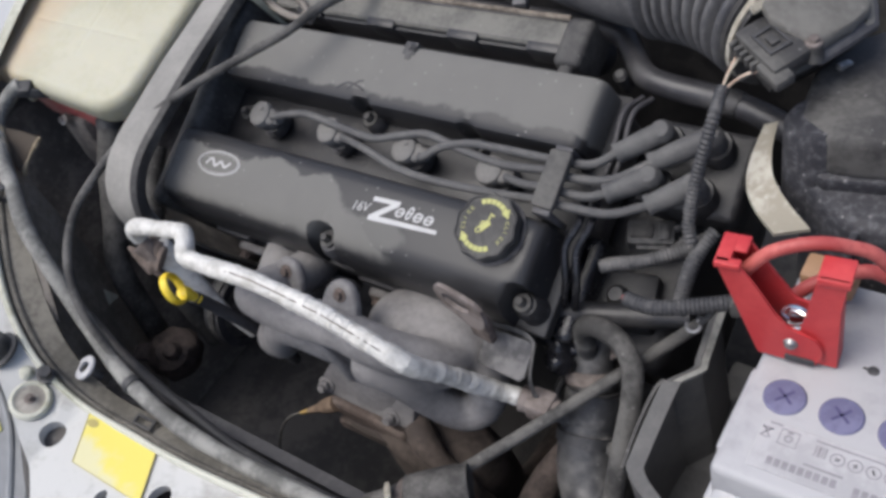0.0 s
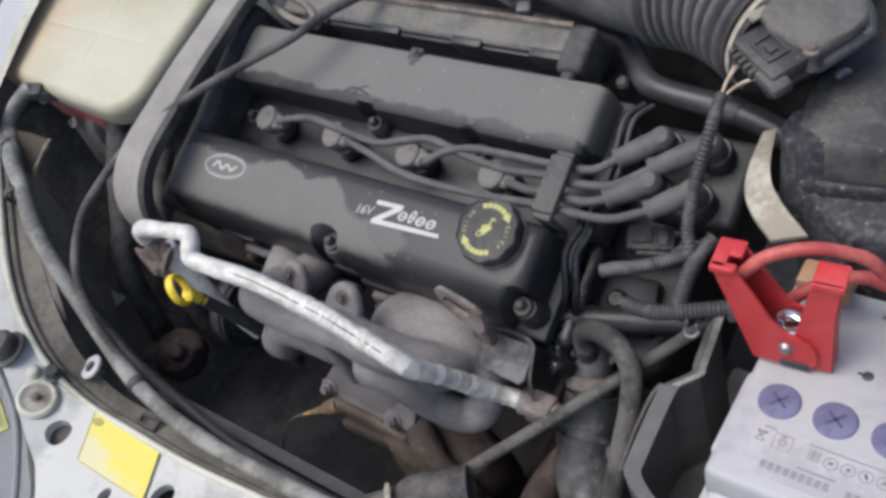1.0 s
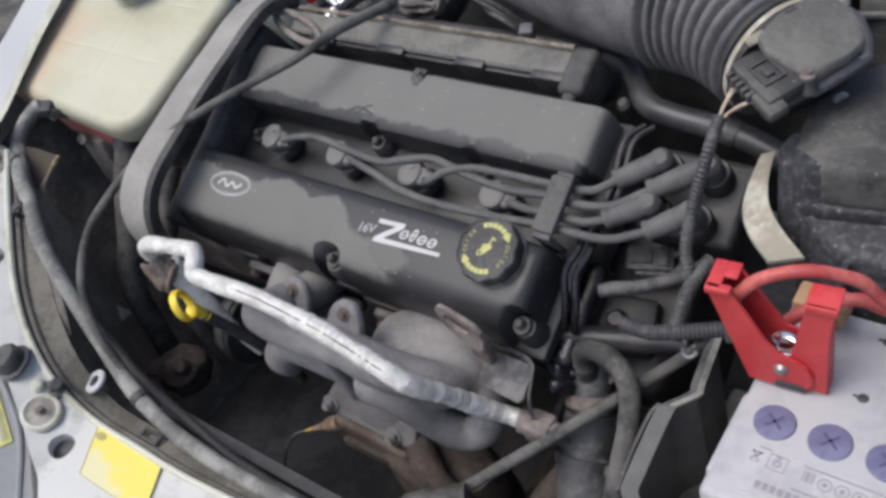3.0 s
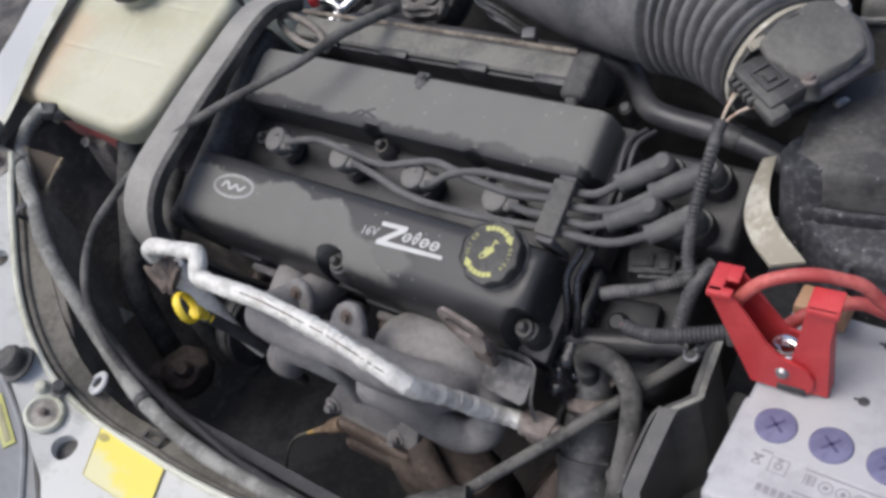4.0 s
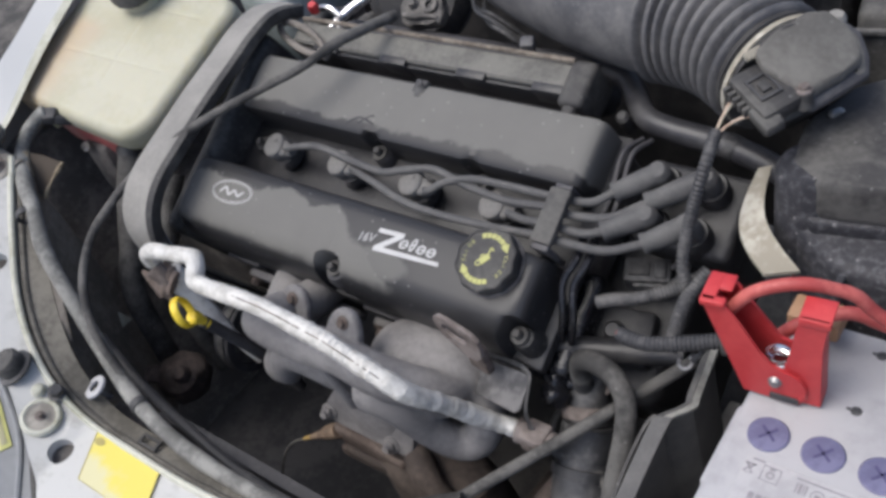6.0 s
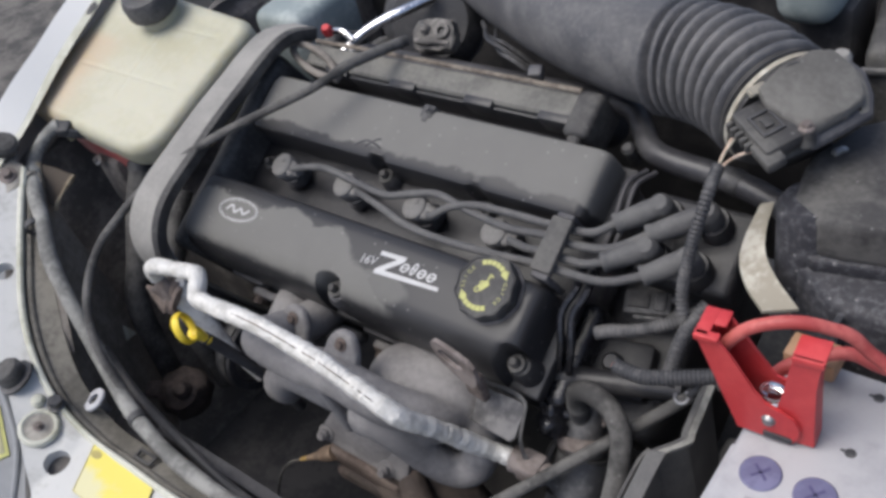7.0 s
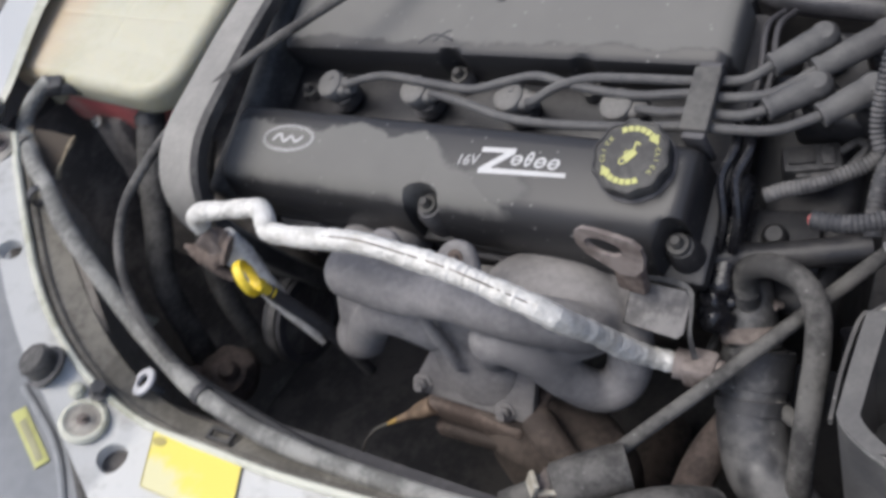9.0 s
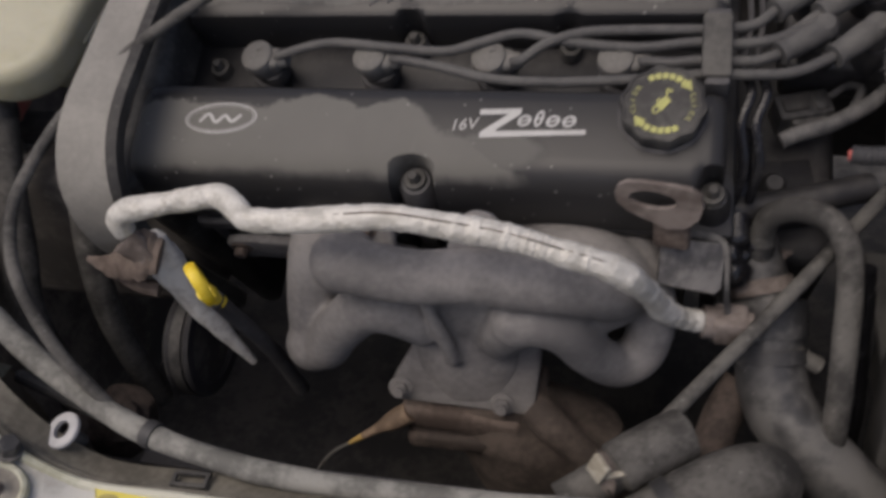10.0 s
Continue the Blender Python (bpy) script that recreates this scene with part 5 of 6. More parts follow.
part("collar", lathe([(0.0215, -0.014), (0.0258, -0.014), (0.0266, -0.010), (0.0266, 0.010), (0.0258, 0.014), (0.0215, 0.014), (0.0215, -0.014)], 28), "alloy", stat, "scratched grey collar", m=between((0.2545, -0.089, 0.687), (0.256, -0.104, 0.672)))
hose("top_hose", "thick dusty radiator hose running down from the thermostat", [(0.251, -0.080, 0.698), (0.254, -0.096, 0.680), (0.256, -0.114, 0.662), (0.264, -0.134, 0.642), (0.282, -0.153, 0.628), (0.306, -0.170, 0.612), (0.335, -0.185, 0.59)], lambda s, u: 0.0225 + 0.0030 * min(1, u * 3), "hoseshine", n=24, jitter=0.02, clampat=[((0.2555, -0.108, 0.668), (0.257, -0.118, 0.658))])
hose("brown_hose", "brown stained coolant hose in the shade", [(0.240, -0.112, 0.640), (0.228, -0.128, 0.624), (0.220, -0.148, 0.610), (0.215, -0.170, 0.592), (0.21, -0.19, 0.56)], 0.0150, "rustdark")
hose("barrel_hose", "dusty rubber hose end with a clamp at the radiator", [(0.196, -0.200, 0.690), (0.180, -0.211, 0.690), (0.162, -0.224, 0.688), (0.146, -0.236, 0.684), (0.12, -0.252, 0.675)], lambda s, u: 0.0180 if u < 0.55 else 0.0130, clampat=[((0.148, -0.2345, 0.6845), (0.138, -0.241, 0.681))])
hose("bottom_hose", "broad dusty radiator hose beside the clamp", [(0.252, -0.205, 0.655), (0.236, -0.220, 0.672), (0.215, -0.236, 0.678), (0.19, -0.252, 0.672), (0.16, -0.27, 0.66)], 0.0245, n=24, clampat=[((0.192, -0.2505, 0.6725), (0.178, -0.259, 0.668))])
pc = thing("hose_clip", "pale steel spring clip on the hose end", "clip", Matrix.Translation((0.143, -0.238, 0.701)) @ pose(0, 0, 0, 10, 0, 40))
part("band", lathe([(0.0145, -0.004), (0.0155, -0.004), (0.0155, 0.004), (0.0145, 0.004), (0.0145, -0.004)], 24), "rustgrey", pc, m=pose(0.006, -0.002, -0.016, 90, 0, 60))
part("tongue", rbox((-0.002, -0.010, -0.004), (0.002, 0.004, 0.012), 0.001), "band", pc, m=pose(-0.004, 0, 0, 0, 20, 0))
part("tongue", rbox((-0.003, -0.002, -0.002), (0.016, 0.002, 0.002), 0.001), "band", pc, m=pose(0, -0.008, -0.002, 0, 0, -20))

strut = thing("gear_rod", "dusty grey straight rod across the hoses", "rod")
part("rod", tube([(0.182, -0.190, 0.687), (0.25, -0.117, 0.723), (0.330, -0.028, 0.766)], 0.0054, 12), "dusthose", strut)
part("end_bolt", lathe([(0.0005, 0.003), (0.0024, 0.003), (0.0034, 0.001), (0.0034, -0.006), (0.0005, -0.006)], 16), "alloy", strut, "dull steel end", m=Matrix.Translation((0.331, -0.033, 0.777)) @ pose(0, 0, 0, 40, 20))
solo("coolant_pipe", tube([(0.212, -0.118, 0.700), (0.24, -0.112, 0.692), (0.270, -0.112, 0.678), (0.289, -0.114, 0.668)], 0.0065, 12), "dusthose", "thin dusty pipe behind the rod", "pipe")
solo("cross_pipe", tube([(0.214, -0.052, 0.757), (0.26, -0.040, 0.757), (0.318, -0.022, 0.760)], 0.0105, 16), "oilshade", "short black pipe beside the head", "pipe")
unit = thing("sensor_block", "black sensor block with a bolt at the head's end", "sensor", Matrix.Translation((0.246, -0.012, 0.748)) @ pose(0, 0, 0, 27, 0, 10))
part("block", rbox((-0.030, -0.03, -0.03), (0.036, 0.02, 0.006), 0.005), "oilshade", unit)
part("face", rbox((-0.034, -0.026, -0.004), (-0.012, 0.014, 0.008), 0.003), "alloy", unit, "dull alloy face")
part("bolt", lathe([(0.0005, 0.012), (0.006, 0.012), (0.009, 0.008), (0.010, 0.0), (0.0005, 0.0)], 18), "alloy", unit, m=pose(0.004, -0.004, 0.006))
for dx in (0.0, 0.010):
    solo("rubber_loop", tube([(0.222 + dx, -0.055, 0.770), (0.226 + dx, -0.050, 0.800), (0.222 + dx, -0.036, 0.822), (0.228 + dx, -0.02, 0.836), (0.224 + dx, 0.0, 0.840)], 0.0035, 8), "oil", "shiny black wire loop at the head's end", "wire", group="black wire loops")
for k in range(2):
    solo("breather_wire", tube([(0.224 + 0.008 * k, 0.020, 0.830), (0.228 + 0.008 * k, 0.045, 0.852), (0.226 + 0.008 * k, 0.075, 0.872), (0.232 + 0.008 * k, 0.10, 0.870)], 0.0024, 8), "black", "thin black wire behind the cover's end", "wire", group="black wires")

# ---- battery, its tray and the red clamp ----
BAT = (0.400, 0.645, -0.184, -0.018)      # x from, to; y from, to
battery = thing("battery", "pale grey car battery with violet cell plugs", "battery", pose(0.52, -0.11, 0.66))
part("case", rbox((0.402 - 0.52, -0.200 + 0.11, 0.0), (0.641 - 0.52, -0.022 + 0.11, 0.165), 0.006, 3), "batside", battery, "white plastic case")
part("lid_tab", rbox((0.3985 - 0.52, -0.169 + 0.11, 0.170), (0.4065 - 0.52, -0.105 + 0.11, 0.1872), 0.003), "battery", battery)
part("lid", rbox((BAT[0] - 0.52, BAT[2] + 0.11, 0.150), (BAT[1] - 0.52, BAT[3] + 0.11, 0.188), 0.005, 3), "battery", battery, "pale grey lid")
part("lid_step", rbox((BAT[0] - 0.52 - 0.004, BAT[2] + 0.11 - 0.004, 0.128), (BAT[1] - 0.52 + 0.004, BAT[3] + 0.11 + 0.004, 0.152), 0.004, 3), "batside", battery)
for k in range(6):
    x, y = 0.424 + 0.0335 * k - 0.52, -0.1205 + 0.11
    plug = part("cell_plug", lathe([(0.0005, 0.0022), (0.0118, 0.0022), (0.0128, 0.0014), (0.0130, 0.0), (0.0005, 0.0)], 36), "violet", battery, "round violet plug with a cross slot", m=pose(x, y, 0.1875, 0, 0, 12))
    # Darker raised bars draw the shade inside the cross slot.
    for a in (0, 90):
        part("slot", rbox((-0.0066, -0.0009, 0), (0.0066, 0.0009, 0.0003), 0), "violetshade", plug, m=pose(0, 0, 0.0022, 0, 0, a + 38))
label = part("label", rbox((-0.0815, -0.0175, 0), (0.105, 0.0165, 0.0005), 0.0002, 1), "batlabel", battery, "silver label with dark marks", m=pose(0.500 - 0.52, -0.1555 + 0.11, 0.1882))


def mark(name, x, y, *pieces):
    part(name, join(*pieces), "darkprint", label, m=pose(x - 0.500, y + 0.1555, 0.0005))


def bar(x0, y0, x1, y1, a=0):
    return (rbox((x0, y0, 0), (x1, y1, 0.0003), 0), pose(0, 0, 0, 0, 0, a))


mark("bin_symbol", 0.4225, -0.1475, bar(-0.0045, -0.0005, 0.0045, 0.0005, 50), bar(-0.0045, -0.0005, 0.0045, 0.0005, -50), bar(-0.0032, 0.0022, 0.0032, 0.0032), bar(-0.0024, -0.0040, 0.0024, -0.0034))
mark("framed_symbol", 0.4355, -0.1475, bar(-0.0055, -0.0055, 0.0055, -0.0050), bar(-0.0055, 0.0050, 0.0055, 0.0055), bar(-0.0055, -0.0050, -0.0050, 0.0050), bar(0.0050, -0.0050, 0.0055, 0.0050), (ring_flat(0, 0, 0.0026, 0.0026, 0.0010, 0.0003, n=16), pose(0, -0.0004, 0)), bar(-0.0016, 0.0032, 0.0016, 0.0046))
mark("barred_symbol", 0.4545, -0.1490, bar(-0.0034, -0.0035, -0.0026, 0.0035), bar(-0.0016, -0.0035, 0.0000, 0.0035), bar(0.0008, -0.0035, 0.0014, 0.0035), bar(0.0022, -0.0035, 0.0032, 0.0035))
for k in range(8):
    mark("round_symbol", 0.4640 + 0.0098 * k, -0.1500, ring_flat(0, 0, 0.0042, 0.0042, 0.0007, 0.0003, n=20), bar(-0.0018, -0.0006, 0.0018, 0.0006, 35 + 40 * (k % 3)), bar(-0.0016, -0.0005, 0.0016, 0.0005, -50 + 30 * (k % 2)))
for x0, x1, y, h in ((0.4285, 0.4690, -0.1655, 0.0050), (0.4770, 0.5180, -0.1665, 0.0068), (0.545, 0.595, -0.1655, 0.0050), (0.4225, 0.4300, -0.1405, 0.0010), (0.4500, 0.5300, -0.1425, 0.0010), (0.4480, 0.4700, -0.1600, 0.0012)):
    n_bars = 9 if h > 0.002 else 1
    w = (x1 - x0) / n_bars
    mark("print", x0, y, *[bar(w * k, -h / 2, w * (k + (0.74 if n_bars > 1 else 1)), h / 2) for k in range(n_bars)])
# Dark raised discs and bars stand for the shaded vent openings.
for x, y in ((0.4655, -0.034), (0.4645, -0.082)):
    part("vent_hole", lathe([(0.0005, 0.0006), (0.0032, 0.0006), (0.0036, 0.0), (0.0005, 0.0)], 16), "rubber", battery, m=pose(x - 0.52, y + 0.11, 0.188))
    part("vent_slot", rbox((-0.006, -0.0008, 0), (0.0, 0.0008, 0.0005), 0), "rubber", battery, m=pose(x - 0.52, y + 0.11, 0.188))
part("terminal", lathe([(0.0005, 0.016), (0.0080, 0.016), (0.0090, 0.0), (0.0005, 0.0)], 24), "steel", battery, m=pose(0.4235 - 0.52, -0.070 + 0.11, 0.187))
part("terminal", lathe([(0.0005, 0.016), (0.0080, 0.016), (0.0090, 0.0), (0.0005, 0.0)], 24), "steel", battery, m=pose(0.615 - 0.52, -0.050 + 0.11, 0.187))

clampm = Matrix.Translation((0.4222, -0.0945, 0.8485)) @ pose(0, 0, 0, 0, 0, 5)
jump = thing("jump_lead_clamp", "bright red plastic jump-lead clamp on the battery terminal", "battery clamp", clampm)


def slab(face, y, thick):
    """An upright plate: an outline in x and z, its front at y, thick to the back."""
    bm = prism(face, thick, 0.0006, 1)
    bm.transform(pose(0, y + thick, 0, 90))
    return bm


def wall_along(line, y0, y1, thick):
    """The side wall of a channel along a line in x and z."""
    rings = []
    for i, (x, z) in enumerate(line):
        a, b = Vector(line[max(i - 1, 0)]), Vector(line[min(i + 1, len(line) - 1)])
        t = (b - a).normalized() * thick
        rings.append([(x, y0, z), (x, y1, z), (x + t.y, y1, z - t.x), (x + t.y, y0, z - t.x)])
    return loft(rings)


LEFT = [(-0.0240, 0.0035), (0.0100, 0.0010), (0.0150, 0.0090), (0.0155, 0.0180), (0.0110, 0.0270), (0.0030, 0.0315), (-0.0060, 0.0340), (-0.0130, 0.0440), (-0.0250, 0.0670), (-0.0345, 0.0830), (-0.0480, 0.0810)]
LEFTBACK = [(-0.0240, 0.0035), (0.0150, 0.0090), (0.0130, 0.0360), (-0.0060, 0.0380), (-0.0170, 0.0560), (-0.0330, 0.0830), (-0.0480, 0.0810)]
RIGHT = [(0.0000, 0.0015), (0.0235, 0.0015), (0.0225, 0.0560), (0.0255, 0.0830), (0.0095, 0.0830), (0.0065, 0.0680), (0.0035, 0.0480), (0.0010, 0.0340)]
part("arm", join(slab(LEFT, 0.0, 0.0022), slab(LEFTBACK, 0.0205, 0.0022), wall_along([(-0.0240, 0.0035), (-0.0360, 0.0430), (-0.0480, 0.0810)], 0.001, 0.0215, 0.0022)), "red", jump, "red moulded arm", 30)
part("arm", join(slab(RIGHT, 0.0026, 0.0022), slab(RIGHT, 0.0170, 0.0022), wall_along([(0.0255, 0.0830), (0.0225, 0.0560), (0.0235, 0.0015)], 0.0036, 0.018, 0.0022)), "red", jump, "red moulded arm", 30)
part("grip", join(rbox((-0.0492, -0.0018, 0.0800), (-0.0335, 0.0045, 0.0850), 0.0012), rbox((-0.0492, 0.0, 0.0825), (-0.0400, 0.0240, 0.0850), 0.0010), rbox((-0.0405, 0.0105, 0.0825), (-0.0325, 0.0240, 0.0850), 0.0010)), "red", jump, "folded end of the grip")
part("grip", join(rbox((0.0085, 0.0006, 0.0790), (0.0268, 0.0044, 0.0850), 0.0012), rbox((0.0085, 0.0010, 0.0825), (0.0268, 0.0200, 0.0850), 0.0010)), "red", jump, "folded end of the grip")
part("pivot_ring", ring_flat(0, 0, 0.0150, 0.0150, 0.0012, 0.0005, radians(-60), radians(75), 20), "red", jump, m=pose(-0.0005, 0.0, 0.017, 90))
part("rivet", lathe([(0.0005, 0.003), (0.003, 0.0026), (0.0046, 0.0), (0.0005, 0.0)], 18), "steel", jump, "steel rivet", m=pose(-0.004, 0.0, 0.0200, 90))
part("spring", tube([(0.0075 * math.cos(a), 0.010 + 0.0060 * math.sin(a), 0.027 + 0.0006 * a) for a in (math.pi * i / 5 for i in range(28))], 0.0013, 6, 3), "chrome", jump, "steel coil spring", m=pose(-0.004, 0, 0.001))
# Solid dark block paints the shaded gap between the jaws.
part("jaw_gap_block", rbox((-0.009, -0.0012, 0.0030), (0.009, 0.004, 0.0085), 0.0006), "rubber", jump, "dark block drawn as the jaw opening", m=pose(0.0015, 0, 0, 0, 3, 0))
solo("jump_lead", tube([(0.3850, -0.086, 0.910), (0.3900, -0.085, 0.920), (0.400, -0.082, 0.932), (0.413, -0.076, 0.937), (0.427, -0.069, 0.937), (0.440, -0.061, 0.930), (0.452, -0.055, 0.922), (0.466, -0.050, 0.904), (0.50, -0.045, 0.885), (0.66, -0.03, 0.86)], 0.0042, 14), "redcable", "red rubber jump lead running off the clamp", "jump lead")
post = thing("terminal_cable", "faded red battery cable behind the clamp", "cable")
part("cable", tube([(0.405, -0.064, 0.868), (0.420, -0.054, 0.882), (0.445, -0.040, 0.888), (0.465, -0.035, 0.880), (0.50, -0.02, 0.86)], 0.0045, 12), "redcable", post)
part("fuse_cover", rbox((0.406, -0.044, 0.858), (0.440, -0.022, 0.874), 0.003), plain("tan_plastic", (0.34, 0.20, 0.11)), post, "tan plastic cover")

tray = thing("battery_tray", "black plastic battery tray with a folded lip", "tray")
side = [(0.339, -0.028, 0.788), (0.342, -0.068, 0.779), (0.3425, -0.077, 0.777), (0.330, -0.096, 0.779), (0.3275, -0.103, 0.777), (0.3235, -0.148, 0.753), (0.325, -0.160, 0.746), (0.345, -0.172, 0.737), (0.40, -0.195, 0.728)]
low = [(x + 0.012, y, 0.56) for x, y, z in side]
part("wall", loft([[p, q, q + Vector((0.004, 0.002, 0)), p + Vector((0.004, 0.002, 0))] for p, q in zip(smooth_path(side, 4), smooth_path(low, 4))]), "lead", tray, "smooth dusty grey wall")
part("lip", strip(side, [(x + 0.009, y + 0.003, z - 0.002) for x, y, z in side], 0.003), "loom", tray, "dusty folded lip")
part("broad_lip", strip(side[3:8], [(x + 0.013, y + 0.003, z + 0.001) for x, y, z in side[3:8]], 0.003), "lead", tray, "broad dusty front lip")
part("strip", strip([(0.326, -0.094, 0.776), (0.3225, -0.104, 0.773), (0.319, -0.130, 0.758), (0.3185, -0.158, 0.743)], [(0.3285, -0.094, 0.776), (0.3250, -0.104, 0.773), (0.3215, -0.130, 0.758), (0.3210, -0.158, 0.743)], 0.006), "dustblack", tray, "second folded edge")
part("floor", rbox((0.335, -0.22, 0.645), (0.66, 0.02, 0.658), 0.004), "lead", tray)
part("drain_hose", tube([(0.314, -0.075, 0.73), (0.318, -0.08, 0.70), (0.322, -0.09, 0.65), (0.327, -0.10, 0.59), (0.33, -0.1, 0.5)], 0.0065, 12), "oil", tray, "shiny black drain hose")

# ---- wiring ----
loom = thing("wiring_loom", "dusty corrugated wiring conduit with bare red ends", "conduit")
part("conduit", tube([(0.289, -0.066, 0.822), (0.300, -0.068, 0.823), (0.316, -0.067, 0.824), (0.341, -0.057, 0.826), (0.368, -0.044, 0.828)], ribbed(0.0060, 0.00042, 0.0032), 14, 6, wall=0.3, step=0.0007), "rubber", loom)
part("bare_end", tube([(0.287, -0.0662, 0.8215), (0.296, -0.067, 0.8225)], 0.0036, 8), "redcable", loom, "red wire end")
part("ring_terminal", tube([(0.005 * math.cos(a), 0.005 * math.sin(a), 0) for a in (radians(-200 + 22 * k) for k in range(13))], 0.0013, 8, 3), "steel", loom, "bright bent ring terminal", m=pose(0.335, -0.054, 0.797, 30, 0, 10))
part("terminal_wire", tube([(0.340, -0.052, 0.799), (0.346, -0.050, 0.808), (0.352, -0.050, 0.822)], 0.0022, 8), "rubber", loom)
part("plug", rbox((-0.011, -0.009, -0.009), (0.011, 0.009, 0.009), 0.0025), "dustblack", loom, "black plug", m=Matrix.Translation((0.371, -0.043, 0.829)) @ pose(0, 0, 0, 0, 0, 20))
loom = thing("wiring_loom", "dusty corrugated conduit lying towards the head", "conduit")
part("conduit", tube([(0.250, -0.032, 0.806), (0.262, -0.028, 0.810), (0.282, -0.020, 0.812), (0.306, -0.003, 0.816), (0.320, 0.008, 0.822)], ribbed(0.0056, 0.00036, 0.0032), 14, 6, step=0.0007), "rubber", loom)
loom = thing("wiring_loom", "taped black conduit hanging from the air sensor", "conduit")
part("conduit", tube([(0.3212, 0.050, 0.936), (0.3215, 0.044, 0.934), (0.322, 0.037, 0.931), (0.322, 0.030, 0.926), (0.320, 0.017, 0.908), (0.316, 0.007, 0.882), (0.314, -0.004, 0.853), (0.318, -0.012, 0.838)], ribbed(0.0046, 0.0005, 0.0036), 14, 6, step=0.0008), "rubber", loom)
part("conduit", tube([(0.330, 0.004, 0.838), (0.326, -0.006, 0.834), (0.322, -0.022, 0.825), (0.321, -0.038, 0.812), (0.322, -0.052, 0.80)], ribbed(0.0060, 0.00042, 0.0033), 14, 6, step=0.0008), "rubber", loom)
for k, (dx, dy, dz) in enumerate(((0.0, 0.0, 0.0), (0.0022, 0.0016, 0.001), (0.020, -0.011, 0.004), (0.021, -0.008, 0.002))):
    part("wire", tube([(0.3215, 0.045, 0.934), (0.321 + dx * 0.3, 0.054 + dy * 0.2, 0.939 + dz * 0.3), (0.322 + dx * 0.7, 0.060 + dy * 0.6, 0.944 + dz), (0.324 + dx, 0.067 + dy, 0.950)], 0.0009, 6), "copper" if k % 2 == 0 else "band", loom, "thin pale wire")

front_loom = thing("front_loom", "long dusty wiring loom along the bay edge", "wiring loom")
part("sleeve", tube([(-0.455, -0.040, 0.882), (-0.464, -0.080, 0.870), (-0.456, -0.112, 0.860), (-0.418, -0.146, 0.848), (-0.370, -0.172, 0.836), (-0.327, -0.199, 0.822), (-0.290, -0.217, 0.796), (-0.262, -0.229, 0.765), (-0.235, -0.240, 0.745), (-0.190, -0.256, 0.728), (-0.147, -0.267, 0.718), (-0.09, -0.276, 0.712), (-0.03, -0.279, 0.708), (0.06, -0.277, 0.704), (0.16, -0.270, 0.70), (0.30, -0.262, 0.695)],
                    lambda s, u: 0.0090 + 0.0004 * math.sin(s * 60) - 0.0010 * min(1, u * 2), 14, 6, jitter=0.03), "loom", front_loom)
for p, q in (((-0.378, -0.180, 0.834), (-0.366, -0.1855, 0.831)), ((-0.155, -0.265, 0.7195), (-0.14, -0.269, 0.717))):
    part("tie", lathe([(0.0075, -0.004), (0.0096, -0.004), (0.0100, 0.0), (0.0096, 0.004), (0.0075, 0.004), (0.0075, -0.004)], 20), "rubber", front_loom, "cable tie", m=between(p, q))
part("branch", tube([(-0.452, -0.116, 0.860), (-0.452, -0.100, 0.872), (-0.444, -0.084, 0.882), (-0.436, -0.074, 0.886)], 0.0075, 12, 6, jitter=0.03), "loom", front_loom, "side branch")
part("plug", join((rbox((-0.012, -0.008, -0.008), (0.012, 0.008, 0.008), 0.003), pose(0, 0, 0, 20, 10, 30)), (rbox((-0.007, -0.006, -0.006), (0.016, 0.006, 0.005), 0.002), pose(0.012, 0.006, -0.006, 0, 30, 60))), "rubber", front_loom, "dark plug", m=pose(-0.436, -0.074, 0.880))
lower = solo("lower_loom", tube([(-0.30, -0.215, 0.70), (-0.22, -0.235, 0.690), (-0.13, -0.250, 0.682), (-0.03, -0.262, 0.678), (0.08, -0.262, 0.675), (0.2, -0.255, 0.67)], 0.0055, 10), "rubber", "thin black loom below the thick one", "wiring loom")

cable = thing("bonnet_cable", "long black cable looping over the cam cover", "cable")
CAB = [(-0.060, 0.146, 0.926), (-0.065, 0.120, 0.931), (-0.076, 0.080, 0.936), (-0.095, 0.036, 0.930), (-0.135, 0.004, 0.917), (-0.185, -0.032, 0.899), (-0.225, -0.070, 0.880), (-0.250, -0.105, 0.863), (-0.264, -0.140, 0.845), (-0.267, -0.168, 0.832), (-0.258, -0.198, 0.815), (-0.240, -0.222, 0.798), (-0.216, -0.242, 0.770), (-0.19, -0.252, 0.73)]
part("sleeve", tube(CAB, lambda s, u: 0.0045 + (0.0012 if u < 0.16 else 0), 12, 6), "dusthose", cable)
part("ferrule", tube([(-0.0695, 0.1045, 0.9330), (-0.0735, 0.090, 0.9352)], 0.0059, 12), "steel", cable, "worn steel ferrule")

# ---- coolant reservoir ----
RES = Matrix.Translation((-0.400, 0.052, 0.9055)) @ pose(0, 0, 0, 17, 7, 0)
tank = thing("coolant_reservoir", "yellowed plastic coolant reservoir with red-stained base", "reservoir", RES)


def outline(inset, z):
    """The tank's rounded plan, drawn in by inset."""
    loop = []
    for cx, cy, r, a0 in ((-0.097, -0.102, 0.022, 180), (0.070, -0.076, 0.046, 270), (0.094, 0.064, 0.022, 0), (-0.097, 0.064, 0.022, 90)):
        loop += [(cx + (r - inset) * math.cos(radians(a0 + 90 * k / 8)), cy + (r - inset) * math.sin(radians(a0 + 90 * k / 8)), z) for k in range(9)]
    return loop


RND = 0.0135
sweep = [radians(90 * k / 8) for k in range(9)]
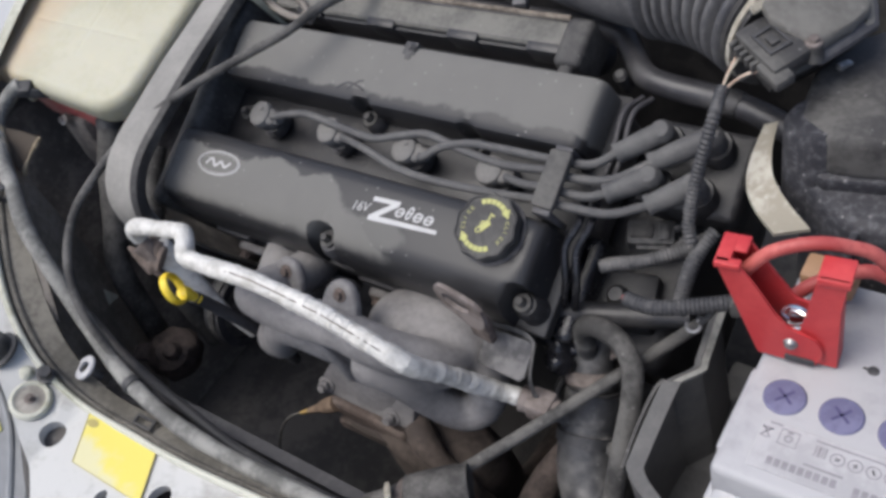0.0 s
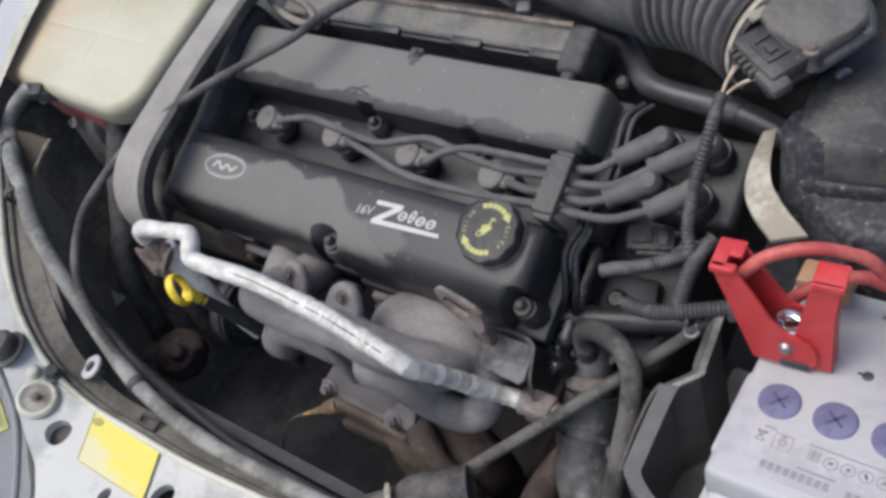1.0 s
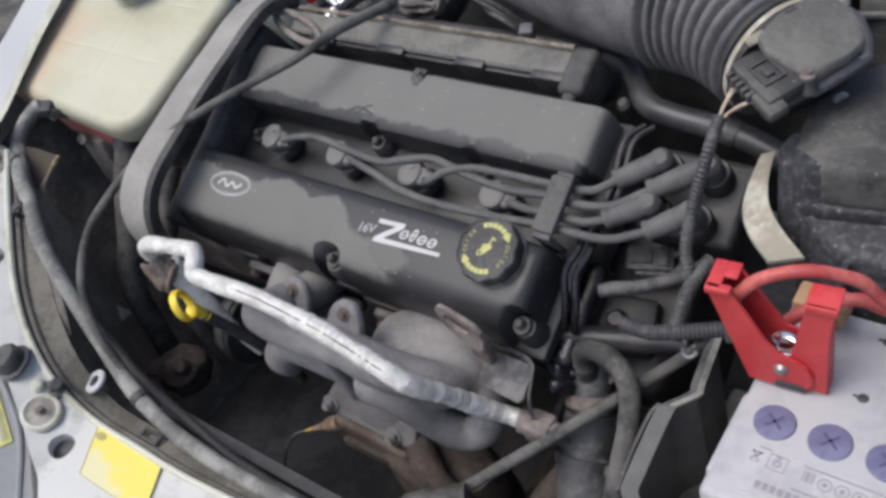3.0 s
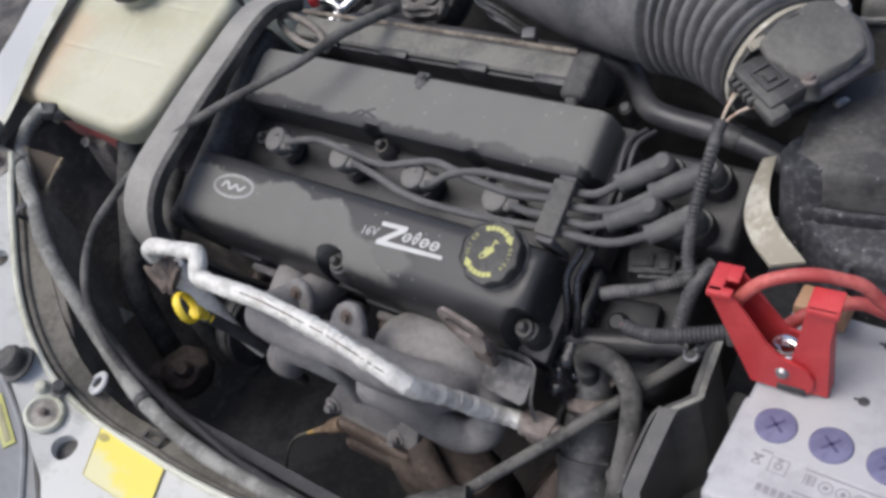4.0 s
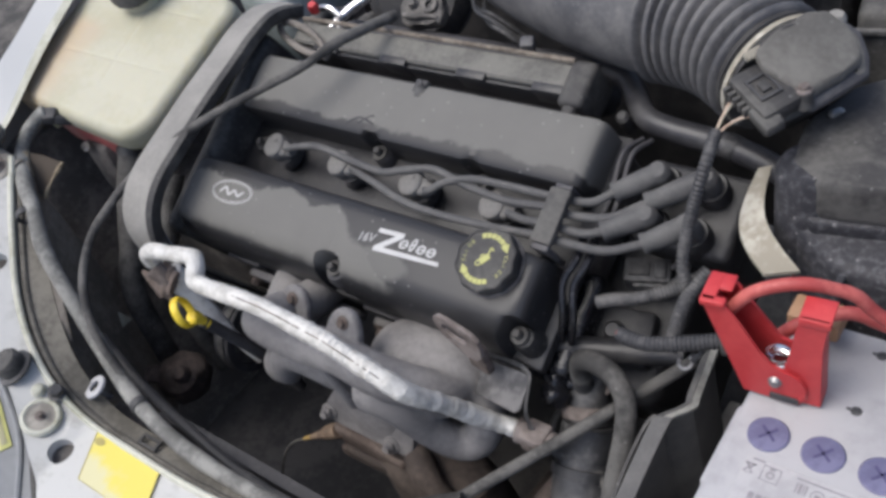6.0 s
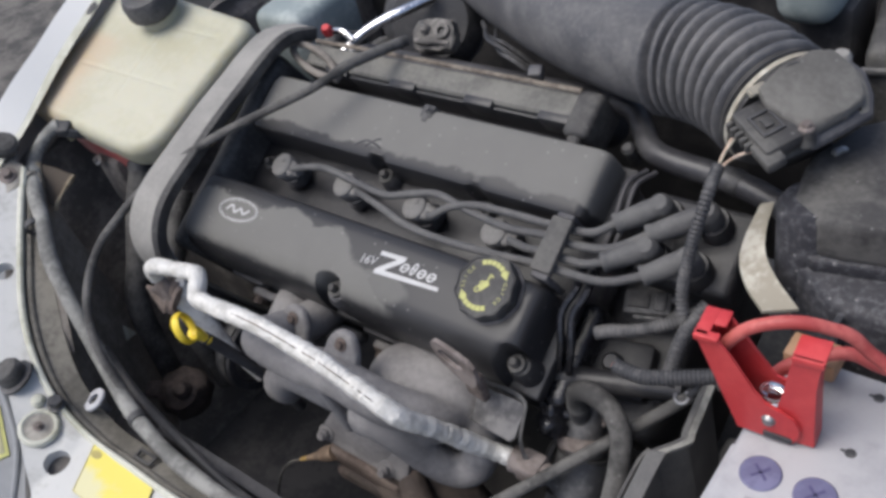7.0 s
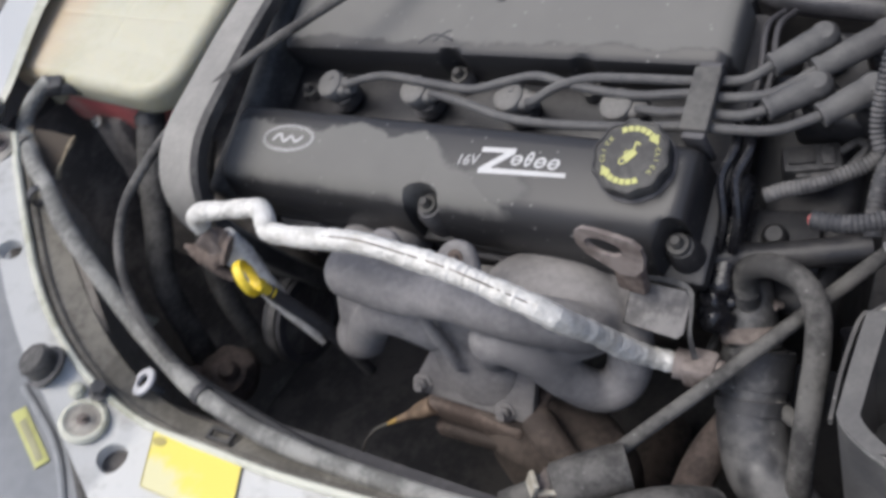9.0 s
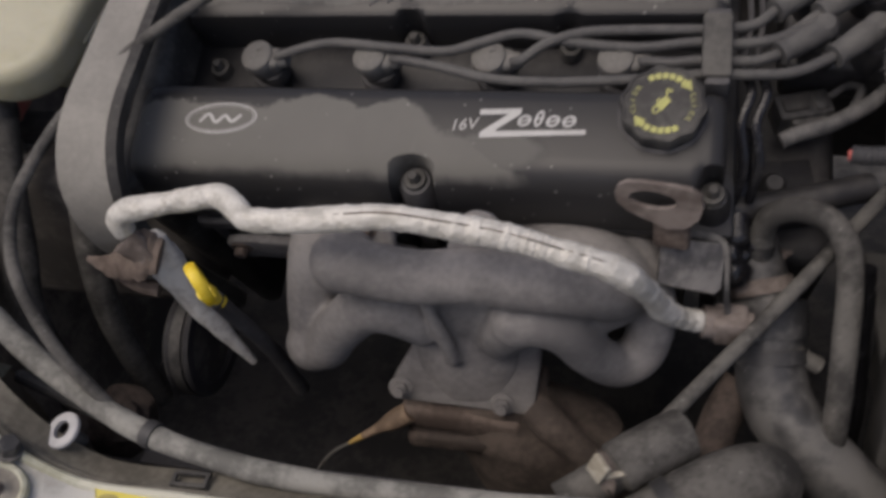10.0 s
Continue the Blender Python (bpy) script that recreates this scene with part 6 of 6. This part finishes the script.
shell = loft([outline(RND * (1 - math.sin(a)), -0.026 + RND * (1 - math.cos(a))) for a in sweep] + [outline(RND * (1 - math.cos(a)), 0.014 - RND * (1 - math.sin(a))) for a in sweep])
part("body", shell, "tank", tank, "yellowed translucent shell", 60)
# the moulded top with its shallow creases
sheet = bmesh.new()
NX, NY = 110, 96
grid = []
for i in range(NX + 1):
    row = []
    for j in range(NY + 1):
        x, y = -0.093 + 0.186 * i / NX, -0.080 + 0.144 * j / NY
        rim = min(1.0, min(i, NX - i, j, NY - j) / 12)
        groove = max(math.exp(-((y + 0.038 - 0.08 * x) / 0.0022) ** 2), math.exp(-((x - 0.006 + 0.08 * y) / 0.0022) ** 2), math.exp(-((y - 0.040 - 0.08 * x) / 0.0022) ** 2))
        row.append(sheet.verts.new((x, y, 0.0138 + 0.0011 * rim * rim * (3 - 2 * rim) * (1 - 0.75 * groove))))
    grid.append(row)
for i in range(NX):
    for j in range(NY):
        sheet.faces.new((grid[i][j], grid[i + 1][j], grid[i + 1][j + 1], grid[i][j + 1]))
part("top", sheet, "tank", tank, "creased moulded top", 60)
part("side_seam", tube([(0.1155, -0.060, -0.012), (0.1165, 0.0, -0.018), (0.1165, 0.072, -0.016)], 0.0018, 8), "tank", tank)
part("lower_half", rbox((-0.06, -0.06, -0.09), (0.09, 0.08, -0.015), 0.02, 4), "tank", tank)
base = rbox((-0.082, -0.121, -0.082), (0.050, 0.03, -0.014), 0.018, 5)
for v in base.verts:
    v.co.y += 0.02 * (v.co.x + 0.066)
part("stained_base", base, "coolant", tank, "red coolant in the base")
part("neck", lathe([(0.0005, 0.022), (0.024, 0.022), (0.026, 0.0), (0.0005, 0.0)], 32), "tank", tank, m=pose(-0.018, 0.052, 0.012))
part("cap", lathe([(0.0005, 0.030), (0.016, 0.030), (0.020, 0.026), (0.028, 0.024), (0.032, 0.018), (0.033, 0.0), (0.030, -0.004), (0.0005, -0.004)], 48, 0.012, 16), "rubber", tank, "black screw cap", m=pose(-0.018, 0.052, 0.032))
part("cap_label", lathe([(0.0005, 0.0005), (0.014, 0.0005), (0.014, 0), (0.0005, 0)], 24), "batside", tank, m=pose(-0.018, 0.052, 0.0622))
part("spout", lathe([(0.0005, 0.03), (0.008, 0.03), (0.009, 0.0), (0.0005, 0.0)], 16), "tank", tank, m=Matrix.Translation((-0.058, -0.098, -0.03)) @ pose(0, 0, 0, 75))
hose("reservoir_hose", "grey hose falling from the coolant reservoir", [(-0.366, -0.030, 0.838), (-0.364, -0.046, 0.814), (-0.358, -0.075, 0.78), (-0.350, -0.110, 0.73), (-0.344, -0.142, 0.68), (-0.335, -0.155, 0.58)], 0.0145, clampat=[((-0.365, -0.042, 0.820), (-0.362, -0.055, 0.802))])
hose("reservoir_hose", "black hose behind the belt cover", [(-0.298, -0.040, 0.80), (-0.292, -0.07, 0.775), (-0.288, -0.10, 0.73), (-0.285, -0.12, 0.66), (-0.28, -0.12, 0.55)], 0.012, "dusthose", clampat=[((-0.2895, -0.088, 0.748), (-0.288, -0.10, 0.730))])
bits = thing("torn_bracket", "brown torn bracket with pale broken edges", "bracket", Matrix(((0.792, -0.253, 0.556, -0.421), (0.557, 0.671, -0.489, -0.122), (-0.249, 0.697, 0.672, 0.836), (0, 0, 0, 1))))
part("sheet", prism([(-0.020, 0.024), (0.000, 0.020), (0.022, 0.012), (0.012, -0.008), (0.004, -0.026), (-0.004, -0.024), (-0.012, 0.000)], 0.003, 0.0008, 1), plain("brown_sheet", (0.085, 0.068, 0.052), 0.85), bits)
part("edge", tube([(-0.021, 0.024, 0.003), (-0.016, 0.010, 0.004), (-0.010, -0.004, 0.004)], lambda q, u: 0.0048 - 0.0036 * u, 8, jitter=0.15), "tanedge", bits, "pale broken edge")
part("edge", tube([(0.023, 0.012, 0.003), (0.014, -0.004, 0.004), (0.006, -0.020, 0.004), (0.004, -0.030, 0.003)], lambda q, u: 0.0022 + 0.0008 * math.sin(u * 9), 8, jitter=0.15), "tanedge", bits, "pale broken edge")
chip = thing("plastic_flag", "small pale torn plastic flag low in the bay", "scrap", between((-0.41, -0.160, 0.625), (0.40, -0.43, 1.30), 200))
part("sheet", prism([(-0.012, 0.020), (0.008, 0.016), (0.012, -0.010), (0.002, -0.024), (-0.008, -0.006)], 0.002, 0.0006, 1), "cream", chip)
mountb = thing("engine_mount", "grimy engine mount below the reservoir", "mount", pose(-0.37, -0.02, 0.60))
part("arm", rbox((-0.10, -0.03, 0.0), (0.14, 0.08, 0.16), 0.02, 3), "grime", mountb)
part("bolt", hex_bolt(0.009, 0.012, 0.014), "steel", mountb, m=pose(-0.02, 0.0, 0.16))
part("glint", hex_bolt(0.0042, 0.004, 0.0062), "steel", mountb, "bright nut", m=Matrix.Translation((-0.056, -0.040, 0.226)) @ pose(0, 0, 0, 50))
part("pillar", rbox((-0.08, -0.036, 0.15), (-0.03, 0.004, 0.224), 0.01), "grime", mountb)

# ---- air intake ----
intake = thing("intake_duct", "smooth dusty black intake duct with ribbed bellows", "air duct")
AX = [(-0.12, 0.352, 0.905), (-0.02, 0.284, 0.918), (0.08, 0.226, 0.928), (0.160, 0.190, 0.933), (0.226, 0.172, 0.936)]
part("duct", tube(AX, lambda s, u: 0.047 - 0.002 * u, 36, 8), "ductdust", intake, "smooth dusty duct")
part("lug", rbox((-0.007, -0.007, -0.010), (0.007, 0.006, 0.005), 0.003), "ductdust", intake, m=pose(0.094, 0.150, 0.913, 20, 0, 20))
BEL = [(0.224, 0.173, 0.936), (0.250, 0.168, 0.939), (0.278, 0.158, 0.942), (0.303, 0.145, 0.943), (0.323, 0.1315, 0.942), (0.336, 0.1225, 0.941)]
part("bellows", tube(BEL, lambda s, u: 0.0502 - 0.0105 * (0.5 - 0.5 * math.cos(2 * math.pi * s / 0.0142)) ** 2, 40, 6, step=0.0011), "ductdust", intake, "ribbed rubber bellows", 80)
part("cuff", tube([(0.326, 0.1293, 0.942), (0.3425, 0.1184, 0.9397)], 0.0458, 40, 4), "dustblack", intake, "smooth cuff")
part("band", tube([(0.3350, 0.1232, 0.9409), (0.3385, 0.1210, 0.9404)], 0.0470, 48, 2), "band", intake, "dull clamp band")
part("band_screw", rbox((-0.0065, -0.0035, -0.003), (0.0065, 0.0035, 0.003), 0.0012), "band", intake, "clamp screw", m=Matrix.Translation((0.3330, 0.0890, 0.9785)) @ pose(0, 0, 0, 40, 0, 58))

def tilted(b, z0):
    """Lay a flat plate at height z0, rising towards the bellows."""
    for v in b.verts:
        v.co.z += z0 + 0.42 * ((v.co.y - 0.12) * 0.518 - (v.co.x - 0.385) * 0.844)
    return b


maf = thing("air_mass_sensor", "black air mass sensor with a flat dusty top", "air sensor")
part("tube", tube([(0.326, 0.132, 0.940), (0.342, 0.118, 0.928), (0.358, 0.106, 0.912)], lambda s, u: 0.037 - 0.012 * u, 36, 4), "dustblack", maf)
part("plate", tilted(prism([(0.334, 0.087), (0.341, 0.110), (0.352, 0.136), (0.3650, 0.1450), (0.382, 0.1389), (0.3906, 0.1305), (0.3974, 0.1187), (0.3906, 0.1019), (0.3785, 0.0772), (0.3667, 0.0729), (0.3537, 0.0771), (0.3433, 0.0789)], 0.009, 0.003), 0.963), "platedust", maf, "flat dusty top")
part("step", tilted(prism([(0.3690, 0.150), (0.386, 0.146), (0.396, 0.133), (0.4015, 0.118), (0.396, 0.110), (0.388, 0.126), (0.378, 0.138)], 0.008, 0.003), 0.954), "platedust", maf, "lower rounded step")
part("rim", tilted(prism([(0.340, 0.083), (0.350, 0.121), (0.362, 0.146), (0.3720, 0.153), (0.387, 0.149), (0.398, 0.134), (0.4035, 0.118), (0.393, 0.098), (0.380, 0.073), (0.366, 0.070)], 0.005, 0.0015), 0.956), "black", maf)
part("lug", lathe([(0.0005, 0.012), (0.006, 0.012), (0.007, 0.0), (0.0005, 0.0)], 20), "dustblack", maf, m=pose(0.3745, 0.0725, 0.954))
part("bolt", hex_bolt(0.0040, 0.004, 0.0055), "rustgrey", maf, m=pose(0.3745, 0.0725, 0.966))
part("lug", lathe([(0.0005, 0.006), (0.0055, 0.006), (0.0075, 0.003), (0.008, -0.012), (0.0005, -0.012)], 20), "timing", maf, "dusty screw boss", m=pose(0.368, 0.153, 0.970))
plugm = Matrix.Translation((0.3490, 0.0700, 0.959)) @ pose(0, 0, 0, 10, 8, -36) @ Matrix.Diagonal((1.02, 0.84, 0.8, 1))
plug = thing("sensor_plug", "square black plug on the air mass sensor", "plug", plugm)
part("body", join(rbox((-0.024, -0.017, -0.006), (0.022, 0.018, 0.010), 0.003), rbox((0.006, -0.022, -0.006), (0.030, -0.004, 0.006), 0.003), *[rbox((-0.022 + 0.006 * k, -0.024, -0.006), (-0.019 + 0.006 * k, -0.015, 0.004), 0.001) for k in range(5)]), "dustblack", plug)
part("frame", join(rbox((-0.012, -0.010, 0.010), (0.010, -0.0075, 0.0125), 0.0005), rbox((-0.012, 0.0075, 0.010), (0.010, 0.010, 0.0125), 0.0005), rbox((-0.012, -0.0075, 0.010), (-0.0095, 0.0075, 0.0125), 0.0005), rbox((0.0075, -0.0075, 0.010), (0.010, 0.0075, 0.0125), 0.0005)), "rubber", plug)
part("latch", rbox((-0.005, -0.004, 0.010), (0.004, 0.004, 0.0135), 0.001), "dustblack", plug)

box = thing("air_filter_box", "black plastic air filter box with a ribbed side", "air filter box")
top = [(0.372, 0.052), (0.366, 0.105), (0.385, 0.150), (0.43, 0.19), (0.64, 0.24), (0.66, 0.06), (0.46, 0.045), (0.40, 0.034)]
part("lid", (lambda b: (b.transform(pose(0, 0, 0.885)), b)[1])(prism(top, 0.036, 0.008, 3)), "dustblack", box, "dusty black lid")
part("rim", (lambda b: (b.transform(pose(0, 0, 0.876)), b)[1])(prism([(x + (x - 0.5) * 0.03, y + (y - 0.11) * 0.05) for x, y in top], 0.012, 0.003)), "boxdust", box)
part("base", (lambda b: (b.transform(pose(0, 0, 0.70)), b)[1])(prism([(0.378, 0.040), (0.374, 0.110), (0.44, 0.20), (0.64, 0.24), (0.66, 0.03), (0.50, 0.000), (0.42, 0.004)], 0.178, 0.010, 3)), "boxdust", box, "black ribbed lower half")
for k in range(7):
    part("rib", rbox((0.424 + 0.034 * k, -0.006 + 0.0 * k, 0.72), (0.429 + 0.034 * k, 0.012, 0.872), 0.0015), "boxdust", box)
part("corner", lathe([(0.0005, 0.014), (0.020, 0.014), (0.024, 0.008), (0.025, -0.06), (0.0005, -0.06)], 28), "boxdust", box, "rounded corner post", m=pose(0.386, 0.058, 0.905))
part("clip", rbox((-0.006, -0.003, -0.012), (0.006, 0.003, 0.012), 0.0015), "steel", box, "steel spring clip", m=pose(0.384, 0.110, 0.912, 0, 10, 60))
solo("pale_strap", strip([(0.340, 0.078, 0.884), (0.340, 0.052, 0.876), (0.344, 0.030, 0.869), (0.357, 0.012, 0.864), (0.376, -0.004, 0.861)], [(0.349, 0.082, 0.886), (0.353, 0.058, 0.880), (0.361, 0.038, 0.874), (0.376, 0.022, 0.869), (0.397, 0.008, 0.861)], 0.003, 6), "band", "beige curved strap in front of the air filter box", "strap")
hose("vacuum_hose", "smooth black servo hose behind the engine", [(0.120, 0.196, 0.850), (0.140, 0.194, 0.858), (0.158, 0.190, 0.862), (0.178, 0.181, 0.862), (0.196, 0.160, 0.861), (0.216, 0.138, 0.861), (0.242, 0.130, 0.860), (0.292, 0.126, 0.858), (0.335, 0.118, 0.852), (0.37, 0.108, 0.84)], 0.0110, "servohose", n=18, jitter=0.0, clampat=[((0.300, 0.125, 0.8575), (0.312, 0.123, 0.856))])

# ---- things behind the engine ----
fluid = thing("brake_fluid_reservoir", "pale translucent fluid reservoir at the bulkhead", "reservoir", pose(0.330, 0.318, 0.885))
part("body", rbox((-0.062, -0.052, 0.032), (-0.006, 0.05, 0.085), 0.020, 5), "bluegrey", fluid)
part("base", rbox((-0.050, -0.020, -0.06), (0.000, 0.05, 0.040), 0.008), "rubber", fluid, "black base")
part("cap", lathe([(0.0005, 0.02), (0.020, 0.02), (0.022, 0.0), (0.0005, 0.0)], 28), "rubber", fluid, m=pose(-0.034, 0.0, 0.084))
relay = thing("relay_box", "black relay box behind the air filter", "relay box", pose(0.42, 0.30, 0.88, 0, 0, 10))
part("body", rbox((-0.07, -0.06, -0.06), (0.2, 0.1, 0.05), 0.008, 3), "dustblack", relay)
part("edge", rbox((-0.072, -0.064, 0.030), (0.2, -0.058, 0.036), 0.002), "alloy", relay)
bottle = thing("washer_bottle", "pale blue-grey plastic bottle behind the reservoir", "bottle", pose(-0.315, 0.225, 0.86))
part("body", rbox((-0.04, -0.05, -0.06), (0.045, 0.06, 0.045), 0.016, 4), "bluegrey", bottle)
part("neck", lathe([(0.0005, 0.03), (0.014, 0.03), (0.016, 0.0), (0.0005, 0.0)], 20), "bluegrey", bottle, m=pose(0, 0.02, 0.04))
redv = thing("red_valve", "small red plastic valve with a steel stem", "valve", pose(-0.205, 0.168, 0.90, 20, 0, 20))
part("knob", lathe([(0.0005, 0.012), (0.0045, 0.012), (0.0062, 0.008), (0.0062, 0.0), (0.0005, 0.0)], 18), "red", redv)
part("stem", tube([(0.008, 0.0, 0.004), (0.022, -0.004, 0.006), (0.034, -0.012, 0.0)], 0.004, 10), "chrome", redv)
part("stem", tube([(0.030, -0.010, 0.0), (0.034, -0.030, -0.008), (0.040, -0.05, -0.02)], 0.0032, 10), "steel", redv)
hang = thing("hanger_loop", "dull tan metal loop over the end of the inlet rail", "bracket", ENGINE @ pose(-0.1735, 0.1235, -0.001, 0, 0, -17))
part("loop", tube([(0.041 * math.cos(2 * math.pi * k / 24), 0.0105 * math.sin(2 * math.pi * k / 24), 0) for k in range(25)], 0.0040, 12, 3), "tanloop", hang)
part("root", rbox((0.030, -0.006, -0.008), (0.046, 0.006, 0.0), 0.002), "tanloop", hang)
servo = thing("vacuum_servo", "black servo drum at the bulkhead", "servo", Matrix.Translation((-0.140, 0.275, 0.865)) @ pose(0, 0, 0, 62, 0, 30))
part("drum", lathe([(0.0005, 0.03), (0.045, 0.03), (0.058, 0.018), (0.062, 0.0), (0.058, -0.03), (0.0005, -0.03)], 40), "rubber", servo)
part("rim", lathe([(0.0605, 0.004), (0.0635, 0.004), (0.0635, -0.002), (0.0605, -0.002), (0.0605, 0.004)], 40), "black", servo, "rolled rim")
solo("brake_pipe", tube([(-0.186, 0.150, 0.868), (-0.184, 0.164, 0.882), (-0.172, 0.188, 0.893), (-0.157, 0.205, 0.900), (-0.140, 0.222, 0.905), (-0.12, 0.262, 0.905)], 0.0062, 14, 6), "chrome", "bright curved steel pipe behind the inlet rail", "pipe")
alt2 = thing("throttle_body", "dust-covered alloy throttle body behind the inlet rail", "throttle body", Matrix.Translation((-0.080, 0.214, 0.884)) @ pose(0, 0, 0, 40, 0, 14) @ Matrix.Scale(0.66, 4))
cast = prism([(-0.034, -0.024), (-0.016, -0.030), (0.014, -0.022), (0.034, -0.026), (0.042, -0.004), (0.030, 0.010), (0.032, 0.026), (-0.004, 0.030), (-0.012, 0.022), (-0.034, 0.026), (-0.042, 0.004)], 0.026, 0.005, 3)
part("casting", cast, "dustalloy", alt2)
part("eye", lathe([(0.007, 0.034), (0.013, 0.034), (0.015, 0.022), (0.007, 0.022), (0.007, 0.034)], 20), "dustalloy", alt2, m=pose(0.016, 0.004, 0))
# Near-black disc paints the shaded depth of the bore.
part("bore", lathe([(0.0005, 0.0275), (0.0068, 0.0275), (0.0068, 0.022), (0.0005, 0.022)], 16), "oilshade", alt2, m=pose(0.016, 0.004, 0))
part("boss", lathe([(0.0005, 0.036), (0.005, 0.036), (0.009, 0.030), (0.010, 0.022), (0.0005, 0.022)], 14), "dustalloy", alt2, m=pose(-0.016, 0.008, 0))
part("arm", tube([(-0.030, -0.012, 0.030), (-0.012, -0.016, 0.034), (0.010, -0.014, 0.030), (0.030, -0.016, 0.026)], 0.0045, 10), "dustalloy", alt2)
part("lever", rbox((-0.005, -0.022, 0.026), (0.004, 0.002, 0.031), 0.0015), "alloy", alt2, m=pose(-0.024, 0.018, 0, 0, 0, 30))
for k, (a, b, c) in enumerate((((-0.03, 0.235, 0.895), (0.0, 0.20, 0.905), (0.03, 0.188, 0.903)), ((-0.02, 0.24, 0.89), (0.015, 0.195, 0.898), (0.045, 0.182, 0.896)), ((-0.045, 0.25, 0.89), (-0.008, 0.212, 0.90), (0.022, 0.20, 0.902)))):
    solo("thin_pipe", tube([a, b, c, (c[0] + 0.03, c[1] + 0.01, c[2] - 0.03)], 0.0024, 8), "alloy", "thin metal pipe behind the inlet rail", "pipe", group="pipes behind the inlet rail")
for k, (a, b, c) in enumerate((((-0.25, 0.25, 0.84), (-0.235, 0.19, 0.87), (-0.205, 0.14, 0.86)), ((-0.19, 0.27, 0.83), (-0.18, 0.21, 0.86), (-0.16, 0.155, 0.85)))):
    solo("rear_hose", tube([a, b, c], 0.010, 12), "dusthose", "dusty black hose behind the engine", "hose", group="hoses behind the engine")
